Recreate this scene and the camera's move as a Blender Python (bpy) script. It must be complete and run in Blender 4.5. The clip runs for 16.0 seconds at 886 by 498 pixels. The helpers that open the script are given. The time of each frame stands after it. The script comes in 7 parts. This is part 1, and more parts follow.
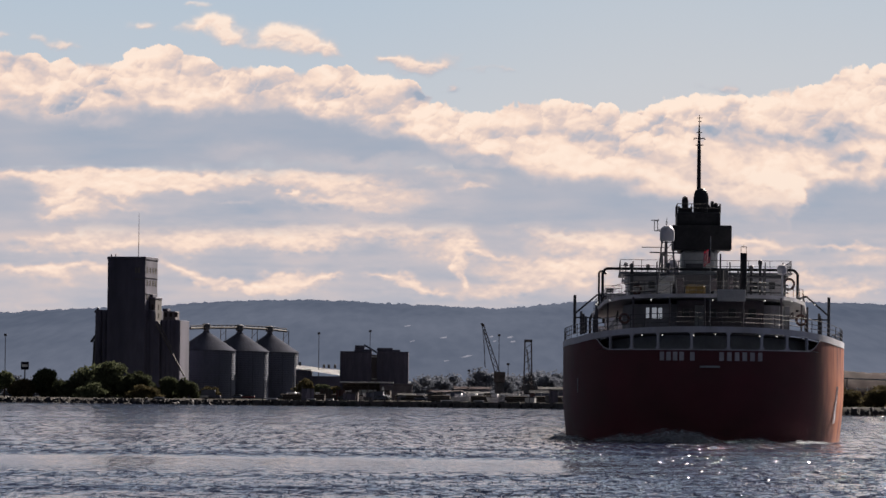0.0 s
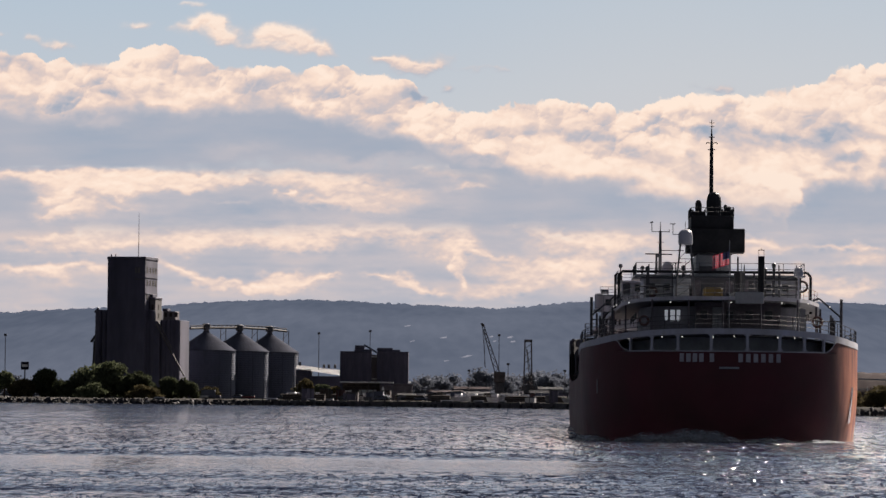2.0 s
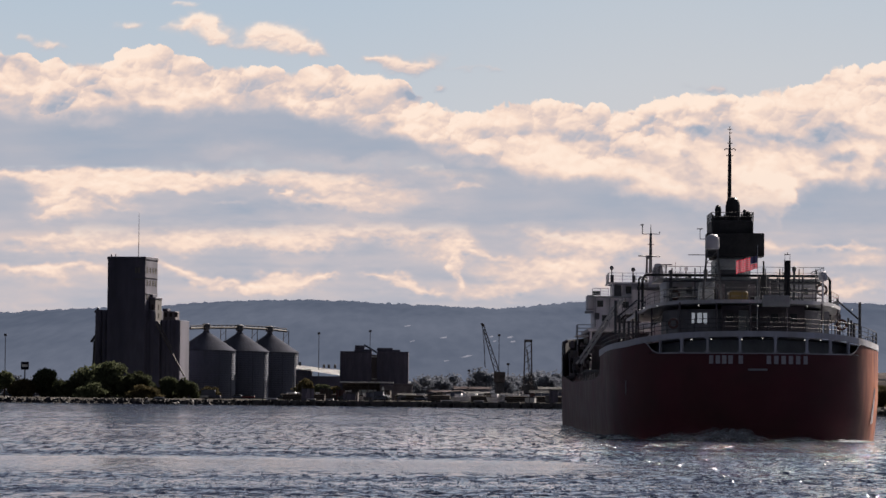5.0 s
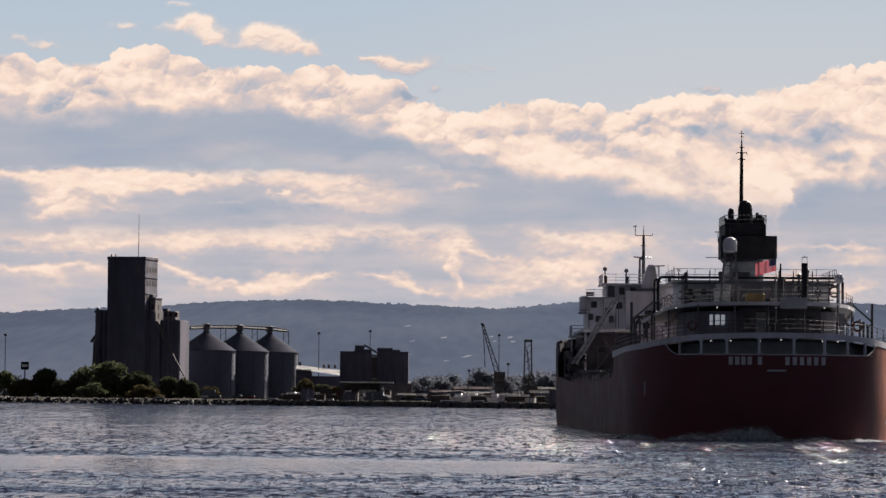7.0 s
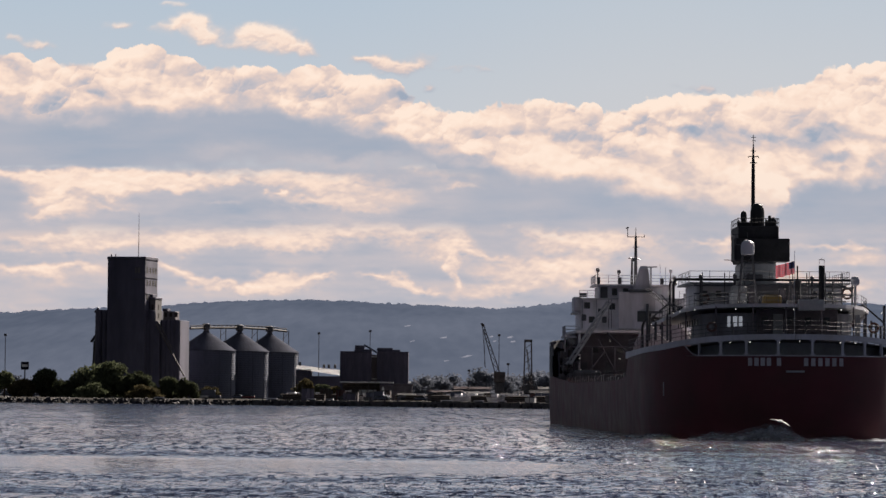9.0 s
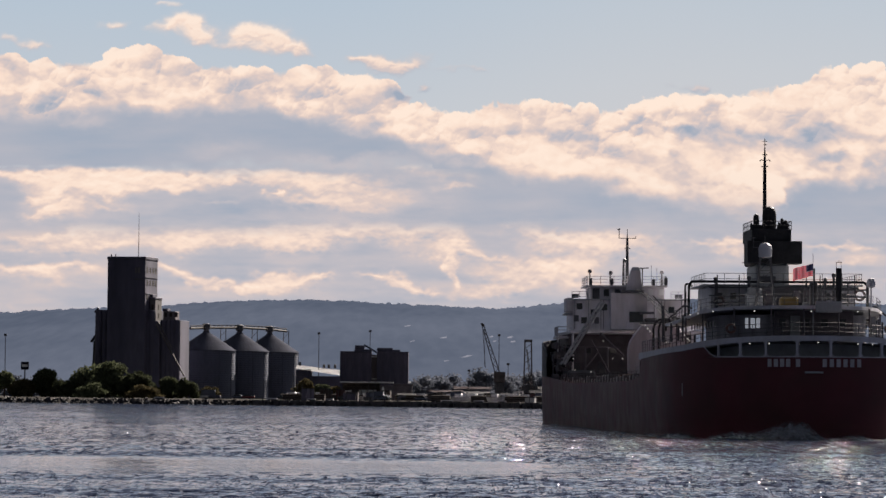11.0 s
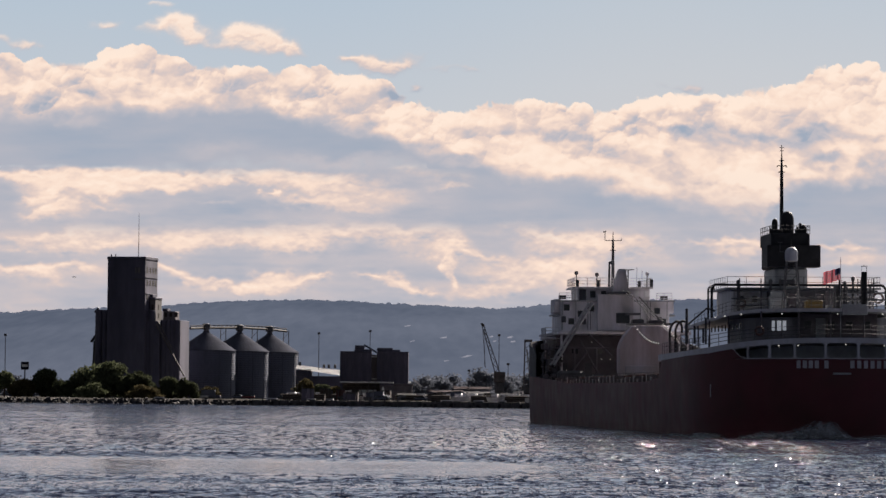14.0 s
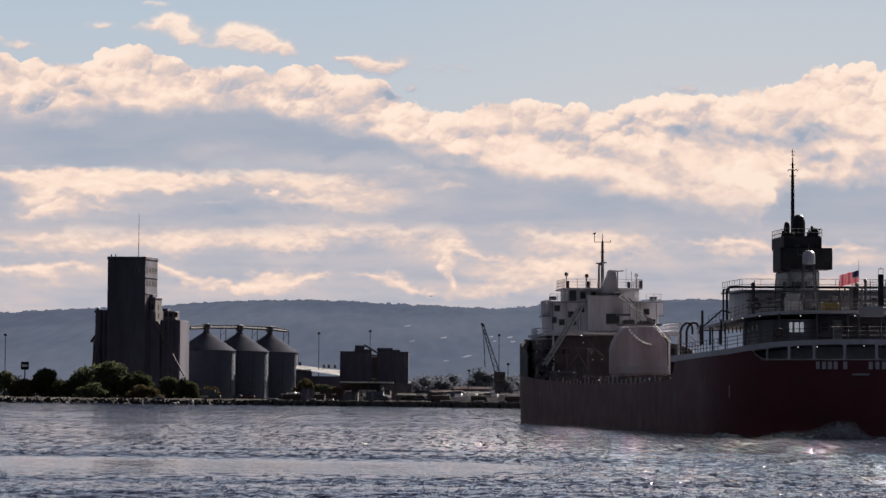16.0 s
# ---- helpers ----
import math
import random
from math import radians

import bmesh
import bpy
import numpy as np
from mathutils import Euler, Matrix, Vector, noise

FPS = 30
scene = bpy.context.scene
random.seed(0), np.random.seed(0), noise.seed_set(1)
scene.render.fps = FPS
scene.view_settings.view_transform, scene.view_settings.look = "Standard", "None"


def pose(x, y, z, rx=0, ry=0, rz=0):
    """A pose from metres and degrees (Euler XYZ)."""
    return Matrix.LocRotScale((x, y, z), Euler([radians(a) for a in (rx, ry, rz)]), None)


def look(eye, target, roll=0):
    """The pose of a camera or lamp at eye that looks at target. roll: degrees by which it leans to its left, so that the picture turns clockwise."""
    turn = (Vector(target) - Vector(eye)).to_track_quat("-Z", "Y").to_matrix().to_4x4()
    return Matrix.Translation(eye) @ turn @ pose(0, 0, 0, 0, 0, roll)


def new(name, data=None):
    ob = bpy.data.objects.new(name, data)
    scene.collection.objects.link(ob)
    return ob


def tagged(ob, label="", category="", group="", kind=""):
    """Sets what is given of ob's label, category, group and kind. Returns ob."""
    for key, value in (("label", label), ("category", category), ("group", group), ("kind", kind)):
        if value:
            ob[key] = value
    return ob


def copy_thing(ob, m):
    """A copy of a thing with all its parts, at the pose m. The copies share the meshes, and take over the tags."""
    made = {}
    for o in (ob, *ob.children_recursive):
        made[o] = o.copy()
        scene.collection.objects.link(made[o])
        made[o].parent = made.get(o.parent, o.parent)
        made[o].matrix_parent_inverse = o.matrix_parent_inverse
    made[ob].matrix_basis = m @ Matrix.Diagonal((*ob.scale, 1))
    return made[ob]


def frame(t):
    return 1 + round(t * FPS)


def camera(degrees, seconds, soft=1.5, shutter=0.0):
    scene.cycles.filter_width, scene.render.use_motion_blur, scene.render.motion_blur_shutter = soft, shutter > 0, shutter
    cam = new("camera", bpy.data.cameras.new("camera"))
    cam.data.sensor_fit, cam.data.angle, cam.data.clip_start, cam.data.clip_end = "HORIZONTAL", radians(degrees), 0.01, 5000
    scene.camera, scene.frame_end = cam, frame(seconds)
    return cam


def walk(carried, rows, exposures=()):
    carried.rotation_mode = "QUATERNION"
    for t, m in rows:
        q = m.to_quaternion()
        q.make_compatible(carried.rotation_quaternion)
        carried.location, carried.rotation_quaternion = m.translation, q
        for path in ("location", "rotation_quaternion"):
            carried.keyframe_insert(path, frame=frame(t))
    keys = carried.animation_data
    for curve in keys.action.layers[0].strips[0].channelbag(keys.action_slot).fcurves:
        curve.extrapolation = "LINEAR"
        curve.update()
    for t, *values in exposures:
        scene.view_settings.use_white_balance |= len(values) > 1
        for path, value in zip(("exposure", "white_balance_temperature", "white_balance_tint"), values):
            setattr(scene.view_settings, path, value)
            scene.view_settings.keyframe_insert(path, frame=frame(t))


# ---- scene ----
cam = camera(12.055, 16.0, soft=1.5)
EYE = (0.0, 0.0, 3.1)
AIM = pose(*EYE, 90 + 2.0286, 0, 0) @ pose(0, 0, 0, 0, 0, 0.6)
walk(cam, [(0.0, AIM), (16.0, AIM)])

# ---- world, sun, exposure ----
SUN_AZ, SUN_EL = radians(28), radians(31)
world = bpy.data.worlds.new("sky")
scene.world = world
world.use_nodes = True
wn = world.node_tree.nodes
wl = world.node_tree.links.new
sky = wn.new("ShaderNodeTexSky")
sky.sky_type = "NISHITA"
sky.sun_disc = False
sky.sun_elevation, sky.sun_rotation = SUN_EL, SUN_AZ
sky.air_density, sky.dust_density, sky.ozone_density = 1.0, 0.2, 3.0
wl(sky.outputs[0], wn["Background"].inputs[0])
wn["Background"].inputs[1].default_value = 0.035
# broken cloud all over the sky, brighter towards the sun
SUN_WAY = (math.sin(SUN_AZ) * math.cos(SUN_EL), math.cos(SUN_AZ) * math.cos(SUN_EL), math.sin(SUN_EL))
wco, wmap, wnoise, wmask = wn.new("ShaderNodeTexCoord"), wn.new("ShaderNodeMapping"), wn.new("ShaderNodeTexNoise"), wn.new("ShaderNodeMapRange")
wmap.inputs["Scale"].default_value = (2.2, 2.2, 7.0)
wnoise.inputs["Scale"].default_value, wnoise.inputs["Detail"].default_value = 1.6, 5
wl(wco.outputs["Generated"], wmap.inputs[0])
wl(wmap.outputs[0], wnoise.inputs["Vector"])
wl(wnoise.outputs[0], wmask.inputs[0])
wmask.inputs[1].default_value, wmask.inputs[2].default_value = 0.40, 0.58
wdot, wbright, wtint = wn.new("ShaderNodeVectorMath"), wn.new("ShaderNodeMapRange"), wn.new("ShaderNodeValToRGB")
wdot.operation = "DOT_PRODUCT"
wdot.inputs[1].default_value = SUN_WAY
wl(wco.outputs["Generated"], wdot.inputs[0])
wl(wdot.outputs["Value"], wbright.inputs[0])
wbright.inputs[1].default_value, wbright.inputs[2].default_value = 0.25, 0.95
wpow, wgain = wn.new("ShaderNodeMath"), wn.new("ShaderNodeMath")
wpow.operation, wgain.operation = "POWER", "MULTIPLY_ADD"
wpow.inputs[1].default_value = 1.8
wgain.inputs[1].default_value, wgain.inputs[2].default_value = 0.85, 0.37
wl(wbright.outputs[0], wpow.inputs[0])
wl(wpow.outputs[0], wgain.inputs[0])
wl(wdot.outputs["Value"], wtint.inputs[0])
wtint.color_ramp.elements[0].position, wtint.color_ramp.elements[0].color = 0.0, (0.88, 0.88, 1.0, 1)
wtint.color_ramp.elements[1].position, wtint.color_ramp.elements[1].color = 1.0, (0.89, 0.89, 0.96, 1)
wtint.color_ramp.elements.new(0.88).color = (0.70, 0.79, 1.0, 1)
wcloud, wmix = wn.new("ShaderNodeBackground"), wn.new("ShaderNodeMixShader")
wl(wtint.outputs[0], wcloud.inputs[0])
wl(wgain.outputs[0], wcloud.inputs[1])
wl(wmask.outputs[0], wmix.inputs[0])
wl(wn["Background"].outputs[0], wmix.inputs[1])
wl(wcloud.outputs[0], wmix.inputs[2])
wl(wmix.outputs[0], wn["World Output"].inputs[0])
sun = new("sun", bpy.data.lights.new("sun", "SUN"))
sun.data.energy, sun.data.angle, sun.data.color = 27.0, radians(0.6), (1.0, 0.89, 0.80)
sun.matrix_world = look((math.sin(SUN_AZ) * math.cos(SUN_EL) * 100, math.cos(SUN_AZ) * math.cos(SUN_EL) * 100, math.sin(SUN_EL) * 100), (0, 0, 0))
scene.view_settings.exposure = -1.2
GLOW = 2.3      # strength of the far sky's own light at this exposure


# ---- materials ----
def lin(r, g, b):
    return tuple(((c / 255 + 0.055) / 1.055) ** 2.4 if c > 10 else c / 255 / 12.92 for c in (r, g, b)) + (1.0,)


def paint(name, col, rough=0.6, metal=0.0, vary=0.25, scale=0.6, fine=6.0, bump=0.15, stain=None, streak=1.0, trans=0.0, per_piece=0.0, gloss=0.3):
    """Surface with grain at two scales, stains and relief. scale, fine: features per metre."""
    m = bpy.data.materials.new(name)
    m.use_nodes = True
    t = m.node_tree
    n, link = t.nodes, t.links.new
    b = n["Principled BSDF"]
    b.inputs["Roughness"].default_value, b.inputs["Metallic"].default_value = rough, metal
    b.inputs["Specular IOR Level"].default_value = gloss
    co = n.new("ShaderNodeTexCoord")
    mp = n.new("ShaderNodeMapping")
    mp.inputs["Scale"].default_value = (1, 1, 1 / streak)
    link(co.outputs["Object"], mp.inputs[0])
    big, small = n.new("ShaderNodeTexNoise"), n.new("ShaderNodeTexNoise")
    big.inputs["Scale"].default_value, small.inputs["Scale"].default_value = scale, fine
    big.inputs["Detail"].default_value = 6
    small.inputs["Detail"].default_value = 4
    link(mp.outputs[0], big.inputs["Vector"])
    link(mp.outputs[0], small.inputs["Vector"])
    ramp = n.new("ShaderNodeValToRGB")
    lo, hi = max(0, 1 - vary), 1 + vary
    ramp.color_ramp.elements[0].position, ramp.color_ramp.elements[1].position = 0.3, 0.72
    ramp.color_ramp.elements[0].color = (*[c * lo for c in (stain or col)], 1)
    ramp.color_ramp.elements[1].color = (*[min(1, c * hi) for c in col], 1)
    link(big.outputs[0], ramp.inputs[0])
    mix = n.new("ShaderNodeMix")
    mix.data_type, mix.blend_type = "RGBA", "MULTIPLY"
    mix.inputs[0].default_value = min(1, vary * 1.2)
    link(ramp.outputs[0], mix.inputs[6])
    grey = n.new("ShaderNodeMapRange")
    grey.inputs[1].default_value, grey.inputs[2].default_value = 0.25, 0.75
    grey.inputs[3].default_value, grey.inputs[4].default_value = 0.45, 1.25
    link(small.outputs[0], grey.inputs[0])
    link(grey.outputs[0], mix.inputs[7])
    last = mix.outputs[2]
    if per_piece:
        info, mr, mx = n.new("ShaderNodeObjectInfo"), n.new("ShaderNodeMapRange"), n.new("ShaderNodeMix")
        mx.data_type, mx.blend_type = "RGBA", "MULTIPLY"
        mx.inputs[0].default_value = 1
        mr.inputs[3].default_value, mr.inputs[4].default_value = 1 - per_piece, 1 + per_piece
        link(info.outputs["Random"], mr.inputs[0])
        link(last, mx.inputs[6])
        link(mr.outputs[0], mx.inputs[7])
        last = mx.outputs[2]
    link(last, b.inputs["Base Color"])
    rr = n.new("ShaderNodeMapRange")
    rr.inputs[3].default_value, rr.inputs[4].default_value = max(0.05, rough - 0.15), min(1, rough + 0.15)
    link(small.outputs[0], rr.inputs[0])
    link(rr.outputs[0], b.inputs["Roughness"])
    if bump:
        bp = n.new("ShaderNodeBump")
        bp.inputs["Strength"].default_value, bp.inputs["Distance"].default_value = bump, 0.5 / fine
        link(small.outputs[0], bp.inputs["Height"])
        link(bp.outputs[0], b.inputs["Normal"])
    if trans:
        tr, ms = n.new("ShaderNodeBsdfTranslucent"), n.new("ShaderNodeMixShader")
        ms.inputs[0].default_value = trans
        link(last, tr.inputs[0])
        link(b.outputs[0], ms.inputs[1])
        link(tr.outputs[0], ms.inputs[2])
        link(ms.outputs[0], n["Material Output"].inputs[0])
    return m


RED = paint("hull_red_paint", (0.122, 0.036, 0.044), 0.5, vary=0.2, scale=0.25, fine=0.35, stain=(0.13, 0.058, 0.060), streak=0.9, bump=0.02, gloss=0.05)


def sunlit_rust_starboard(m):
    """Starboard side painted orange for the sun on it, in upright runs of rust."""
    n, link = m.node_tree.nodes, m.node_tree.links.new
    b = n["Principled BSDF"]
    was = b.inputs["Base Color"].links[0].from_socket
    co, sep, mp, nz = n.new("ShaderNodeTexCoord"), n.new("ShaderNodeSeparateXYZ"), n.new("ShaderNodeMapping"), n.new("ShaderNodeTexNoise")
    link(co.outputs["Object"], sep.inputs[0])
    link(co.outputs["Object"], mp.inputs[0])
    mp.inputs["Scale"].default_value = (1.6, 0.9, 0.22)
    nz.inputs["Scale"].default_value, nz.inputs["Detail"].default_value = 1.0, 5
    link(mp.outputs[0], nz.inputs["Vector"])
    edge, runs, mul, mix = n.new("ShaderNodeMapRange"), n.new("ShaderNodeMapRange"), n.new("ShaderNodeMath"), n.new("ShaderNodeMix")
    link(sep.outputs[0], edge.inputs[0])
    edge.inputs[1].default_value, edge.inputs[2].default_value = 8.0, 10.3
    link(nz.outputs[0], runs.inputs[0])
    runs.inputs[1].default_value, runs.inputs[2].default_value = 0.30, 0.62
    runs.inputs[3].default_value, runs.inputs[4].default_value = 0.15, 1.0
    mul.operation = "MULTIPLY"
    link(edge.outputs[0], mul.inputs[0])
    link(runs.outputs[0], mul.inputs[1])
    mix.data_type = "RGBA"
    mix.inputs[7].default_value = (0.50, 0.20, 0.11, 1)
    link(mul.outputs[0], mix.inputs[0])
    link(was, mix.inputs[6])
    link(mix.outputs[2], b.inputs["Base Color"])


sunlit_rust_starboard(RED)


def scuff_sides(m):
    """Pale rub marks and rust runs along the ship's long sides, ahead of the quarter."""
    n, link = m.node_tree.nodes, m.node_tree.links.new
    b = n["Principled BSDF"]
    was = b.inputs["Base Color"].links[0].from_socket
    co, sep = n.new("ShaderNodeTexCoord"), n.new("ShaderNodeSeparateXYZ")
    link(co.outputs["Object"], sep.inputs[0])
    ahead = n.new("ShaderNodeMapRange")
    link(sep.outputs[1], ahead.inputs[0])
    ahead.inputs[1].default_value, ahead.inputs[2].default_value = 34, 52
    ahead.inputs[3].default_value, ahead.inputs[4].default_value = 0.0, 0.95
    fac = ahead.outputs[0]
    for scale, lo, hi in (((1, 0.03, 0.22), 0.36, 0.64), ((1, 0.07, 0.45), 0.30, 0.62)):
        mp, nz, rg, mul = n.new("ShaderNodeMapping"), n.new("ShaderNodeTexNoise"), n.new("ShaderNodeMapRange"), n.new("ShaderNodeMath")
        mp.inputs["Scale"].default_value = scale
        nz.inputs["Scale"].default_value, nz.inputs["Detail"].default_value = 1.0, 5
        link(co.outputs["Object"], mp.inputs[0])
        link(mp.outputs[0], nz.inputs["Vector"])
        link(nz.outputs[0], rg.inputs[0])
        rg.inputs[1].default_value, rg.inputs[2].default_value = lo, hi
        mul.operation = "MULTIPLY"
        link(fac, mul.inputs[0])
        link(rg.outputs[0], mul.inputs[1])
        fac = mul.outputs[0]
    mix = n.new("ShaderNodeMix")
    mix.data_type = "RGBA"
    mix.inputs[7].default_value = (0.150, 0.082, 0.076, 1)
    link(fac, mix.inputs[0])
    link(was, mix.inputs[6])
    link(mix.outputs[2], b.inputs["Base Color"])


scuff_sides(RED)
WHITE = paint("white_ship_paint", (0.50, 0.50, 0.56), 0.5, vary=0.16, scale=0.5, fine=3, stain=(0.50, 0.48, 0.48), streak=4)
BRIGHTSTEEL = paint("bare_bright_steel", (0.75, 0.74, 0.74), 0.3, 0.9, vary=0.1)
# darker than the bin walls: the roof cones' shade is painted in
BINROOF = paint("shaded_steel_roof", (0.064, 0.068, 0.090), 0.9, vary=0.25, scale=0.2, fine=1.2, streak=3, gloss=0.01)
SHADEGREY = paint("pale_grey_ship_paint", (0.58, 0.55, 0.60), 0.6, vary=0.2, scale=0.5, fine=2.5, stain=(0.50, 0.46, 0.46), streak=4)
BLACK = paint("black_stack_paint", (0.03, 0.03, 0.034), 0.55, vary=0.3, scale=0.6, fine=4, gloss=0.1)
# dark grey gear, and walls where a recess's shade is painted in
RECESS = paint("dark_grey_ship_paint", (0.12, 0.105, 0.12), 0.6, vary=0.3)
# WHITE made lighter: haze over the distant bow is put into the colour
FOREWHITE = paint("haze_lightened_white_paint", (0.72, 0.70, 0.76), 0.5, vary=0.14, scale=0.5, fine=3, stain=(0.55, 0.52, 0.52), streak=4)
# WHITE made darker: grime, plus the boat deck's shade painted in
HOUSE = paint("shaded_grimy_white_paint", (0.17, 0.165, 0.19), 0.55, vary=0.25, scale=0.5, fine=3, stain=(0.14, 0.13, 0.14), streak=4)
LETTER = paint("faded_letter_paint", (0.46, 0.44, 0.46), 0.6, vary=0.2)
GREY = paint("grey_ship_paint", (0.30, 0.31, 0.33), 0.5, vary=0.2)
RAILGREY = paint("dark_rail_paint", (0.075, 0.075, 0.085), 0.5, vary=0.2)
DECK = paint("red_oxide_deck", (0.09, 0.05, 0.045), 0.7, vary=0.35, scale=0.4)
STEEL = paint("dark_steel", (0.085, 0.085, 0.095), 0.5, 0.2, vary=0.3)
DARK = paint("dark_glass_opening", (0.03, 0.035, 0.04), 0.15, vary=0.2, bump=0)
YELLOW = paint("yellow_machinery_paint", (0.17, 0.11, 0.03), 0.5)
ORANGE = paint("faded_orange_plastic", (0.09, 0.045, 0.04), 0.5)
FLAGRED = paint("red_flag_cloth", (0.45, 0.02, 0.045), 0.8, vary=0.15, fine=40, trans=0.35, bump=0.05)
FLAGWHITE = paint("white_flag_cloth", (0.34, 0.28, 0.31), 0.8, vary=0.08, fine=40, trans=0.25, bump=0.05)
FLAGBLUE = paint("blue_flag_cloth", (0.010, 0.011, 0.028), 0.8, vary=0.15, fine=40, trans=0.5, bump=0.05)
CONCRETE = paint("weathered_concrete", (0.15, 0.13, 0.145), 0.85, vary=0.3, scale=0.12, fine=0.9, stain=(0.17, 0.16, 0.15), streak=4, per_piece=0.12)
CONCRETE_DARK = paint("dark_concrete", (0.112, 0.106, 0.146), 0.85, vary=0.2, scale=0.1, fine=0.8, stain=(0.066, 0.064, 0.095), streak=4, per_piece=0.1)
BINSTEEL = paint("galvanised_steel", (0.080, 0.090, 0.128), 0.5, 0.0, vary=0.15, scale=0.15, fine=1.2, streak=3, gloss=0.2)
ROOFWHITE = paint("white_sheet_roof", (0.55, 0.54, 0.54), 0.4, vary=0.12, scale=0.2, fine=1)
ROOFGREY = paint("weathered_grey_sheet_roof", (0.034, 0.034, 0.040), 0.6, vary=0.25, scale=0.2, fine=1)
ROOFRED = paint("red_sheet_roof", (0.055, 0.022, 0.022), 0.5, vary=0.2, scale=0.2, fine=1)
WALL = paint("painted_shed_wall", (0.11, 0.115, 0.15), 0.7, vary=0.25, scale=0.2, fine=1.2, streak=3, per_piece=0.35)
TIMBER = paint("weathered_timber", (0.05, 0.04, 0.036), 0.8, vary=0.35, scale=0.4, fine=3)
RUST = paint("rusty_crane_steel", (0.12, 0.105, 0.105), 0.7, 0.2, vary=0.35)
LEAF = paint("leaf_green", (0.080, 0.090, 0.052), 0.9, vary=0.15, scale=0.3, fine=2, trans=0.28, bump=0.0, gloss=0.05, per_piece=0.3)
LEAF_AUTUMN = paint("leaf_yellowing", (0.095, 0.080, 0.042), 0.9, vary=0.2, scale=0.3, fine=2, trans=0.28, bump=0.0, gloss=0.05, per_piece=0.3)
# distance haze is mixed into this pale blue leaf colour
LEAF_FAR = paint("far_leaf_haze_tint", (0.15, 0.165, 0.20), 0.9, vary=0.2, scale=0.1, fine=0.6, trans=0.35, bump=0.0, gloss=0.02)
BARK = paint("bark", (0.08, 0.06, 0.045), 0.9, vary=0.4)
EARTH = paint("shore_earth_and_grass", (0.032, 0.030, 0.028), 0.95, vary=0.5, scale=0.05, fine=0.6, stain=(0.07, 0.06, 0.05), gloss=0.03)
ROCK = paint("dark_shore_rock", (0.038, 0.037, 0.039), 0.9, vary=0.45, scale=0.15, fine=1.5, bump=0.6)
GULL = paint("white_feather", (0.75, 0.74, 0.72), 0.8, vary=0.1, fine=20)


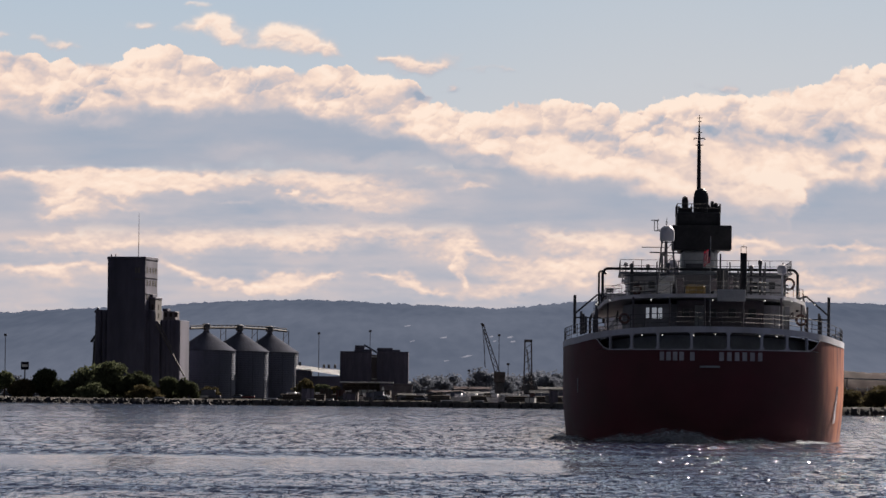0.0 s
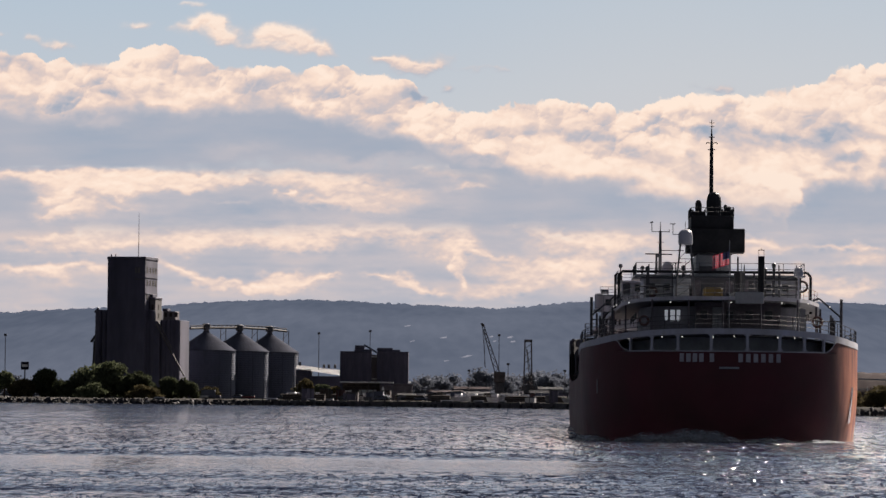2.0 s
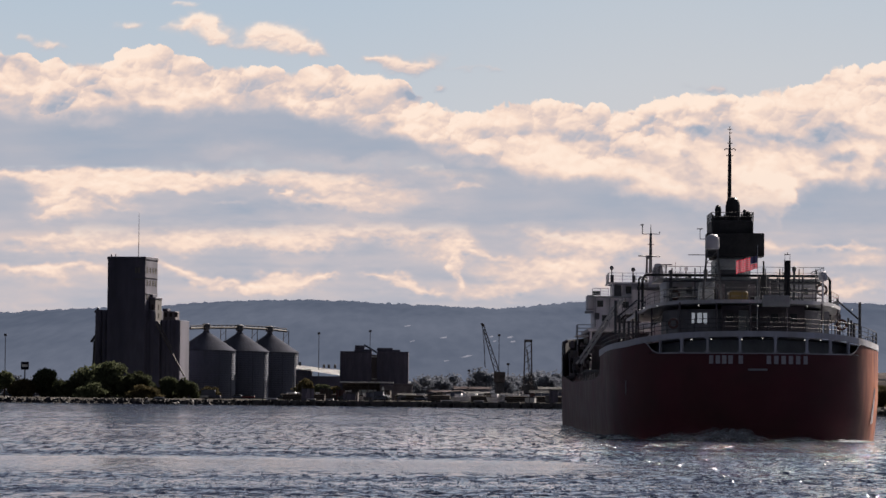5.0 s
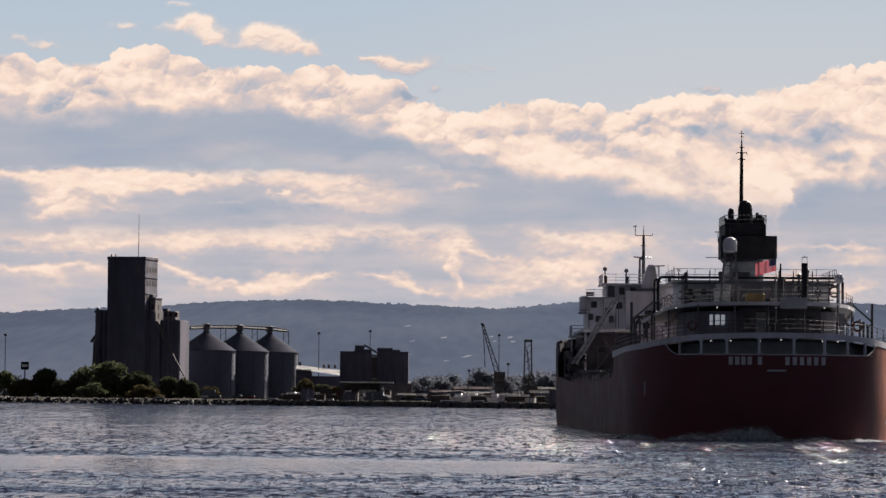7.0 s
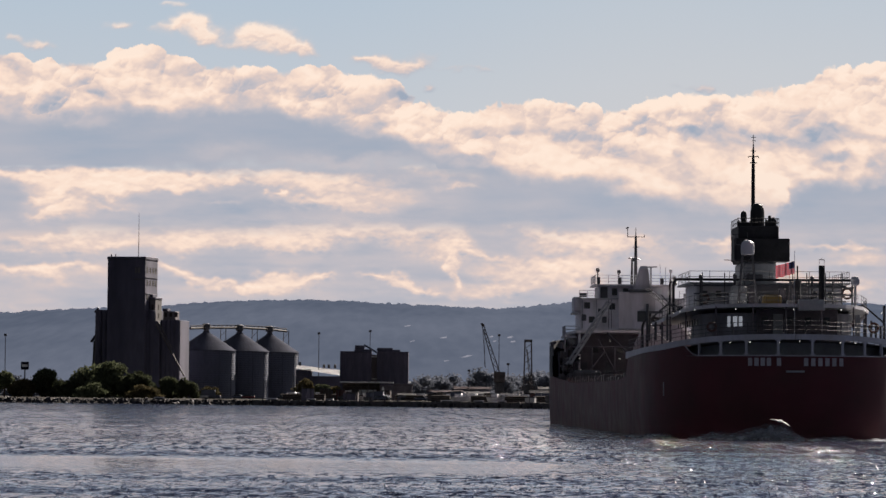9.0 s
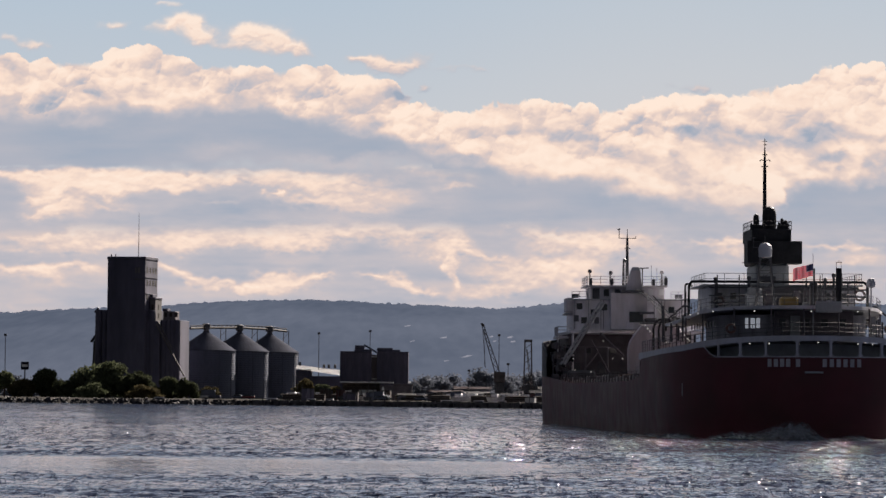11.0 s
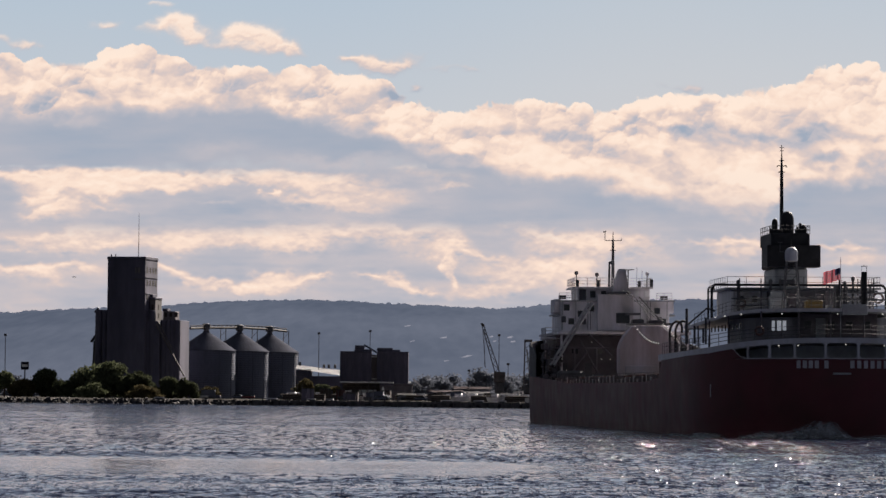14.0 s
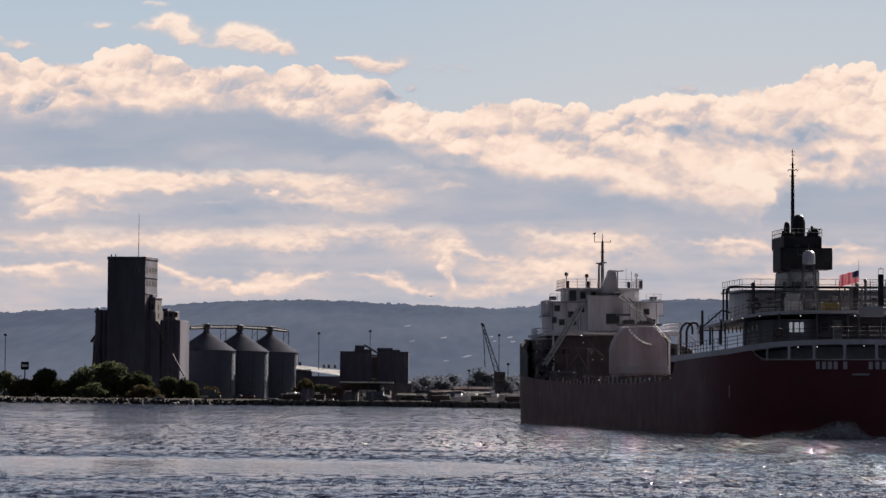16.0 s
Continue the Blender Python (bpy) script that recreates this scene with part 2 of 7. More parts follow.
def water_material():
    m = bpy.data.materials.new("harbour_water")
    m.use_nodes = True
    t = m.node_tree
    n, link = t.nodes, t.links.new
    b = n["Principled BSDF"]
    b.inputs["Base Color"].default_value = (0.014, 0.020, 0.050, 1)
    b.inputs["Roughness"].default_value = 0.085
    b.inputs["Specular IOR Level"].default_value = 0.32
    b.inputs["IOR"].default_value = 1.33
    co = n.new("ShaderNodeTexCoord")
    last = None
    sep = n.new("ShaderNodeSeparateXYZ")
    link(co.outputs["Object"], sep.inputs[0])

    def math_node(op, a, b):
        q = n.new("ShaderNodeMath")
        q.operation = op
        for k, v in enumerate((a, b)):
            if v is None:
                continue
            if isinstance(v, (int, float)):
                q.inputs[k].default_value = v
            else:
                link(v, q.inputs[k])
        return q.outputs[0]

    def ranged(v, a, b, c, d):
        q = n.new("ShaderNodeMapRange")
        q.inputs[1].default_value, q.inputs[2].default_value, q.inputs[3].default_value, q.inputs[4].default_value = a, b, c, d
        link(v, q.inputs[0])
        return q

    def patches(sx, sy, detail):
        mp, q = n.new("ShaderNodeMapping"), n.new("ShaderNodeTexNoise")
        mp.inputs["Scale"].default_value = (sx, sy, 1)
        q.inputs["Scale"].default_value, q.inputs["Detail"].default_value = 1, detail
        link(co.outputs["Object"], mp.inputs[0])
        link(mp.outputs[0], q.inputs["Vector"])
        return q.outputs[0]

    # smooth track that the ship left behind, ragged at its edges
    ragged = math_node("MULTIPLY", math_node("SUBTRACT", patches(0.02, 0.22, 5), 0.5), 42.0)
    side = math_node("ADD", ragged, ranged(sep.outputs[0], 6, 15, 0.0, 40.0).outputs[0])
    beyond = ranged(math_node("ADD", sep.outputs[1], side), 215, 220, 0.0, 1.0)
    nearer = ranged(math_node("SUBTRACT", sep.outputs[1], side), 184, 156, 0.0, 1.0)
    calm = ranged(math_node("MAXIMUM", beyond.outputs[0], nearer.outputs[0]), 0.0, 1.0, 0.10, 1.0)
    for scale, stretch, dist in ((0.9, 0.6, 0.12), (4.0, 0.8, 0.09)):
        mp, nz, bp = n.new("ShaderNodeMapping"), n.new("ShaderNodeTexNoise"), n.new("ShaderNodeBump")
        mp.inputs["Rotation"].default_value = (0, 0, 0.35)
        mp.inputs["Scale"].default_value = (scale * stretch, scale, scale)
        nz.inputs["Scale"].default_value = 1
        nz.inputs["Detail"].default_value = 3
        bp.inputs["Strength"].default_value, bp.inputs["Distance"].default_value = 1.0, dist
        link(co.outputs["Object"], mp.inputs[0])
        link(mp.outputs[0], nz.inputs["Vector"])
        link(nz.outputs[0], bp.inputs["Height"])
        # slick streaks, where the wind leaves the water calmer
        sm, sn, sr = n.new("ShaderNodeMapping"), n.new("ShaderNodeTexNoise"), n.new("ShaderNodeMapRange")
        sm.inputs["Scale"].default_value = (0.006, 0.035, 1)
        sn.inputs["Scale"].default_value = 1
        sn.inputs["Detail"].default_value = 4
        link(co.outputs["Object"], sm.inputs[0])
        link(sm.outputs[0], sn.inputs["Vector"])
        sr.inputs[1].default_value, sr.inputs[2].default_value = 0.38, 0.62
        sr.inputs[3].default_value, sr.inputs[4].default_value = 0.35, 1.0
        link(sn.outputs[0], sr.inputs[0])
        # the water lies calmer towards the far shore and in the ship's old track
        cr, ml, mk = n.new("ShaderNodeMapRange"), n.new("ShaderNodeMath"), n.new("ShaderNodeMath")
        link(sep.outputs[1], cr.inputs[0])
        cr.inputs[1].default_value, cr.inputs[2].default_value = 900, 1300
        cr.inputs[3].default_value, cr.inputs[4].default_value = 1.25, 0.8
        ml.operation = mk.operation = "MULTIPLY"
        link(sr.outputs[0], ml.inputs[0])
        link(cr.outputs[0], ml.inputs[1])
        link(ml.outputs[0], mk.inputs[0])
        link(calm.outputs[0], mk.inputs[1])
        link(mk.outputs[0], bp.inputs["Strength"])
        if last:
            link(last, bp.inputs["Normal"])
        last = bp.outputs[0]
    # small ripples, each with its own tilt: most lie flat, a few are steep, more of them where a gust ruffles the water
    gust = math_node("ADD", patches(0.012, 0.022, 3), ranged(sep.outputs[0], -35, 38, -0.13, 0.06).outputs[0])
    steep = math_node("MULTIPLY", ranged(gust, 0.38, 0.60, 1.36, 1.66).outputs[0], calm.outputs[0])
    steep = math_node("MULTIPLY", steep, ranged(sep.outputs[1], 150, 230, 0.66, 1.15).outputs[0])
    steep = math_node("MULTIPLY", steep, ranged(sep.outputs[0], -10, 12, 0.86, 1.32).outputs[0])
    tilt = []
    for cell, power in (((17.0, 0.7, 1.0), 1.6), ((9.0, 0.24, 1.0), 1.85)):
        mp, vo, sub, ab, sq, sc = [n.new("ShaderNode" + k) for k in ("Mapping", "TexVoronoi", "VectorMath", "VectorMath", "VectorMath", "VectorMath")]
        mp.inputs["Scale"].default_value = cell
        mp.inputs["Rotation"].default_value = (0, 0, 0.06)
        vo.inputs["Scale"].default_value = 1.0
        link(co.outputs["Object"], mp.inputs[0])
        link(mp.outputs[0], vo.inputs["Vector"])
        sub.operation, ab.operation, sq.operation, sc.operation = "SUBTRACT", "ABSOLUTE", "MULTIPLY", "MULTIPLY"
        sub.inputs[1].default_value = (0.5, 0.5, 0.5)
        link(vo.outputs["Color"], sub.inputs[0])
        link(sub.outputs[0], ab.inputs[0])
        link(sub.outputs[0], sq.inputs[0])
        link(ab.outputs[0], sq.inputs[1])
        sc.inputs[1].default_value = (power, power * 0.65, 0.0)
        link(sq.outputs[0], sc.inputs[0])
        tilt.append(sc.outputs[0])
    # small cells by the near water, larger ones farther out
    far = ranged(sep.outputs[1], 190, 300, 0.0, 1.0)
    pick, scl, ad, nm = n.new("ShaderNodeMix"), n.new("ShaderNodeVectorMath"), n.new("ShaderNodeVectorMath"), n.new("ShaderNodeVectorMath")
    pick.data_type = "VECTOR"
    scl.operation, ad.operation, nm.operation = "SCALE", "ADD", "NORMALIZE"
    link(far.outputs[0], pick.inputs[0])
    link(tilt[0], pick.inputs[4])
    link(tilt[1], pick.inputs[5])
    link(pick.outputs[1], scl.inputs[0])
    link(math_node("MULTIPLY", steep, ranged(sep.outputs[1], 300, 480, 1.0, 0.22).outputs[0]), scl.inputs["Scale"])
    # crests of short waves, long across the wind
    chop = []
    for cell, power in (((2.2, 0.7, 1.0), 2.3), ((1.9, 0.28, 1.0), 2.7), ((0.8, 0.07, 1.0), 3.6)):
        mp, nz, sb, pw = n.new("ShaderNodeMapping"), n.new("ShaderNodeTexNoise"), n.new("ShaderNodeVectorMath"), n.new("ShaderNodeVectorMath")
        mp.inputs["Scale"].default_value = cell
        mp.inputs["Rotation"].default_value = (0, 0, 0.01)
        nz.inputs["Scale"].default_value, nz.inputs["Detail"].default_value, nz.inputs["Roughness"].default_value = 1.0, 3, 0.6
        sb.operation, pw.operation = "SUBTRACT", "MULTIPLY"
        sb.inputs[1].default_value = (0.5, 0.5, 0.5)
        pw.inputs[1].default_value = (power * 0.6, power, 0.0)
        link(co.outputs["Object"], mp.inputs[0])
        link(mp.outputs[0], nz.inputs["Vector"])
        link(nz.outputs["Color"], sb.inputs[0])
        link(sb.outputs[0], pw.inputs[0])
        chop.append(pw.outputs[0])
    crest, lift, both = n.new("ShaderNodeMix"), n.new("ShaderNodeVectorMath"), n.new("ShaderNodeVectorMath")
    crest.data_type = "VECTOR"
    lift.operation, both.operation = "SCALE", "ADD"
    link(far.outputs[0], crest.inputs[0])
    link(chop[0], crest.inputs[4])
    link(chop[1], crest.inputs[5])
    wide = n.new("ShaderNodeMix")
    wide.data_type = "VECTOR"
    link(ranged(sep.outputs[1], 400, 800, 0.0, 1.0).outputs[0], wide.inputs[0])
    link(crest.outputs[1], wide.inputs[4])
    link(chop[2], wide.inputs[5])
    link(wide.outputs[1], lift.inputs[0])
    # long lanes of calmer and rougher water out in the channel
    lanes = ranged(patches(0.0035, 0.028, 4), 0.40, 0.60, 0.45, 1.35)
    link(math_node("MULTIPLY", math_node("MULTIPLY", steep, lanes.outputs[0]), ranged(sep.outputs[1], 800, 1300, 1.0, 0.9).outputs[0]), lift.inputs["Scale"])
    link(scl.outputs[0], both.inputs[0])
    link(lift.outputs[0], both.inputs[1])
    link(last, ad.inputs[0])
    link(both.outputs[0], ad.inputs[1])
    link(ad.outputs[0], nm.inputs[0])
    link(nm.outputs[0], b.inputs["Normal"])
    return m


WATER = water_material()


def foam_material():
    """Broken white water: thick in the middle of a heap, torn into spray at its edge."""
    m = paint("white_wash_foam", (0.34, 0.36, 0.40), 0.8, vary=0.3, scale=0.8, fine=3, bump=0.3, gloss=0.1)
    n, link = m.node_tree.nodes, m.node_tree.links.new
    at, co, nz, ad, rg = n.new("ShaderNodeAttribute"), n.new("ShaderNodeTexCoord"), n.new("ShaderNodeTexNoise"), n.new("ShaderNodeMath"), n.new("ShaderNodeMapRange")
    at.attribute_name = "cover"
    nz.inputs["Scale"].default_value, nz.inputs["Detail"].default_value = 2.2, 6
    link(co.outputs["Object"], nz.inputs["Vector"])
    ad.operation = "ADD"
    link(at.outputs["Fac"], ad.inputs[0])
    link(nz.outputs[0], ad.inputs[1])
    link(ad.outputs[0], rg.inputs[0])
    rg.inputs[1].default_value, rg.inputs[2].default_value, rg.inputs[4].default_value = 0.55, 1.25, 0.6
    link(rg.outputs[0], n["Principled BSDF"].inputs["Alpha"])
    return m


FOAM = foam_material()


def hill_material():
    """Distant woods as a glow on a black base, haze painted into the colour."""
    m = bpy.data.materials.new("hazy_wooded_hill")
    m.use_nodes = True
    n, link = m.node_tree.nodes, m.node_tree.links.new
    b = n["Principled BSDF"]
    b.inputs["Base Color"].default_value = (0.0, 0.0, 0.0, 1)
    b.inputs["Roughness"].default_value = 1.0
    b.inputs["Specular IOR Level"].default_value = 0.0
    co, ramp, mix = n.new("ShaderNodeTexCoord"), n.new("ShaderNodeValToRGB"), n.new("ShaderNodeMix")
    nz = []
    for sc, det in (((0.005, 0.001, 0.02), 4), ((0.09, 0.004, 0.12), 4)):
        mp, q = n.new("ShaderNodeMapping"), n.new("ShaderNodeTexNoise")
        mp.inputs["Scale"].default_value = sc
        q.inputs["Scale"].default_value, q.inputs["Detail"].default_value = 1.0, det
        link(co.outputs["Object"], mp.inputs[0])
        link(mp.outputs[0], q.inputs["Vector"])
        nz.append(q)
    mix.data_type = "FLOAT"
    mix.inputs[0].default_value = 0.3
    link(nz[0].outputs[0], mix.inputs[2])
    link(nz[1].outputs[0], mix.inputs[3])
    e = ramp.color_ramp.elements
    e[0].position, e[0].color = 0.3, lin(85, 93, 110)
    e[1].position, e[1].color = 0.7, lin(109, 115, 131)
    # painted haze: the glow pales towards the foot
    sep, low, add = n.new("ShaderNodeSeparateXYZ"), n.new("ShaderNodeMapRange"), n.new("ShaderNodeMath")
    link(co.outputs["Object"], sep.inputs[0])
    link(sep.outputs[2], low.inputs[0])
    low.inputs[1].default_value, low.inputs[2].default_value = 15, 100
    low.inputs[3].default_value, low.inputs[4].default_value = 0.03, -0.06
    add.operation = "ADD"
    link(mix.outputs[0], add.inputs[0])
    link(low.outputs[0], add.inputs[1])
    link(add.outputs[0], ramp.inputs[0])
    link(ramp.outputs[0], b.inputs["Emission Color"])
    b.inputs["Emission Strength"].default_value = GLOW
    return m


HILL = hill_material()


# ---- building helpers ----
def part(name, bm, material, parent=None, label=""):
    me = bpy.data.meshes.new(name)
    bm.normal_update()
    bm.to_mesh(me)
    bm.free()
    me.materials.append(material)
    ob = new(name, me)
    ob.parent = parent
    if label:
        ob["label"] = label
    return ob


def thing(name, label, category, m=None, group="", kind=""):
    ob = new(name)
    ob.empty_display_size = 0.1
    if m is not None:
        ob.matrix_world = m
    return tagged(ob, label, category, group, kind)


def box(bm, x0, x1, y0, y1, z0, z1, bevel=0.0, m=None):
    c = [(x, y, z) for z in (z0, z1) for x, y in ((x0, y0), (x1, y0), (x1, y1), (x0, y1))]
    v = [bm.verts.new(m @ Vector(p) if m else p) for p in c]
    f = [bm.faces.new([v[i] for i in q]) for q in ((3, 2, 1, 0), (4, 5, 6, 7), (0, 1, 5, 4), (1, 2, 6, 5), (2, 3, 7, 6), (3, 0, 4, 7))]
    if bevel:
        es = list({e for q in f for e in q.edges})
        bmesh.ops.bevel(bm, geom=es, offset=bevel, segments=1, affect="EDGES")
    return bm


def tube(bm, a, b, r0, r1=None, seg=8):
    """A rod from a to b."""
    a, b = Vector(a), Vector(b)
    r1 = r0 if r1 is None else r1
    q = (b - a).to_track_quat("Z", "Y").to_matrix()
    rings = []
    for p, r in ((a, r0), (b, r1)):
        rings.append([bm.verts.new(p + q @ Vector((r * math.cos(k * 2 * math.pi / seg), r * math.sin(k * 2 * math.pi / seg), 0))) for k in range(seg)])
    for k in range(seg):
        bm.faces.new((rings[0][k], rings[0][(k + 1) % seg], rings[1][(k + 1) % seg], rings[1][k]))
    bm.faces.new(rings[0][::-1])
    bm.faces.new(rings[1])
    return bm


def lathe(bm, cx, cy, prof, seg=20):
    """Turned shape round a vertical axis. prof: (radius, height) from the bottom up."""
    rings = []
    for r, z in prof:
        rings.append([bm.verts.new((cx + r * math.cos(k * 2 * math.pi / seg), cy + r * math.sin(k * 2 * math.pi / seg), z)) for k in range(seg)])
    for lo, hi in zip(rings, rings[1:]):
        for k in range(seg):
            bm.faces.new((lo[k], lo[(k + 1) % seg], hi[(k + 1) % seg], hi[k]))
    bm.faces.new(rings[0][::-1])
    bm.faces.new(rings[-1])
    return bm


def polyrod(bm, pts, r, seg=6):
    for a, b in zip(pts, pts[1:]):
        tube(bm, a, b, r, seg=seg)
    return bm


B = bmesh.new


def rods(parent, name, rows, material, label="", seg=6):
    """Straight rods, each a part of its own: start, end, radius."""
    for a, b, r in rows:
        bm = B()
        tube(bm, a, b, r, seg=seg)
        part(name, bm, material, parent, label)


def hash01(ix, iy, seed):
    h = (ix.astype(np.int64) * 374761393 + iy.astype(np.int64) * 668265263 + seed * 974711) & 0x7FFFFFFF
    h = ((h ^ (h >> 13)) * 1274126177) & 0x7FFFFFFF
    return ((h ^ (h >> 16)) & 0xFFFFFF) / 0xFFFFFF


def vnoise(x, y, seed=0):
    ix, iy = np.floor(x), np.floor(y)
    fx, fy = x - ix, y - iy
    fx, fy = fx * fx * fx * (fx * (fx * 6 - 15) + 10), fy * fy * fy * (fy * (fy * 6 - 15) + 10)
    a, b = hash01(ix, iy, seed), hash01(ix + 1, iy, seed)
    c, d = hash01(ix, iy + 1, seed), hash01(ix + 1, iy + 1, seed)
    return (a + (b - a) * fx) * (1 - fy) + (c + (d - c) * fx) * fy


def fbm(x, y, seed=0, octaves=5, gain=0.5, billow=False):
    total, amp, norm = 0.0, 1.0, 0.0
    for k in range(octaves):
        # each octave turned, so that the lattice does not show
        ca, sa = math.cos(0.7 * k + 0.3), math.sin(0.7 * k + 0.3)
        q = vnoise((x * ca - y * sa) * 2.03 ** k + 17 * k, (x * sa + y * ca) * 2.03 ** k - 31 * k, seed + k)
        total = total + amp * (1 - abs(2 * q - 1) if billow else q)
        norm += amp
        amp *= gain
    return total / norm


def smooth(a, b, x):
    t = np.clip((x - a) / (b - a), 0, 1)
    return t * t * (3 - 2 * t)


def grid_mesh(name, X, Y, Z):
    r, c = X.shape
    me = bpy.data.meshes.new(name)
    i = np.arange(r * c).reshape(r, c)
    q = np.stack([i[:-1, :-1], i[:-1, 1:], i[1:, 1:], i[1:, :-1]], -1).reshape(-1, 4)
    me.vertices.add(r * c)
    me.vertices.foreach_set("co", np.stack([X, Y, Z], -1).astype(np.float32).ravel())
    me.loops.add(q.size)
    me.loops.foreach_set("vertex_index", q.astype(np.int32).ravel())
    me.polygons.add(len(q))
    me.polygons.foreach_set("loop_start", (np.arange(len(q)) * 4).astype(np.int32))
    me.update(calc_edges=True)
    me.polygons.foreach_set("use_smooth", np.ones(len(q), bool))
    return me


# ---- sky backdrop and drifting cloud banks ----
# Angles across the view in units of 1/7425 radian: a to the right and e downwards from the upper left.
def on_sheet(a, e, d):
    ca, sa = math.cos(radians(0.6)), math.sin(radians(0.6))
    p, q = a - 784, e - 441
    p, q = p * ca + q * sa, -p * sa + q * ca
    t = math.tan(radians(2.0286))
    return p / 7425 * d, d + 0 * p, EYE[2] + d * (t - q / 7425)


def sky_material():
    m = bpy.data.materials.new("clear_sky")
    m.use_nodes = True
    n, link = m.node_tree.nodes, m.node_tree.links.new
    n.remove(n["Principled BSDF"])
    em, at, ramp = n.new("ShaderNodeEmission"), n.new("ShaderNodeAttribute"), n.new("ShaderNodeValToRGB")
    at.attribute_name = "height"
    e = ramp.color_ramp.elements
    e[0].position, e[0].color = 0.0, lin(214, 205, 203)
    e[1].position, e[1].color = 1.0, lin(182, 196, 210)
    mid = e.new(0.55)
    mid.color = lin(199, 203, 209)
    link(at.outputs["Fac"], ramp.inputs[0])
    link(ramp.outputs[0], em.inputs[0])
    em.inputs[1].default_value = GLOW
    link(em.outputs[0], n["Material Output"].inputs[0])
    return m


def cloud_material():
    """Glow of sunlit and shaded cloud; where the cloud is thin the sky shows through."""
    m = bpy.data.materials.new("cloud")
    m.use_nodes = True
    n, link = m.node_tree.nodes, m.node_tree.links.new
    n.remove(n["Principled BSDF"])
    em, tr, mx = n.new("ShaderNodeEmission"), n.new("ShaderNodeBsdfTransparent"), n.new("ShaderNodeMixShader")
    light, cover, ramp = n.new("ShaderNodeAttribute"), n.new("ShaderNodeAttribute"), n.new("ShaderNodeValToRGB")
    light.attribute_name, cover.attribute_name = "light", "cover"
    e = ramp.color_ramp.elements
    e[0].position, e[0].color = 0.0, lin(160, 171, 188)
    e[1].position, e[1].color = 1.0, lin(255, 233, 216)
    for pos, c in ((0.3, (194, 189, 195)), (0.55, (223, 203, 196)), (0.8, (249, 223, 206))):
        e.new(pos).color = lin(*c)
    link(light.outputs["Fac"], ramp.inputs[0])
    link(ramp.outputs[0], em.inputs[0])
    em.inputs[1].default_value = GLOW
    link(cover.outputs["Fac"], mx.inputs[0])
    link(tr.outputs[0], mx.inputs[1])
    link(em.outputs[0], mx.inputs[2])
    link(mx.outputs[0], n["Material Output"].inputs[0])
    return m


CLOUD = cloud_material()


def sheet(name, d, a0, a1, e0, e1, step, field):
    a, e = np.meshgrid(np.arange(a0, a1 + step, step, dtype=float), np.arange(e0, e1 + step, step, dtype=float))
    me = grid_mesh(name, *on_sheet(a, e, d))
    for key, val in field(a, e).items():
        at = me.attributes.new(key, "FLOAT", "POINT")
        at.data.foreach_set("value", np.clip(val, 0, 1).astype(np.float32).ravel())
    return new(name, me)


def curve(knots, x):
    return np.interp(x, [k[0] for k in knots], [k[1] for k in knots])


def blobs(a, e, rows):
    """Soft rounded lumps: centre, half width, half height, weight."""
    total = 0
    for x, y, w, h, k in rows:
        total = total + k * np.exp(-((a - x) / w) ** 2 - ((e - y) / h) ** 2)
    return total


def warp(a, e, seed, amount=1.0):
    da = (fbm(a / 60, e / 40, seed, 4) - 0.5) * 46 * amount + (fbm(a / 17, e / 13, seed + 9, 3) - 0.5) * 13 * amount
    de = (fbm(a / 60, e / 40, seed + 4, 4) - 0.5) * 34 * amount + (fbm(a / 17, e / 13, seed + 13, 3) - 0.5) * 11 * amount
    return a + da, e + de


def shreds(a, e, rows, seed, w=64, h=24, ragged=1.0, loose=1.0):
    """Torn cloud: the lumps of rows (centre, half width, half height, weight, slope) with frayed edges.
    Returns how thick the cloud is, and how far each place faces the light above it."""
    x, y = warp(a, e, seed, loose)
    g = 0
    for r in rows:
        cx, cy, rw, rh, k = r[:5]
        tilt = r[5] if len(r) > 5 else 0.0
        g = g + k * np.exp(-(np.abs(x - cx) / rw) ** 2.4 - (np.abs(y - cy - tilt * (x - cx)) / rh) ** 2)
    n = fbm(x / w, y / h, seed + 21, 6, 0.52) - 0.5
    d = g + n * ragged * (0.25 + 0.9 * np.clip(g, 0, 1))
    step = a[0, 1] - a[0, 0]
    m = fbm(x / (w * 0.5) + 3.1, y / (h * 0.62), seed + 33, 4, 0.45)
    gy, gx = np.gradient(d + 0.5 * m * np.clip(d, 0, 1), step)
    # thin veil round the thick parts
    veil = 0
    for r in rows:
        veil = veil + 0.5 * r[4] * np.exp(-((x - r[0]) / (r[2] * 1.7)) ** 2 - ((y - r[1]) / (r[3] * 2.4)) ** 2)
    d = d * 0.8 + 0.30 * np.clip(veil, 0, 1) * (0.4 + 1.2 * fbm(x / (w * 1.3), y / h, seed + 41, 5, 0.5))
    return d, np.clip((gy + 0.35 * gx) * 9, -1, 1)


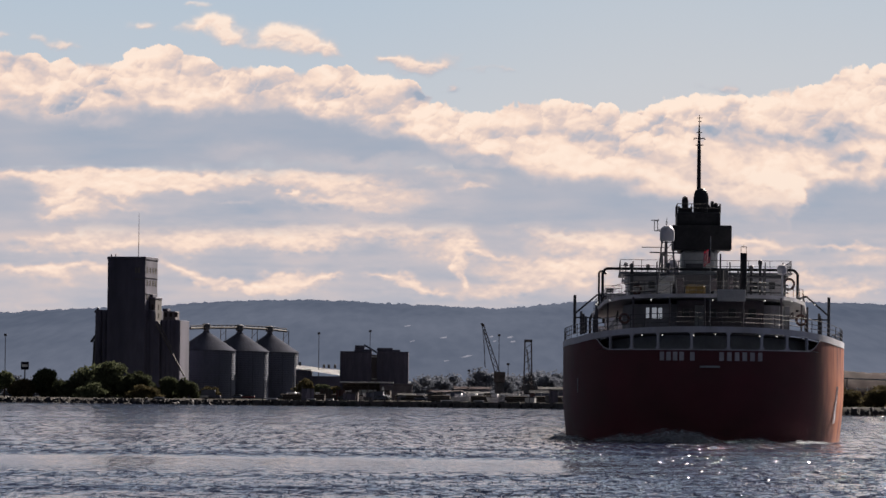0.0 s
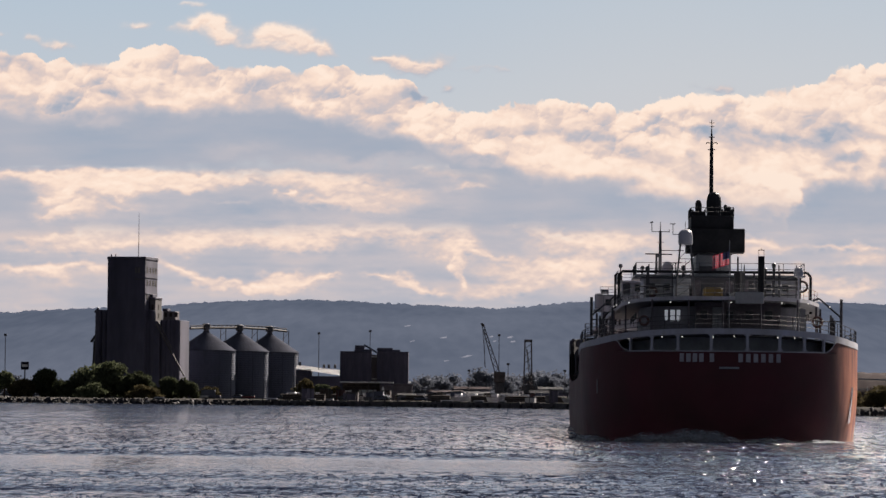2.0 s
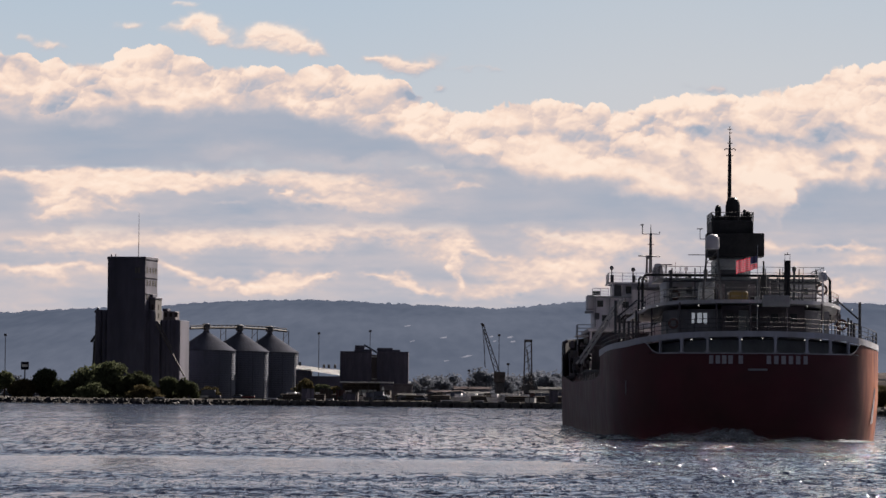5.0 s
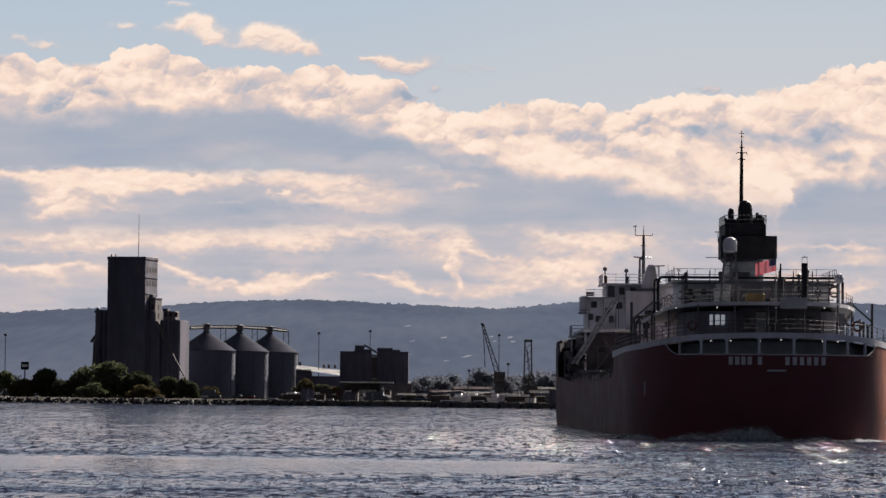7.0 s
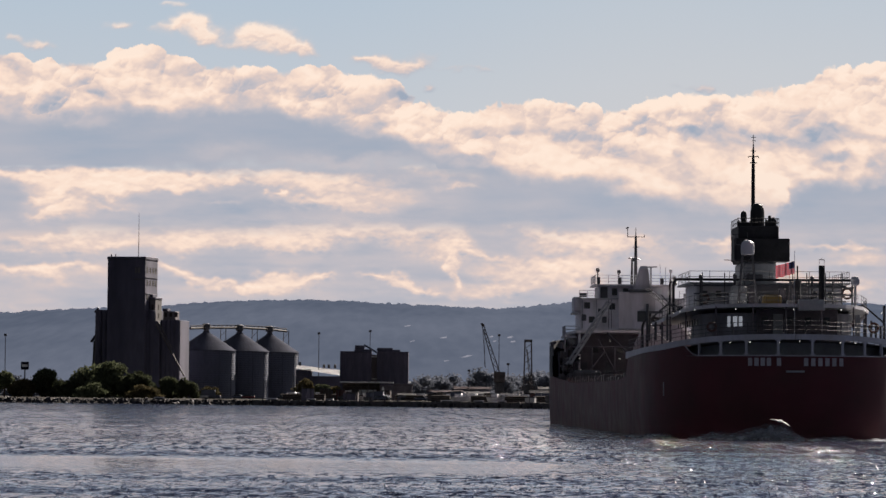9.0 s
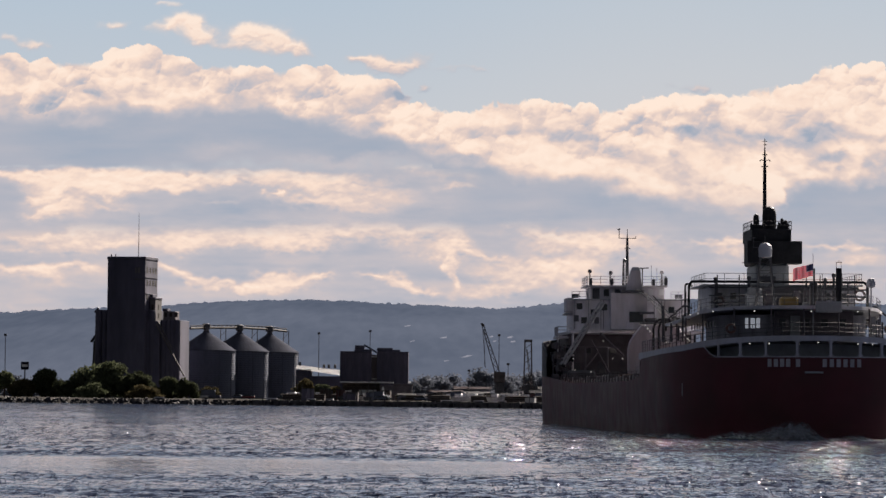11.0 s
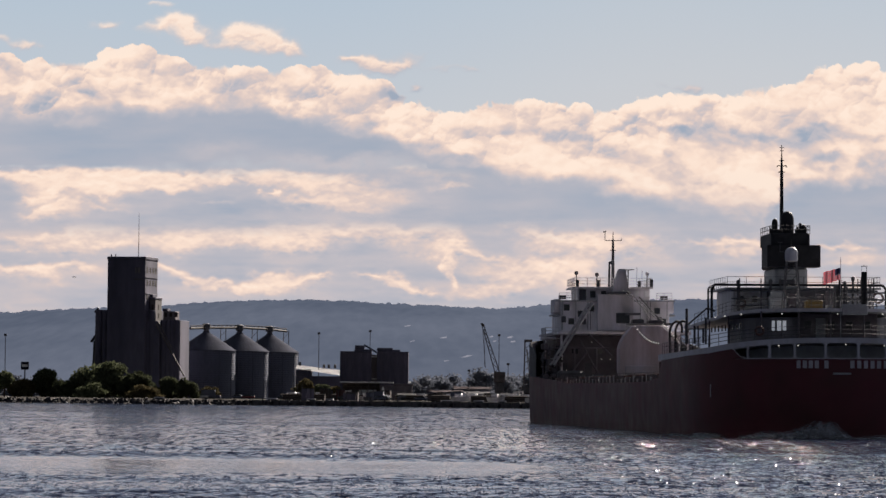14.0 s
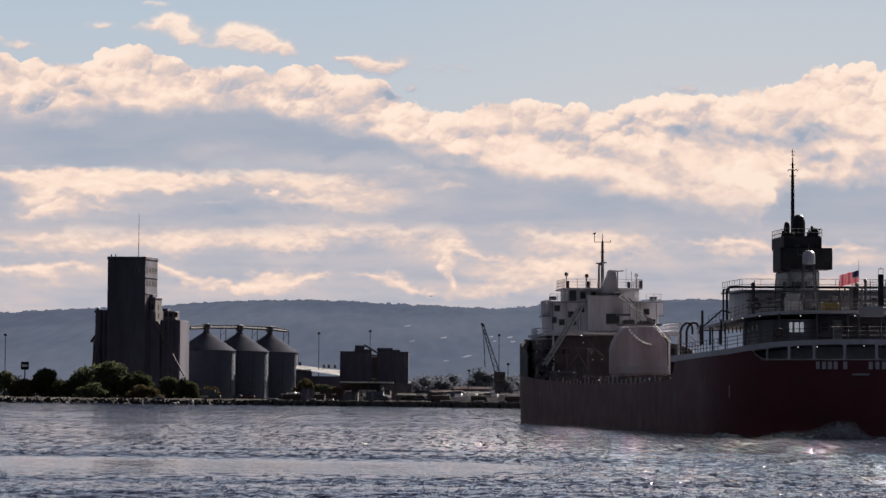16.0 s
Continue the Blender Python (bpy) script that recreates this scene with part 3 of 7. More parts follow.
def puffs_field(a, e):
    rows = ((352, 42, 18, 12, .7), (370, 34, 16, 12, .9), (390, 48, 22, 15, 1.0), (414, 64, 22, 11, .8), (342, 52, 18, 8, .5), (474, 60, 22, 12, .7), (502, 56, 24, 14, .95),
            (534, 68, 28, 16, 1.0), (566, 84, 30, 12, .9), (596, 94, 22, 7, .6), (490, 82, 40, 10, .6), (438, 82, 20, 6, .3), (318, 46, 12, 12, .35), (250, 42, 26, 8, .7), (105, 80, 34, 9, .7, .15), (60, 64, 14, 8, .4),
            (735, 104, 22, 10, .8), (722, 113, 46, 10, .75), (770, 116, 34, 8, .6), (690, 106, 22, 6, .5), (812, 101, 22, 7, .3), (860, 122, 40, 5, .3), (898, 124, 18, 5, .3), (805, 156, 11, 7, .6), (785, 163, 26, 4, .3),
            (1293, 154, 13, 7, .55), (1262, 150, 40, 6, .25), (350, 2, 30, 4, .5), (0, 62, 26, 9, .4))
    d, face = shreds(a, e, rows, 50, 26, 18, 1.25, 0.8)
    cover = smooth(0.10, 0.95, d)
    light = 0.50 + 0.34 * smooth(0.2, 0.9, d) + 0.20 * face - 0.004 * (e - 70) + 0.10 * (fbm(a / 30, e / 18, 77, 4) - 0.5)
    return {"cover": cover * 0.95, "light": light}


BANK_TOP = ((-200, 92), (0, 84), (60, 97), (100, 108), (150, 107), (205, 112), (228, 93), (282, 83), (312, 88), (350, 103), (400, 119), (450, 117), (505, 117),
            (535, 128), (580, 122), (622, 119), (650, 132), (692, 137), (732, 145), (770, 180), (830, 199), (870, 200), (900, 188), (960, 182), (1040, 177),
            (1090, 191), (1140, 194), (1180, 175), (1250, 168), (1330, 174), (1380, 165), (1450, 151), (1500, 121), (1540, 111), (1620, 116), (1800, 90))
BANK_BASE = ((-200, 205), (0, 195), (60, 212), (125, 214), (190, 192), (260, 190), (345, 200), (420, 181), (505, 181), (560, 203), (650, 220), (720, 236), (760, 262),
             (850, 282), (950, 306), (1060, 318), (1180, 338), (1290, 364), (1400, 392), (1425, 340), (1480, 318), (1600, 325), (1800, 330))


def billows(a, e, spots, seed, squash=0.75, lift=1.0):
    """Heaped rounded lumps, as on a cumulus: returns how far each place faces the light, above and to the right.
    spots: centre and radius of each lump, in drawing order."""
    step = a[0, 1] - a[0, 0]
    wa = a + (fbm(a / 24, e / 24, seed, 4) - 0.5) * 14
    we = e + (fbm(a / 24, e / 24, seed + 5, 4) - 0.5) * 14
    height = np.zeros_like(a)
    for x, y, r in spots:
        m = int(r / step) + 8
        j, i = int((x - a[0, 0]) / step), int((y - e[0, 0]) / step)
        sl = (slice(max(0, i - m), max(0, i + m)), slice(max(0, j - m), max(0, j + m)))
        d2 = ((wa[sl] - x) / r) ** 2 + ((we[sl] - y) / (r * squash)) ** 2
        h = r * np.sqrt(np.clip(1 - d2, 0, None)) * lift
        height[sl] = np.maximum(height[sl], h + np.where(d2 < 1, 0.25 * height[sl], 0))
    gy, gx = np.gradient(height, step)
    slope = np.sqrt(1 + gx ** 2 + gy ** 2)
    return (-gx * -0.45 + gy * 0.75 + 0.0) / slope, height


def heap(rng, n, x0, x1, top, depth, r0, r1):
    """Lumps under a line, large ones first."""
    rows = []
    for k in range(n):
        x = rng.uniform(x0, x1)
        r = r0 + (r1 - r0) * (1 - k / n) * rng.uniform(0.5, 1.0)
        rows.append((x, float(curve(top, x)) + r * 0.55 + rng.random() ** 1.6 * depth, r))
    return rows


def soft_shade(a, e, seed, w, h):
    """Broad lit and shaded swellings: light from above and to the right."""
    x, y = warp(a, e, seed + 60, 1.2)
    f = lambda p, q: fbm(p / w, q / h, seed, 4, 0.45)
    return f(x, y) - f(x + w * 0.16, y - h * 0.3)


def bank_field(a, e):
    x, y = warp(a, e, 3, 1.0)
    x2, y2 = warp(a, e, 23, 0.3)
    edge = (0.58 - fbm(a / 34, e / 34, 35, 4, 0.55, billow=True)) * 30
    top = curve(BANK_TOP, x2) + 1 + edge * (0.65 + 0.5 * smooth(520, 700, a))
    base = curve(BANK_BASE, x)
    crisp = 5 + 9 * fbm(a / 90, e / 90, 39, 2)
    loose = smooth(200, 560, a)
    under = e + (y - e) * loose + (fbm(a / 30, e / 20, 53, 3) - 0.5) * 9
    foot = np.clip((under - (291 - 9 * loose)) / (8 + 40 * loose), 0, 1)
    foot = foot * foot * (3 - 2 * foot)
    cover = smooth(-1, crisp, e - top) * (1 - foot * (1 - smooth(820, 900, a) * 0.95))
    cover *= 1 - smooth(330, 430, y) * smooth(820, 900, a) * 0.9
    cover = cover * (1 - 0.95 * smooth(402, 416, e + (fbm(a / 60, e / 20, 57, 3) - 0.5) * 12))
    in_lit = 1 - smooth(-24, 20, y - base)
    rim = np.exp(-np.clip(e - top, 0, None) / 9.0)
    rng = random.Random(8)
    spots = heap(rng, 170, -60, 1740, BANK_TOP, 75, 12, 44) + heap(rng, 44, 200, 360, BANK_TOP, 34, 7, 22) + heap(rng, 80, 540, 800, BANK_TOP, 66, 7, 24) + heap(rng, 50, 1130, 1360, BANK_TOP, 40, 7, 20) + heap(rng, 40, 1470, 1700, BANK_TOP, 60, 7, 22)
    facing, mound = billows(a, e, spots, 61)
    lumpy = 0.55 + 0.45 * smooth(0.4, 0.6, fbm(a / 110, e / 70, 63, 2))
    rounds = in_lit * np.clip(facing, -0.6, 0.6) * lumpy
    cover = np.maximum(cover, smooth(1.0, 5.0, mound) * (e < 300) * 0.97)
    light = 0.08 + 0.36 * rounds + in_lit * (0.70 + 0.12 * rim + 1.35 * soft_shade(a, e, 41, 120, 58) + 0.45 * soft_shade(a, e, 44, 44, 22) + 0.16 * (fbm(a / 22, e / 14, 46, 4) - 0.5))
    light -= in_lit * 0.09 * (1 - smooth(300, 620, a))
    light -= in_lit * np.clip(blobs(x, y, ((310, 110, 42, 12, .38), (155, 168, 56, 18, .36), (85, 195, 60, 16, .25), (625, 168, 44, 16, .25), (690, 195, 40, 20, .3), (740, 168, 30, 16, .3),
                                     (1190, 203, 70, 13, .36), (1275, 226, 52, 22, .34), (860, 272, 80, 13, .5), (1420, 205, 55, 20, .42), (1500, 235, 60, 20, .42), (1045, 247, 34, 10, .25), (40, 118, 60, 10, .25), (960, 240, 80, 10, .15), (1330, 255, 40, 30, .2))), 0, 1)
    light += (1 - in_lit) * ((fbm(a / 150, e / 34, 47, 4) - 0.45) * 0.22 + blobs(x, y, ((430, 268, 60, 16, .16), (200, 215, 40, 10, .2), (1330, 290, 50, 20, .2), (900, 268, 40, 8, .3), (650, 290, 120, 10, .2), (1480, 300, 90, 14, .4))))
    return {"cover": cover, "light": light}


def middle_field(a, e):
    rows = ((94, 350, 34, 9, .9, -.3), (116, 368, 20, 18, .8), (88, 384, 34, 10, .5), (120, 312, 170, 15, .95), (215, 330, 70, 16, .75), (150, 338, 80, 14, .55), (330, 318, 90, 9, .5), (330, 334, 50, 6, .6), (440, 319, 90, 9, .8), (545, 312, 70, 11, .7), (540, 330, 60, 9, .6), (600, 330, 60, 22, .5),
            (512, 347, 9, 5, .9), (560, 360, 60, 9, .45), (670, 325, 80, 26, .4), (640, 365, 70, 10, .35), (770, 294, 60, 6, .7), (870, 312, 80, 14, .5), (960, 306, 110, 20, .8), (1060, 316, 90, 16, .6), (840, 335, 30, 5, .5),
            (700, 350, 90, 18, .25), (160, 376, 34, 18, .5), (230, 366, 50, 5, .35), (420, 356, 40, 4, .35), (1330, 372, 46, 20, .6, .4))
    d, face = shreds(a, e, rows, 103, 90, 20, 0.8, 1.0)
    streaks = fbm(a / 240, e / 26, 111, 4, 0.45) - 0.5
    brim = e + (fbm(a / 40, e / 30, 141, 3) - 0.5) * 12 + 5 * smooth(150, 500, a)
    cover = smooth(289, 297 + 18 * smooth(120, 420, a) * (1 - smooth(930, 1050, a)), brim) * (1 - smooth(0, 1, (e + 22 * streaks - 386) / 40))
    light = 0.20 + 0.60 * smooth(0.05, 1.0, d) + 0.30 * (fbm(*warp(a / 15, e / 8, 151, 0.05), 153, 4) - 0.5) * smooth(0.1, 0.6, d) + 0.15 * face * smooth(0.1, 0.6, d) + 0.34 * streaks + 0.30 * (fbm(a / 80, e / 22, 117, 5, 0.55) - 0.5)
    # the blue-grey gap before the streaks
    gap = np.clip(blobs(a, e, ((10, 350, 34, 28, .8), (40, 372, 22, 18, .5))), 0, 1)
    light = light * (1 - 0.85 * gap) + 0.14 * gap
    return {"cover": cover, "light": light}


def low_field(a, e):
    rows = ((170, 398, 40, 16, .8), (250, 402, 100, 16, .75), (330, 396, 80, 12, .7), (390, 408, 90, 18, .8, .12), (300, 430, 110, 16, .6), (190, 430, 60, 14, .45), (90, 420, 90, 12, .5), (60, 440, 90, 10, .4), (470, 418, 90, 20, .7, .15), (530, 405, 80, 16, .8, .2),
            (540, 438, 50, 10, .6), (640, 412, 60, 12, .8), (690, 408, 50, 9, .8), (740, 414, 60, 13, .75), (800, 404, 30, 12, 1.1), (815, 425, 26, 20, .9, .3), (812, 468, 9, 30, 1.0), (820, 492, 8, 16, .8), (860, 452, 50, 6, .6, .1), (760, 448, 70, 12, .35),
            (905, 396, 30, 6, .9, .5), (945, 410, 36, 9, 1.0, .45), (990, 424, 46, 14, .9, .3), (1040, 436, 60, 24, .8), (960, 478, 100, 16, .6), (1030, 500, 100, 20, .6), (900, 512, 60, 14, .5), (1120, 440, 90, 24, .6),
            (40, 478, 60, 8, .7, .1), (120, 478, 80, 9, .7), (90, 494, 70, 10, .45), (330, 478, 44, 7, .8, .3), (372, 498, 54, 9, .9, .35), (420, 512, 40, 7, .6, .2), (500, 496, 36, 14, .8), (535, 510, 40, 12, .7), (575, 492, 26, 6, .8, -.3), (480, 520, 50, 10, .5),
            (680, 492, 40, 7, .8, .12), (740, 508, 40, 7, 1.0, .2), (10, 548, 50, 10, .4), (640, 522, 90, 7, .2), (860, 528, 50, 8, .35),
            (1335, 440, 70, 16, .8), (1300, 430, 60, 5, .6), (1500, 440, 80, 7, .7), (1520, 462, 70, 10, .55), (1430, 492, 90, 12, .7), (1520, 512, 80, 12, .65), (1400, 520, 60, 10, .5))
    d, face = shreds(a, e, rows, 203, 70, 22, 0.85, 0.9)
    streaks = fbm(a / 210, e / 22, 211, 4, 0.45) - 0.5
    cover = smooth(376, 402, e + 26 * streaks)
    light = 0.25 + 0.08 * smooth(480, 550, e) + 0.46 * smooth(0.05, 1.0, d) + 0.42 * (fbm(*warp(a / 15, e / 8, 251, 0.05), 253, 4) - 0.5) * smooth(0.1, 0.6, d) + 0.15 * face * smooth(0.1, 0.6, d) + 0.34 * streaks + 0.30 * (fbm(a / 80, e / 22, 217, 5, 0.55) - 0.5)
    return {"cover": cover, "light": light}


backdrop = sheet("sky_backdrop", 4900, -250, 1820, -260, 720, 20, lambda a, e: {"height": 1 - e / 560 - 0.22 * smooth(500, 1250, a)})
backdrop.data.materials.append(sky_material())
tagged(backdrop, "pale blue late afternoon sky", "sky", kind="structure")
CLOUDS = []
for name, label, d, box_, field, drift in (
        ("low_clouds", "low distant bands of grey and cream cloud", 4860, (-60, 1700, 360, 640), low_field, -21.5),
        ("middle_clouds", "streaky grey cloud with sunlit cream bands", 4830, (-60, 1720, 260, 450), middle_field, -37),
        ("cloud_bank", "large cumulus bank with cream sunlit tops and grey base", 4800, (-60, 1740, 60, 440), bank_field, -53),
        ("small_clouds", "small cream cumulus puffs above the bank", 4770, (-60, 1760, -30, 190), puffs_field, -75)):
    ob = sheet(name, d, *box_, 1.6, field)
    ob.data.materials.append(CLOUD)
    tagged(ob, label, "cloud", kind="structure")
    CLOUDS.append((ob, drift * d / 7425))


# ---- water ----
def wave_height(X, Y, shortest, longest=2.4):
    rng = np.random.default_rng(5)
    z = np.zeros_like(X)
    for k in range(80):
        wl = 0.28 * (2.4 / 0.28) ** rng.random()
        th = radians(262) + rng.normal(0, 0.75)
        ph = rng.random() * 6.283
        if wl < shortest:
            continue
        kx, ky = math.cos(th) * 2 * math.pi / wl, math.sin(th) * 2 * math.pi / wl
        z += 0.0038 * wl ** 0.8 * np.sin(kx * X + ky * Y + ph)
    calm = 0.45 + 0.75 * smooth(0.35, 0.65, fbm(X / 50, Y / 12, 301, 4))
    wash = smooth(150, 182, Y) * (1 - smooth(208, 222, Y)) * smooth(16, 5, X)
    return z * calm * (1 - 0.85 * wash) * (0.75 + 0.25 * smooth(140, 190, Y)) * (1 - 0.6 * smooth(225, 300, Y))


def build_water():
    ob = new("water")
    verts, faces, base = [], [], 0
    for x0, x1, y0, y1, sx, sy, short in ((-18, 24, 112, 166, 0.11, 0.13, 0.3), (-28, 34, 166, 252, 0.13, 0.17, 0.45), (-50, 56, 252, 450, 0.3, 0.36, 1.0), (-80, 86, 450, 730, 0.7, 0.8, 1.9)):
        X, Y = np.meshgrid(np.arange(x0, x1 + sx, sx), np.arange(y0, y1 + sy, sy))
        Z = wave_height(X, Y, short)
        r, c = X.shape
        i = np.arange(r * c).reshape(r, c) + base
        verts.append(np.stack([X, Y, Z], -1).reshape(-1, 3))
        faces.append(np.stack([i[:-1, :-1], i[:-1, 1:], i[1:, 1:], i[1:, :-1]], -1).reshape(-1, 4))
        base += r * c
    X, Y = np.meshgrid(np.array([-4000, -1000, -300, 0, 300, 1000, 4000.0]), np.array([-3000, -400, 0, 112, 250, 430, 728, 900, 1300, 2000, 4900.0]))
    Z = np.where(Y >= 727, -0.02, -0.30)
    r, c = X.shape
    i = np.arange(r * c).reshape(r, c) + base
    verts.append(np.stack([X, Y, Z], -1).reshape(-1, 3))
    faces.append(np.stack([i[:-1, :-1], i[:-1, 1:], i[1:, 1:], i[1:, :-1]], -1).reshape(-1, 4))
    v, f = np.concatenate(verts), np.concatenate(faces)
    me = bpy.data.meshes.new("water")
    me.vertices.add(len(v))
    me.vertices.foreach_set("co", v.astype(np.float32).ravel())
    me.loops.add(f.size)
    me.loops.foreach_set("vertex_index", f.astype(np.int32).ravel())
    me.polygons.add(len(f))
    me.polygons.foreach_set("loop_start", (np.arange(len(f)) * 4).astype(np.int32))
    me.update(calc_edges=True)
    me.polygons.foreach_set("use_smooth", np.ones(len(f), bool))
    me.materials.append(WATER)
    bpy.data.objects.remove(ob)
    return tagged(new("water", me), "grey-blue harbour water with small wind waves", "water", kind="structure")


water = build_water()


# ---- hill and far shore ----
RIDGE = ((-300, 562), (0, 555), (100, 549), (200, 545), (300, 541), (400, 534), (530, 531), (600, 533), (700, 539), (800, 544), (880, 547), (930, 544), (1000, 537), (1060, 533),
         (1250, 530), (1480, 537), (1600, 541), (1900, 548))


def build_hill():
    a, k = np.meshgrid(np.arange(-300, 1900, 2.0), np.linspace(0, 1, 60))
    crest = curve(RIDGE, a)
    d = 2900 + 1500 * k
    foot = 690 + 0 * a
    e = foot + (crest - foot) * np.sin(k * math.pi / 2) ** 0.8
    X, _, Z = on_sheet(a, e, d)
    rough = (fbm(X / 5, d / 30, 407, 3) - 0.5) * 5.5 * smooth(0.9, 1.0, k)
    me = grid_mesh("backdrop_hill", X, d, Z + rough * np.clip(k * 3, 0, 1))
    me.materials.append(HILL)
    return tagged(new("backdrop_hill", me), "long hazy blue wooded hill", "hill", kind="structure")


build_hill()


def hill_clearing(a, e, w, h):
    """A pale clearing on the hillside, lying on its slope."""
    bm = B()
    n = 16
    d = 3150
    rng = random.Random(int(a * 10 + e))
    ring = []
    for k in range(n):
        t = k * 6.2832 / n
        r = rng.uniform(0.45, 1.0)
        x, y, z = on_sheet(a + w * r * math.cos(t), e + h * r * math.sin(t) - 0.12 * w * math.cos(t), d)
        ring.append(bm.verts.new((x, y, z)))
    bmesh.ops.solidify(bm, geom=[bm.faces.new(ring)], thickness=1.0)
    ob = part("backdrop_clearing", bm, CLEARING)
    tagged(ob, "pale clearing on the far hillside", "clearing", kind="structure")


# clearings glow on black: daylight and haze are put into the colour
CLEARING = bpy.data.materials.new("clearing_haze_glow")
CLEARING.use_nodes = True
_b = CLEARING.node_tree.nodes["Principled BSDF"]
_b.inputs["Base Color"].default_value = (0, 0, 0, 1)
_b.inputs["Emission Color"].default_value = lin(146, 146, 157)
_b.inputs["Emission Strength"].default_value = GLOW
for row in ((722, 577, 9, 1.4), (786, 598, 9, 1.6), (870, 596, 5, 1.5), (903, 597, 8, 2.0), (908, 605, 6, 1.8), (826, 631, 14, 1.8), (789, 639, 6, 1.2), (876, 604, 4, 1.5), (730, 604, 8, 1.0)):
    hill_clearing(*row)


# ---- the ship: x to starboard, y forward from the stern, z up from the waterline ----
def half_beam(u):
    if u < 22:
        return 10.97 * max(0.0, 1 - (1 - u / 22) ** 2.4) ** (1 / 2.4)
    if u > 196:
        return 10.97 * max(0.0, 1 - ((u - 196) / 38) ** 2.2) ** 0.62
    return 10.97


def outline():
    """Starboard edge of the deck from stern to stem."""
    us = [22 * (k / 28) ** 2.2 for k in range(29)] + [22 + 4 * k for k in range(1, 44)] + [200 + 34 * (1 - (1 - k / 16) ** 2) for k in range(17)]
    return [(half_beam(u), u) for u in us]


EDGE = outline()


def bulwark_foot(u):
    return np.interp(u, [0, 3, 6, 10, 15, 20, 40.5], [8.12, 7.92, 7.63, 7.32, 7.2, 7.12, 6.88])


def bulwark_top(u):
    return np.interp(u, [0, 3, 6, 10, 15, 20, 40.5], [8.55, 8.35, 8.12, 7.82, 7.66, 7.57, 7.45])


GALLERY = 8.4      # half width of the row of openings in the stern


def hull_top(v, u):
    if u < 40.5:
        return 6.80 if v < GALLERY else float(bulwark_foot(u))
    return float(np.interp(u, [40.6, 52, 80, 140, 166, 190, 234], [5.3, 5.0, 4.95, 5.0, 5.5, 5.9, 6.6]))


def build_hull(ship):
    bm = B()
    rows = []
    edge = []
    for v, u in EDGE:
        if edge and edge[-1][1] < 40.5 < u:
            edge += [(10.97, 40.5), (10.97, 40.6)]
        edge.append((v, u))
    levels = (-2.5, -0.6, 0.0, 0.6, 1.8, 3.4, 5.0)
    for side in (-1, 1):
        grid = []
        for v, u in edge:
            top = hull_top(v, u)
            col = []
            for z in [min(q, top - 0.3) for q in levels] + [top]:
                cut = max(0.0, (3.0 - z) / 5.5)          # the counter draws in towards the water
                tuck = 1 - 0.05 * cut if u < 60 else 1 - 0.02 * cut
                col.append(bm.verts.new((side * v * tuck, u + 1.1 * cut * max(0, 1 - u / 22) - (0.8 * cut if u > 225 else 0), z)))
            grid.append(col)
        for p, q in zip(grid, grid[1:]):
            for k in range(len(p) - 1):
                f = (p[k], q[k], q[k + 1], p[k + 1])
                try:
                    bm.faces.new(f if side > 0 else f[::-1])
                except ValueError:
                    pass
    bmesh.ops.remove_doubles(bm, verts=bm.verts, dist=0.004)
    for f in bm.faces:
        f.smooth = True
    hull = part("hull", bm, RED, ship, "red painted steel hull with rust streaks")
    # black band at the bow
    bm = B()
    for side in (-1, 1):
        last = None
        for v, u in EDGE:
            if u < 188:
                continue
            z0, z1 = hull_top(v, u) - 0.02, np.interp(u, [188, 192, 206, 234], [7.6, 9.4, 10.4, 11.4])
            col = [bm.verts.new((side * (v + 0.02), u, z)) for z in (z0, z1)] + [bm.verts.new((side * max(0, v - 0.15), u - 0.05, z)) for z in (z1, z0)]
            if last:
                for k in range(3):
                    bm.faces.new((last[k], col[k], col[k + 1], last[k + 1]))
            last = col
    bmesh.ops.recalc_face_normals(bm, faces=bm.faces)
    part("bow_bulwark", bm, BLACK, ship, "black painted raised bow bulwark")
    # decks
    bm = B()
    for z, lo, hi in ((6.55, 0, 40.5), (4.85, 40.5, 236)):
        ring = [(v - 0.05, u) for v, u in edge if lo <= u <= hi and v > 0.1]
        pts = [bm.verts.new((v, u, z)) for v, u in ring] + [bm.verts.new((-v, u, z)) for v, u in ring[::-1]]
        bm.faces.new(pts)
    box(bm, -10.9, 10.9, 40.4, 40.55, 4.8, 6.8)
    part("deck", bm, DECK, ship, "red oxide steel deck")
    return hull


def stern_point(s, out=0.0):
    """A place along the stern's curve: s is the half width there, signed."""
    v = abs(s)
    u = 22 * (1 - max(0.0, 1 - (v / 10.97) ** 2.4) ** (1 / 2.4))
    return math.copysign(max(0, v + out * v / 11), s), u - out * (1 - v / 11)


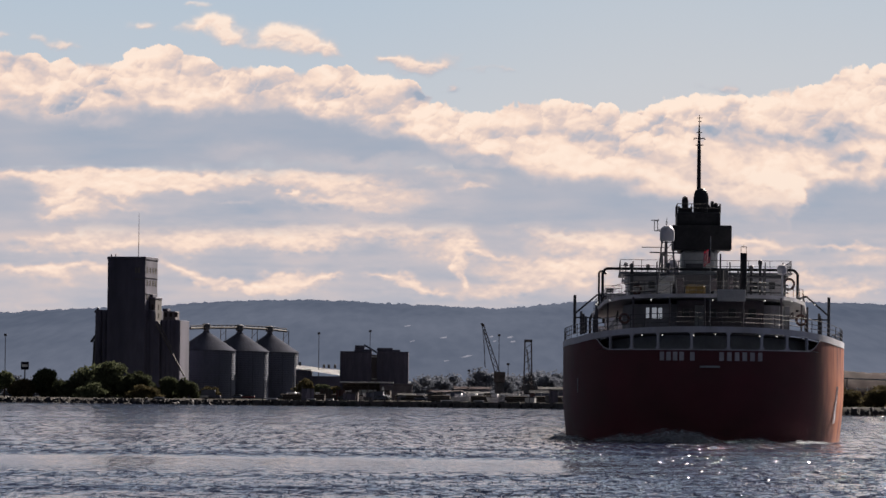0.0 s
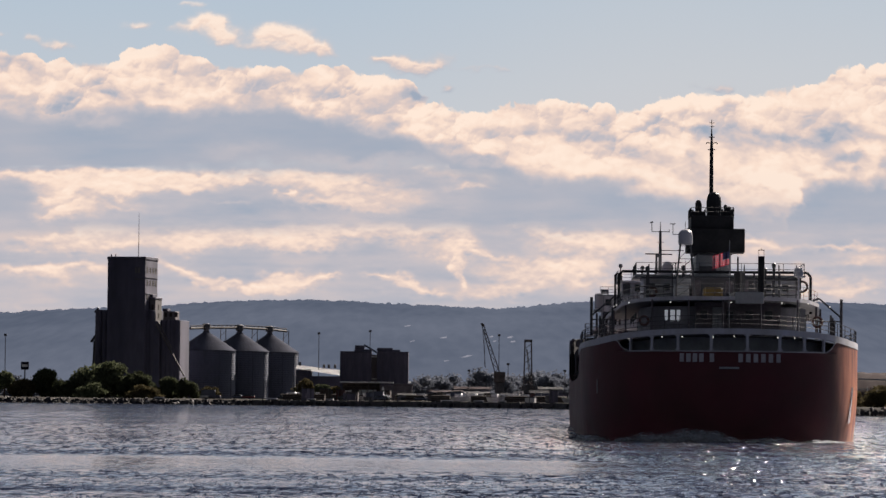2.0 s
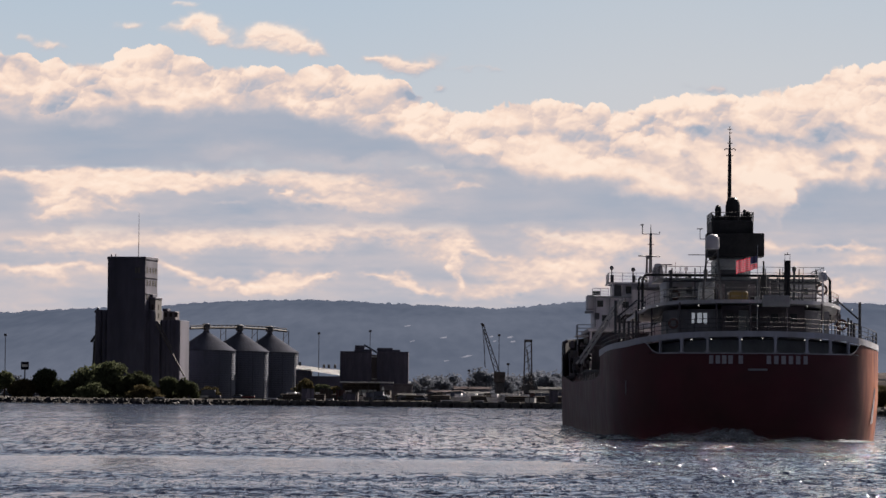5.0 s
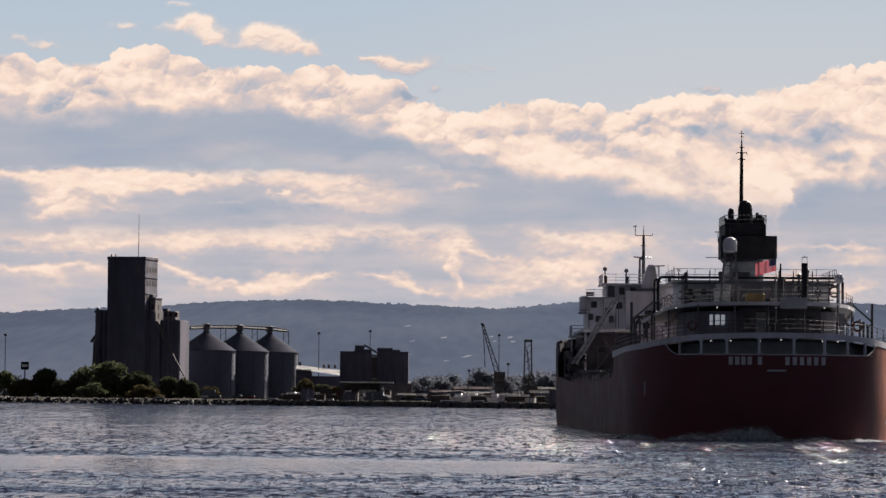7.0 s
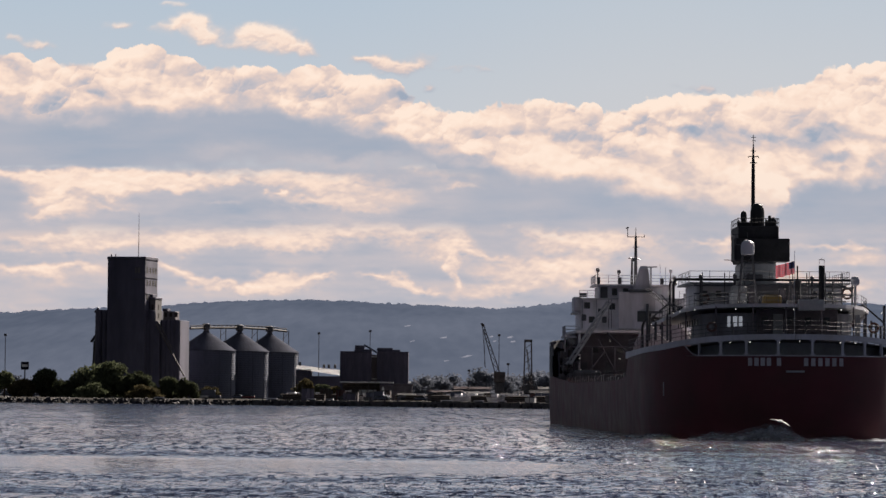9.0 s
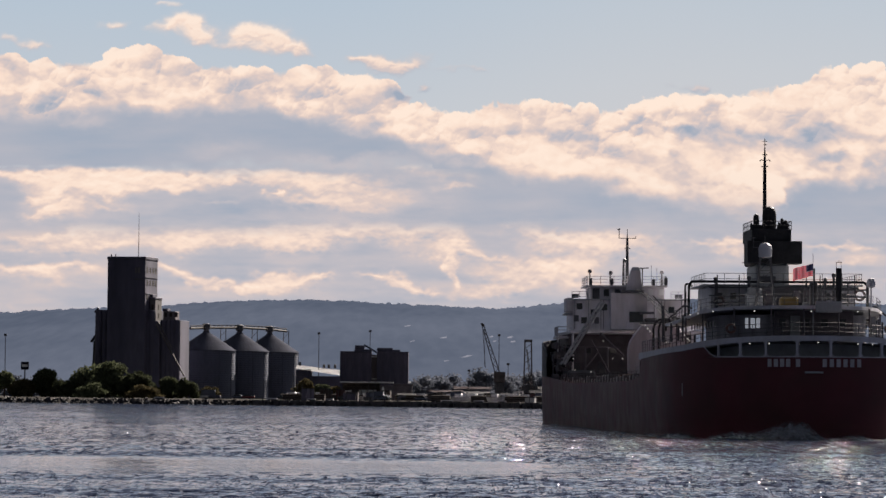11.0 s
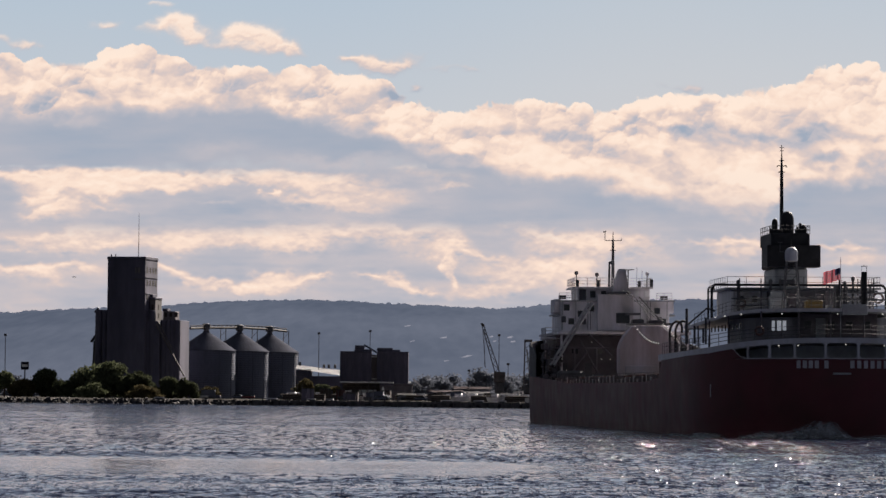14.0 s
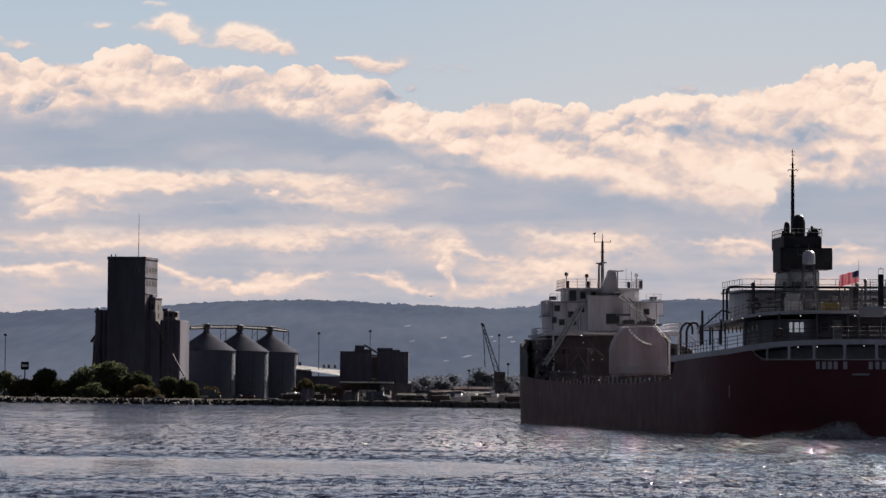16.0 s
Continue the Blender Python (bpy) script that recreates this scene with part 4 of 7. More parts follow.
def build_bulwark(ship):
    bm = B()
    ring = [(v, u) for v, u in EDGE if u < 40.5] + [(10.97, 40.5)]
    for side in (-1, 1):
        last = None
        for v, u in ring:
            z0, z1 = float(bulwark_foot(u)), float(bulwark_top(u))
            k = 0.03
            col = [bm.verts.new((side * (v + dv), u + du, z)) for dv, du, z in ((k, -k, z0), (k, -k, z1), (-0.22, 0.22 if u < 22 else 0, z1), (-0.22, 0.22 if u < 22 else 0, z0))]
            if last:
                for j in range(4):
                    bm.faces.new((last[j], col[j], col[(j + 1) % 4], last[(j + 1) % 4]))
            last = col
        bm.faces.new(last)
    bmesh.ops.remove_doubles(bm, verts=bm.verts, dist=0.002)
    bmesh.ops.recalc_face_normals(bm, faces=bm.faces)
    part("bulwark", bm, WHITE, ship, "white painted bulwark round the stern")
    # sill of the gallery and its posts
    bm = B()
    last = None
    for k in range(-38, 39):
        s = k * 0.2
        v, u = stern_point(s)
        col = [bm.verts.new((v, u + du, z)) for du, z in ((-0.04, 6.79), (-0.04, 6.88), (0.22, 6.88), (0.22, 6.79))]
        if last:
            for j in range(4):
                bm.faces.new((last[j], col[j], col[(j + 1) % 4], last[(j + 1) % 4]))
        last = col
    bmesh.ops.recalc_face_normals(bm, faces=bm.faces)
    part("gallery_sill", bm, LETTER, ship)
    for s in (-7.35, -5.75, -3.83, -1.36, 1.36, 3.83, 5.75, 7.35):
        v, u = stern_point(s)
        turn = pose(v, u, 0, 0, 0, math.degrees(math.atan2(u, 11 - abs(v)) * (0.8 if s > 0 else -0.8)))
        bm = B()
        half = 0.10 if abs(s) < 7 else 0.05
        head = float(bulwark_foot(u)) + 0.03
        box(bm, -half, half, -0.05, 0.2, 6.85, head, m=turn)
        for sg in (-1, 1) if abs(s) < 7 else ():      # rounded corners of the openings
            for zz, zd in ((6.9, 1), (head - 0.05, -1)):
                p = [turn @ Vector(q) for q in ((sg * 0.09, -0.04, zz), (sg * 0.28, -0.04, zz), (sg * 0.09, -0.04, zz + zd * 0.19))]
                f = bm.faces.new([bm.verts.new(q) for q in p])
                bmesh.ops.solidify(bm, geom=[f], thickness=0.05)
        part("gallery_post", bm, WHITE, ship)
    for sg in (-1, 1):
        # rounded outer end of the row of openings: red shell with a thin pale rim
        curve_in = [(8.40, 7.64), (8.28, 7.56), (8.14, 7.36), (7.98, 7.14), (7.80, 6.98), (7.55, 6.88)]
        bm = B()
        rim = []
        for s_, z in curve_in:
            v, u = stern_point(sg * s_)
            rim.append((v, u - 0.04, z))
        corner = stern_point(sg * 8.46)
        c = bm.verts.new((corner[0], corner[1] - 0.03, 6.80))
        vs = [bm.verts.new(p) for p in rim]
        top = bm.verts.new((corner[0], corner[1] - 0.03, 7.64))
        bm.faces.new([c, top] + vs)
        bmesh.ops.recalc_face_normals(bm, faces=bm.faces)
        part("gallery_corner", bm, RED, ship)
        bm = B()
        polyrod(bm, [(p[0], p[1] - 0.03, p[2]) for p in rim], 0.04, 6)
        part("gallery_rim", bm, LETTER, ship)
        bm = B()        # red shell beside the gallery
        last = None
        for k in range(0, 12):
            v, u = stern_point(sg * (8.4 + 0.06 * k))
            col = [bm.verts.new((v, u, z)) for z in (6.7, float(bulwark_foot(u)) + 0.03)]
            if last:
                bm.faces.new((last[0], col[0], col[1], last[1]))
            last = col
        bmesh.ops.recalc_face_normals(bm, faces=bm.faces)
        part("shell_plate", bm, RED, ship)
    for sg in (-1, 1):
        # scupper stain and marks on the quarter
        v, u = stern_point(sg * 9.75, 0.03)
        bm = B()
        if sg > 0:
            vs = [bm.verts.new(p) for p in ((v - sg * 0.20, u - 0.02, 1.4), (v - sg * 0.02, u - 0.02, 1.5), (v + sg * 0.28, u + 0.75, 4.2), (v + sg * 0.12, u + 0.3, 4.3))]
            bmesh.ops.solidify(bm, geom=[bm.faces.new(vs)], thickness=0.03)
            part("scupper_stain", bm, FOREWHITE, ship, "white streak below a scupper")
        else:
            box(bm, v - 0.03, v + 0.12, u - 0.06, u + 0.12, 3.6, 4.7)
            part("draft_mark", bm, LETTER, ship, "pale worn mark on the hull")
    bm = B()
    ring = [stern_point(k * 0.4) for k in range(-25, 26)]
    lo = [bm.verts.new((v * 0.95, u + 2.4, 6.5)) for v, u in ring]
    hi = [bm.verts.new((v * 0.95, u + 2.4, float(bulwark_foot(u + 2.4)) - 0.02)) for v, u in ring]
    for k in range(len(ring) - 1):
        bm.faces.new((lo[k], lo[k + 1], hi[k + 1], hi[k]))
    part("gallery_back_wall", bm, GREY, ship, "grey wall behind the stern openings")
    bm = B()
    ring = [(v - 0.2, u + 0.2) for v, u in EDGE if 0.3 < u < 40.4]
    f = bm.faces.new([bm.verts.new((v, u, float(bulwark_foot(u)) - 0.05)) for v, u in ring] + [bm.verts.new((-v, u, float(bulwark_foot(u)) - 0.05)) for v, u in ring[::-1]])
    bmesh.ops.solidify(bm, geom=[f], thickness=0.1)
    part("poop_deck", bm, STEEL, ship, "dark grey poop deck")
    # name on the stern as plain blocks, one a letter, in two groups
    for s0, n, step in ((-3.72, 4, 0.48), (-1.5, 1, 0.5), (0.65, 6, 0.57)):
        for k in range(n):
            s = s0 + k * step + 0.2
            v, u = stern_point(s, 0.02)
            bm = B()
            box(bm, v - 0.17, v + 0.17, u - 0.04, u + 0.05, 6.02, 6.66)
            part("name_block", bm, LETTER, ship, "plain white block of lettering")
    for s0, s1, z0, z1 in ((-0.75, 0.75, 5.50, 5.66),):
        bm = B()
        box(bm, s0, s1, -0.05, 0.12, z0, z1, 0.02)
        part("port_name_bar", bm, GREY, ship, "small dim bar of lettering")


def rail(ship, pts, height, bars=3, r=0.035, post_every=1.8, name="railing", mat=None, label="white tubular railing"):
    bm = B()
    up = Vector((0, 0, 1))
    for k in range(bars):
        h = up * height * (k + 1) / bars
        polyrod(bm, [Vector(p) + h for p in pts], r, 5)
    for a, b in zip(pts, pts[1:]):
        a, b = Vector(a), Vector(b)
        n = max(1, round((b - a).length / post_every))
        for k in range(n + 1):
            p = a.lerp(b, k / n)
            tube(bm, p - up * 0.05, p + up * height, r, seg=5)
    return part(name, bm, mat or WHITE, ship, label)


def window_in(ship, x, y, z, w, h, normal="aft", name="window"):
    bm = B()
    if normal == "aft":
        box(bm, x - w / 2, x + w / 2, y - 0.05, y + 0.03, z - h / 2, z + h / 2, 0.01)
    else:
        box(bm, x - 0.05 if normal == "port" else x - 0.03, x + 0.03 if normal == "port" else x + 0.05, y - w / 2, y + w / 2, z - h / 2, z + h / 2, 0.01)
    return part(name, bm, DARK, ship, "dark glazed window")


def lamp_glint_globe(ship, x, y, z, r=0.09):
    bm = B()
    lathe(bm, x, y, [(0.02, z - r), (r * 0.8, z - r * 0.6), (r, z), (r * 0.8, z + r * 0.6), (0.02, z + r)], 8)
    return part("lamp_glint", bm, LAMPGLINT, ship, "small glowing dot for deck lamps and sun glints")


def glow(name, col, strength):
    m = bpy.data.materials.new(name)
    m.use_nodes = True
    b = m.node_tree.nodes["Principled BSDF"]
    b.inputs["Base Color"].default_value = (0.8, 0.8, 0.75, 1)
    b.inputs["Emission Color"].default_value = (*col, 1)
    b.inputs["Emission Strength"].default_value = strength
    return m


LAMPGLINT = glow("lamp_glint_glow", (1.0, 0.93, 0.85), 1.8)


# glow added for sky showing through the panes, no lamp inside
SKYPANE = glow("sky_glow_pane", (0.82, 0.87, 1.0), 0.55)


def life_ring(ship, x, y, z, r=0.42):
    bm = B()
    n, s = 18, 6
    vs = [[bm.verts.new((x + (r + 0.1 * math.cos(b * 6.2832 / s)) * math.cos(a * 6.2832 / n), y + 0.07 * math.sin(b * 6.2832 / s), z + (r + 0.1 * math.cos(b * 6.2832 / s)) * math.sin(a * 6.2832 / n)))
           for b in range(s)] for a in range(n)]
    for a in range(n):
        for b in range(s):
            bm.faces.new((vs[a][b], vs[(a + 1) % n][b], vs[(a + 1) % n][(b + 1) % s], vs[a][(b + 1) % s]))
    return part("life_ring", bm, ORANGE, ship, "orange life ring")


def boat_z(y):
    """Top of the boat deck, which falls away forward of the rounded after end."""
    return 11.0 - 0.95 * float(smooth(8, 34, y))


def deck_plate(ship, name, ring, z, thick, mat, label="", sheer=None):
    bm = B()
    lo = [bm.verts.new((x, y, (sheer(y) if sheer else z) - thick)) for x, y in ring]
    hi = [bm.verts.new((x, y, sheer(y) if sheer else z)) for x, y in ring]
    bm.faces.new(lo[::-1])
    bm.faces.new(hi)
    for k in range(len(ring)):
        j = (k + 1) % len(ring)
        bm.faces.new((lo[k], lo[j], hi[j], hi[k]))
    bmesh.ops.recalc_face_normals(bm, faces=bm.faces)
    return part(name, bm, mat, ship, label)


def arc_ring(half, aft, fwd, round_depth, n=18):
    """Deck outline with a rounded after edge."""
    pts = []
    for k in range(n + 1):
        s = -1 + 2 * k / n
        pts.append((half * s, aft + round_depth * (1 - (1 - abs(s) ** 2.4) ** (1 / 2.4))))
    return pts + [(half, fwd), (-half, fwd)]


def block(ship, name, x0, x1, y0, y1, z0, z1, mat, label="", bevel=0.06):
    bm = B()
    box(bm, x0, x1, y0, y1, z0, z1, bevel)
    return part(name, bm, mat, ship, label)


def build_aft_house(ship):
    # rails on the bulwark
    ring = [(v - 0.1, u + 0.1) for v, u in EDGE if 0.2 < u < 41]
    for side in (-1, 1):
        pts = [(side * v, u, float(bulwark_top(u))) for v, u in ring[::2]]
        rail(ship, pts, 1.0, 3, 0.028, mat=RAILGREY, label="grey tubular stern railing")
    rail(ship, [(-ring[0][0], ring[0][1], 8.55), (ring[0][0], ring[0][1], 8.55)], 1.05, 3, 0.022, mat=RAILGREY, label="thin grey stern railing")
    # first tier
    deck_plate(ship, "poop_house", arc_ring(6.3, 9.2, 26, 7.0), 10.4, 2.7, HOUSE, "grimy white rounded poop deckhouse, darkened for shade under the boat deck")
    for x, w in ((-4.5, 0.12), (-4.0, 0.17), (-3.55, 0.14)):
        bm = B()
        box(bm, x - w, x + w, 9.12, 9.32, 9.25, 10.1, 0.02)
        part("bright_window", bm, SKYPANE, ship, "deckhouse window, glowing for the sky seen through it")
    for x in (-1.6, 0.4, 1.9, 3.4):
        window_in(ship, x, 8.75, 9.75, 0.55, 0.6)
    # dark panel stands in for shade in the middle of the house front
    block(ship, "shade_panel", -2.3, 4.3, 8.75, 9.15, 8.2, 10.7, RECESS, "dark panel added for the shade under the boat deck", 0.03)
    block(ship, "house_door", -0.95, -0.15, 8.62, 8.78, 8.35, 10.3, GREY, "grey steel door", 0.02)
    block(ship, "house_door", 5.9, 6.3, 9.9, 10.4, 8.35, 10.3, GREY, "grey steel door", 0.02)
    for side in (-1, 1):
        for k in range(9):
            window_in(ship, side * 6.72, 14 + k * 2.6, 9.7, 0.5, 0.5, "port" if side < 0 else "starboard", "porthole")
    # boat deck with its fascia and posts
    ring = arc_ring(8.7, 4.2, 39.5, 28.0)
    deck_plate(ship, "boat_deck", ring, 11.0, 0.16, GREY, "grey boat deck", boat_z)
    bm = B()
    last = None
    for x, y in ring[:19] + [ring[19]]:
        col = [bm.verts.new((x * k, y - d, boat_z(y) + z)) for k, d, z in ((1.004, 0.03, -0.22), (1.004, 0.03, 0.06), (0.99, -0.08, 0.06), (0.99, -0.08, -0.22))]
        if last:
            for j in range(4):
                bm.faces.new((last[j], col[j], col[(j + 1) % 4], last[(j + 1) % 4]))
        last = col
    bmesh.ops.recalc_face_normals(bm, faces=bm.faces)
    part("boat_deck_fascia", bm, WHITE, ship, "white edge of the boat deck")
    bm = B()
    box(bm, -8.74, -8.68, 32.2, 39.5, 9.83, 10.11)
    part("boat_deck_fascia", bm, WHITE, ship)
    for x, y in ((-7.5, 16.0), (-5.6, 8.6), (-2.9, 5.1), (-0.3, 4.5), (2.6, 5.0), (5.6, 8.6), (7.5, 16), (-8.3, 23), (-8.5, 30), (8.3, 23), (8.5, 30)):
        bm = B()
        tube(bm, (x, y, 7.6), (x, y, boat_z(y) - 0.1), 0.07, seg=8)
        part("deck_post", bm, RECESS, ship)
    rail(ship, [(x * 0.985, y + 0.1, boat_z(y)) for x, y in ring[:20:1]], 1.0, 3, 0.020, 1.7, mat=RAILGREY, label="thin grey boat deck railing")
        # second tier
    block(ship, "upper_house", -5.9, 6.6, 25.6, 38, 10.0, 13.15, WHITE, "white upper deckhouse")
    block(ship, "winch_house", -2.9, 3.1, 20.5, 25.6, 10.0, 13.0, STEEL, "dark engine casing house")
    for x in (-5.2, -4.0, 4.2, 5.6):
        window_in(ship, x, 25.6, 12.3, 0.5, 0.55)
    deck_plate(ship, "upper_deck", [(-6.6, 24.9), (7.2, 24.9), (7.2, 38.4), (-6.6, 38.4)], 13.3, 0.14, GREY, "grey upper deck")
    rail(ship, [(-6.5, 38, 13.3), (-6.5, 25, 13.3), (7.1, 25, 13.3), (7.1, 38, 13.3)], 0.95, 2, 0.025, 1.7, mat=STEEL, label="thin dark railing")
    # pipe frame across the house
    bm = B()
    polyrod(bm, [(-7.9, 24.8, 10.2), (-7.9, 24.8, 13.2), (-7.65, 24.8, 13.52), (7.3, 24.8, 13.52), (7.6, 24.8, 13.2), (7.6, 24.8, 10.2)], 0.115, 10)
    part("pipe_frame", bm, BLACK, ship, "black bent pipe across the house top")
    bm = B()
    polyrod(bm, [(-8.2, 25, 10.2), (-8.2, 25, 13.2), (-8.0, 25, 13.35), (-7.6, 25, 13.1)], 0.085, 8)
    part("vent_pipe", bm, BLACK, ship, "black bent vent pipe")
    # funnel
    bm = B()
    box(bm, -1.5, 1.4, 30.2, 38.5, 11.0, 15.3, 0.25)
    part("funnel_casing", bm, GREY, ship, "dirty grey lower funnel casing")
    for z in (11.9, 12.8, 13.7):
        block(ship, "casing_louvre", -1.2, 0.2, 30.1, 30.25, z, z + 0.45, STEEL, "dark louvre", 0.02)
    bm = B()
    box(bm, -2.3, 2.5, 29.8, 33.0, 15.26, 17.25, 0.05)
    box(bm, -1.7, 1.7, 32.6, 38.6, 15.2, 17.4, 0.12)
    box(bm, -1.9, 1.6, 30.3, 38.0, 17.2, 18.35, 0.1)
    part("funnel_top", bm, BLACK, ship, "black boxy funnel top")
    rail(ship, [(-1.9, 37.5, 18.3), (-1.9, 30.3, 18.3), (1.6, 30.3, 18.3), (1.6, 37.5, 18.3)], 0.7, 2, 0.03, 1.2, mat=BLACK, label="black funnel top railing")
    bm = B()
    lathe(bm, 0.12, 34.6, [(0.62, 18.2), (0.62, 19.7), (0.57, 20.05), (0.45, 20.3), (0.25, 20.45), (0.04, 20.5)], 20)
    part("exhaust_dome", bm, BLACK, ship, "black domed exhaust uptake")
    bm = B()
    lathe(bm, -1.22, 33, [(0.42, 18.2), (0.42, 18.6), (0.27, 18.7), (0.27, 19.4), (0.2, 19.65), (0.04, 19.75)], 14)
    part("exhaust_pipe", bm, BLACK, ship, "small black domed exhaust")
    for x, z, r in ((0.72, 19.0, 0.09), (0.98, 19.35, 0.15), (1.28, 19.2, 0.17), (1.52, 18.95, 0.08), (-1.72, 18.9, 0.1), (-0.72, 18.9, 0.08)):
        bm = B()
        lathe(bm, x, 32.2, [(r, 18.2), (r, z - r), (r * 0.7, z - r * 0.3), (0.02, z)], 10)
        part("exhaust_pipe", bm, BLACK, ship, "thin black exhaust pipe")
    block(ship, "funnel_box", 0.6, 1.5, 31.8, 33, 18.2, 18.8, BLACK)
    block(ship, "funnel_box", -1.7, -0.8, 31.8, 33.4, 18.2, 18.7, BLACK)
    # after mast
    bm = B()
    tube(bm, (0.0, 37.4, 17.3), (0.0, 37.4, 23.9), 0.2, 0.15, 12)
    tube(bm, (0.0, 37.4, 23.9), (0.0, 37.4, 25.9), 0.15, 0.05, 10)
    tube(bm, (0.0, 37.4, 25.8), (0.0, 37.4, 26.7), 0.03, seg=6)
    part("after_mast", bm, BLACK, ship, "slender black mast above the funnel")
    rods(ship, "mast_yard", (((-0.3, 37.4, 24.2), (0.32, 37.4, 24.2), 0.05), ((-0.22, 37.4, 25.25), (0.24, 37.4, 25.25), 0.04), ((-0.2, 37.4, 26.45), (0.22, 37.4, 26.45), 0.03), ((-0.12, 37.4, 26.15), (0.2, 37.4, 26.15), 0.03)), BLACK)
    bm = B()
    polyrod(bm, [(-0.46, 37.4, 24.66), (-0.34, 37.4, 24.8), (-0.1, 37.4, 24.74), (0.16, 37.4, 24.74), (0.4, 37.4, 24.8), (0.5, 37.4, 24.64)], 0.045, 6)
    part("mast_yard", bm, BLACK, ship)
    # radome on its lattice stand
    bm = B()
    lathe(bm, -3.08, 8.3, [(0.5, 15.1), (0.55, 15.2), (0.55, 15.85), (0.47, 16.1), (0.28, 16.25), (0.04, 16.3)], 20)
    part("radome", bm, WHITE, ship, "white satellite dome")
    for sx, sy in ((-1, -1), (1, -1), (1, 1), (-1, 1)):
        bm = B()
        tube(bm, (-3.08 + sx * 0.75, 8.3 + sy * 0.75, 11.0), (-3.08 + sx * 0.4, 8.3 + sy * 0.4, 15.1), 0.06, seg=6)
        part("stand_leg", bm, STEEL, ship)
    bm = B()
    for k in range(4):
        z0, z1 = 11 + k, 12 + k
        s0, s1 = 0.75 - 0.085 * k, 0.75 - 0.085 * (k + 1)
        for a, b in (((-1, -1), (1, -1)), ((1, 1), (1, -1)), ((-1, 1), (-1, -1))):
            tube(bm, (-3.08 + a[0] * s0, 8.3 + a[1] * s0, z0), (-3.08 + b[0] * s1, 8.3 + b[1] * s1, z1), 0.03, seg=5)
            tube(bm, (-3.08 + a[0] * s1, 8.3 + a[1] * s1, z1), (-3.08 + b[0] * s1, 8.3 + b[1] * s1, z1), 0.03, seg=5)
    part("stand_bracing", bm, STEEL, ship)
    bm = B()
    polyrod(bm, [(-3.6, 8.3, 15.9), (-4.05, 8.3, 15.9), (-4.05, 8.3, 16.7)], 0.03, 5)
    part("antenna_bracket", bm, STEEL, ship)
    rods(ship, "antenna", (((-4.3, 8.3, 16.7), (-3.85, 8.3, 16.7), 0.04), ((-5.0, 8.3, 14.65), (-3.2, 8.3, 14.65), 0.035), ((-3.1, 8.3, 16.2), (-3.1, 8.3, 16.9), 0.02)), STEEL)
    # galley stack, vents, winch and boxes on the boat deck
    bm = B()
    tube(bm, (2.6, 5.0, 10.95), (2.6, 5.0, 14.15), 0.25, seg=14)
    part("galley_chimney", bm, BLACK, ship, "black galley chimney")
    bm = B()
    for dx in (-0.2, 0.2):
        tube(bm, (2.6 + dx, 5.0, 14.1), (2.6 + dx, 5.0, 14.62), 0.02, seg=5)
    tube(bm, (2.36, 5.0, 14.62), (2.84, 5.0, 14.62), 0.035, seg=6)
    tube(bm, (2.6, 5.0, 14.62), (2.6, 5.0, 14.78), 0.02, seg=5)
    part("stack_cowl", bm, BLACK, ship)
    bm = B()
    tube(bm, (5.6, 7.6, 11.0), (5.6, 7.6, 12.7), 0.07, seg=8)
    part("dome_post", bm, WHITE, ship)
    bm = B()
    lathe(bm, 5.6, 7.6, [(0.2, 12.62), (0.36, 12.75), (0.38, 13.1), (0.28, 13.34), (0.04, 13.42)], 16)
    part("small_radome", bm, WHITE, ship, "small white antenna dome")
    bm = B()
    tube(bm, (0.95, 8.0, 11.0), (0.95, 8.0, 14.2), 0.07, seg=8)
    tube(bm, (0.95, 8.0, 11.0), (0.95, 8.0, 13.0), 0.26, seg=10)
    part("vent_mast", bm, BLACK, ship, "black vent with a thin pole")
    block(ship, "deck_locker", 0.6, 2.75, 4.05, 4.4, 10.5, 11.4, GREY, "grey locker on the boat deck rail")
    block(ship, "winch", -1.6, -0.1, 10, 11.4, 11.0, 11.9, YELLOW, "yellow deck winch", 0.15)
    block(ship, "provision_crane_base", 1.1, 1.7, 12, 12.7, 11.0, 13.2, STEEL)
    bm = B()
    tube(bm, (0.9, 14, 12.6), (6.2, 14, 12.6), 0.08, seg=6)
    tube(bm, (0.9, 14, 12.0), (6.2, 14, 12.0), 0.08, seg=6)
    for x in (1.0, 2.5, 4.5, 6.1):
        tube(bm, (x, 14, 11), (x, 14, 13.2), 0.08, seg=6)
    part("pipe_rack", bm, STEEL, ship, "dark pipe rack behind the boat deck")
    for x, y, h in ((-5.6, 24.5, 13.95), (-2.7, 24.6, 14.05), (3.9, 24.6, 13.9), (4.6, 24.4, 14.3)):
        bm = B()
        lathe(bm, x, y, [(0.11, 11.0), (0.11, h - 0.4), (0.17, h - 0.36), (0.18, h - 0.1), (0.05, h)], 10)
        part("vent_cowl", bm, STEEL, ship, "dark mushroom vent")
    rg = random.Random(17)
    for k in range(22):
        x, y = rg.choice((-1, 1)) * rg.uniform(0.3, 3.4), rg.uniform(13, 23)
        w, h = rg.uniform(0.2, 0.7), rg.uniform(0.5, 1.9)
        block(ship, "deck_machinery", x - w, x + w, y - 0.5, y + 0.5, 11.0, 11.0 + h, rg.choice((STEEL, RECESS, GREY, BLACK)), "dark machinery on the boat deck", 0.08)
    rods(ship, "pipe_run", [((-6.2, 24.4, z), (6.8, 24.4, z), 0.07) for z in (11.7, 12.3, 13.0)], STEEL, "dark pipe along the house front")
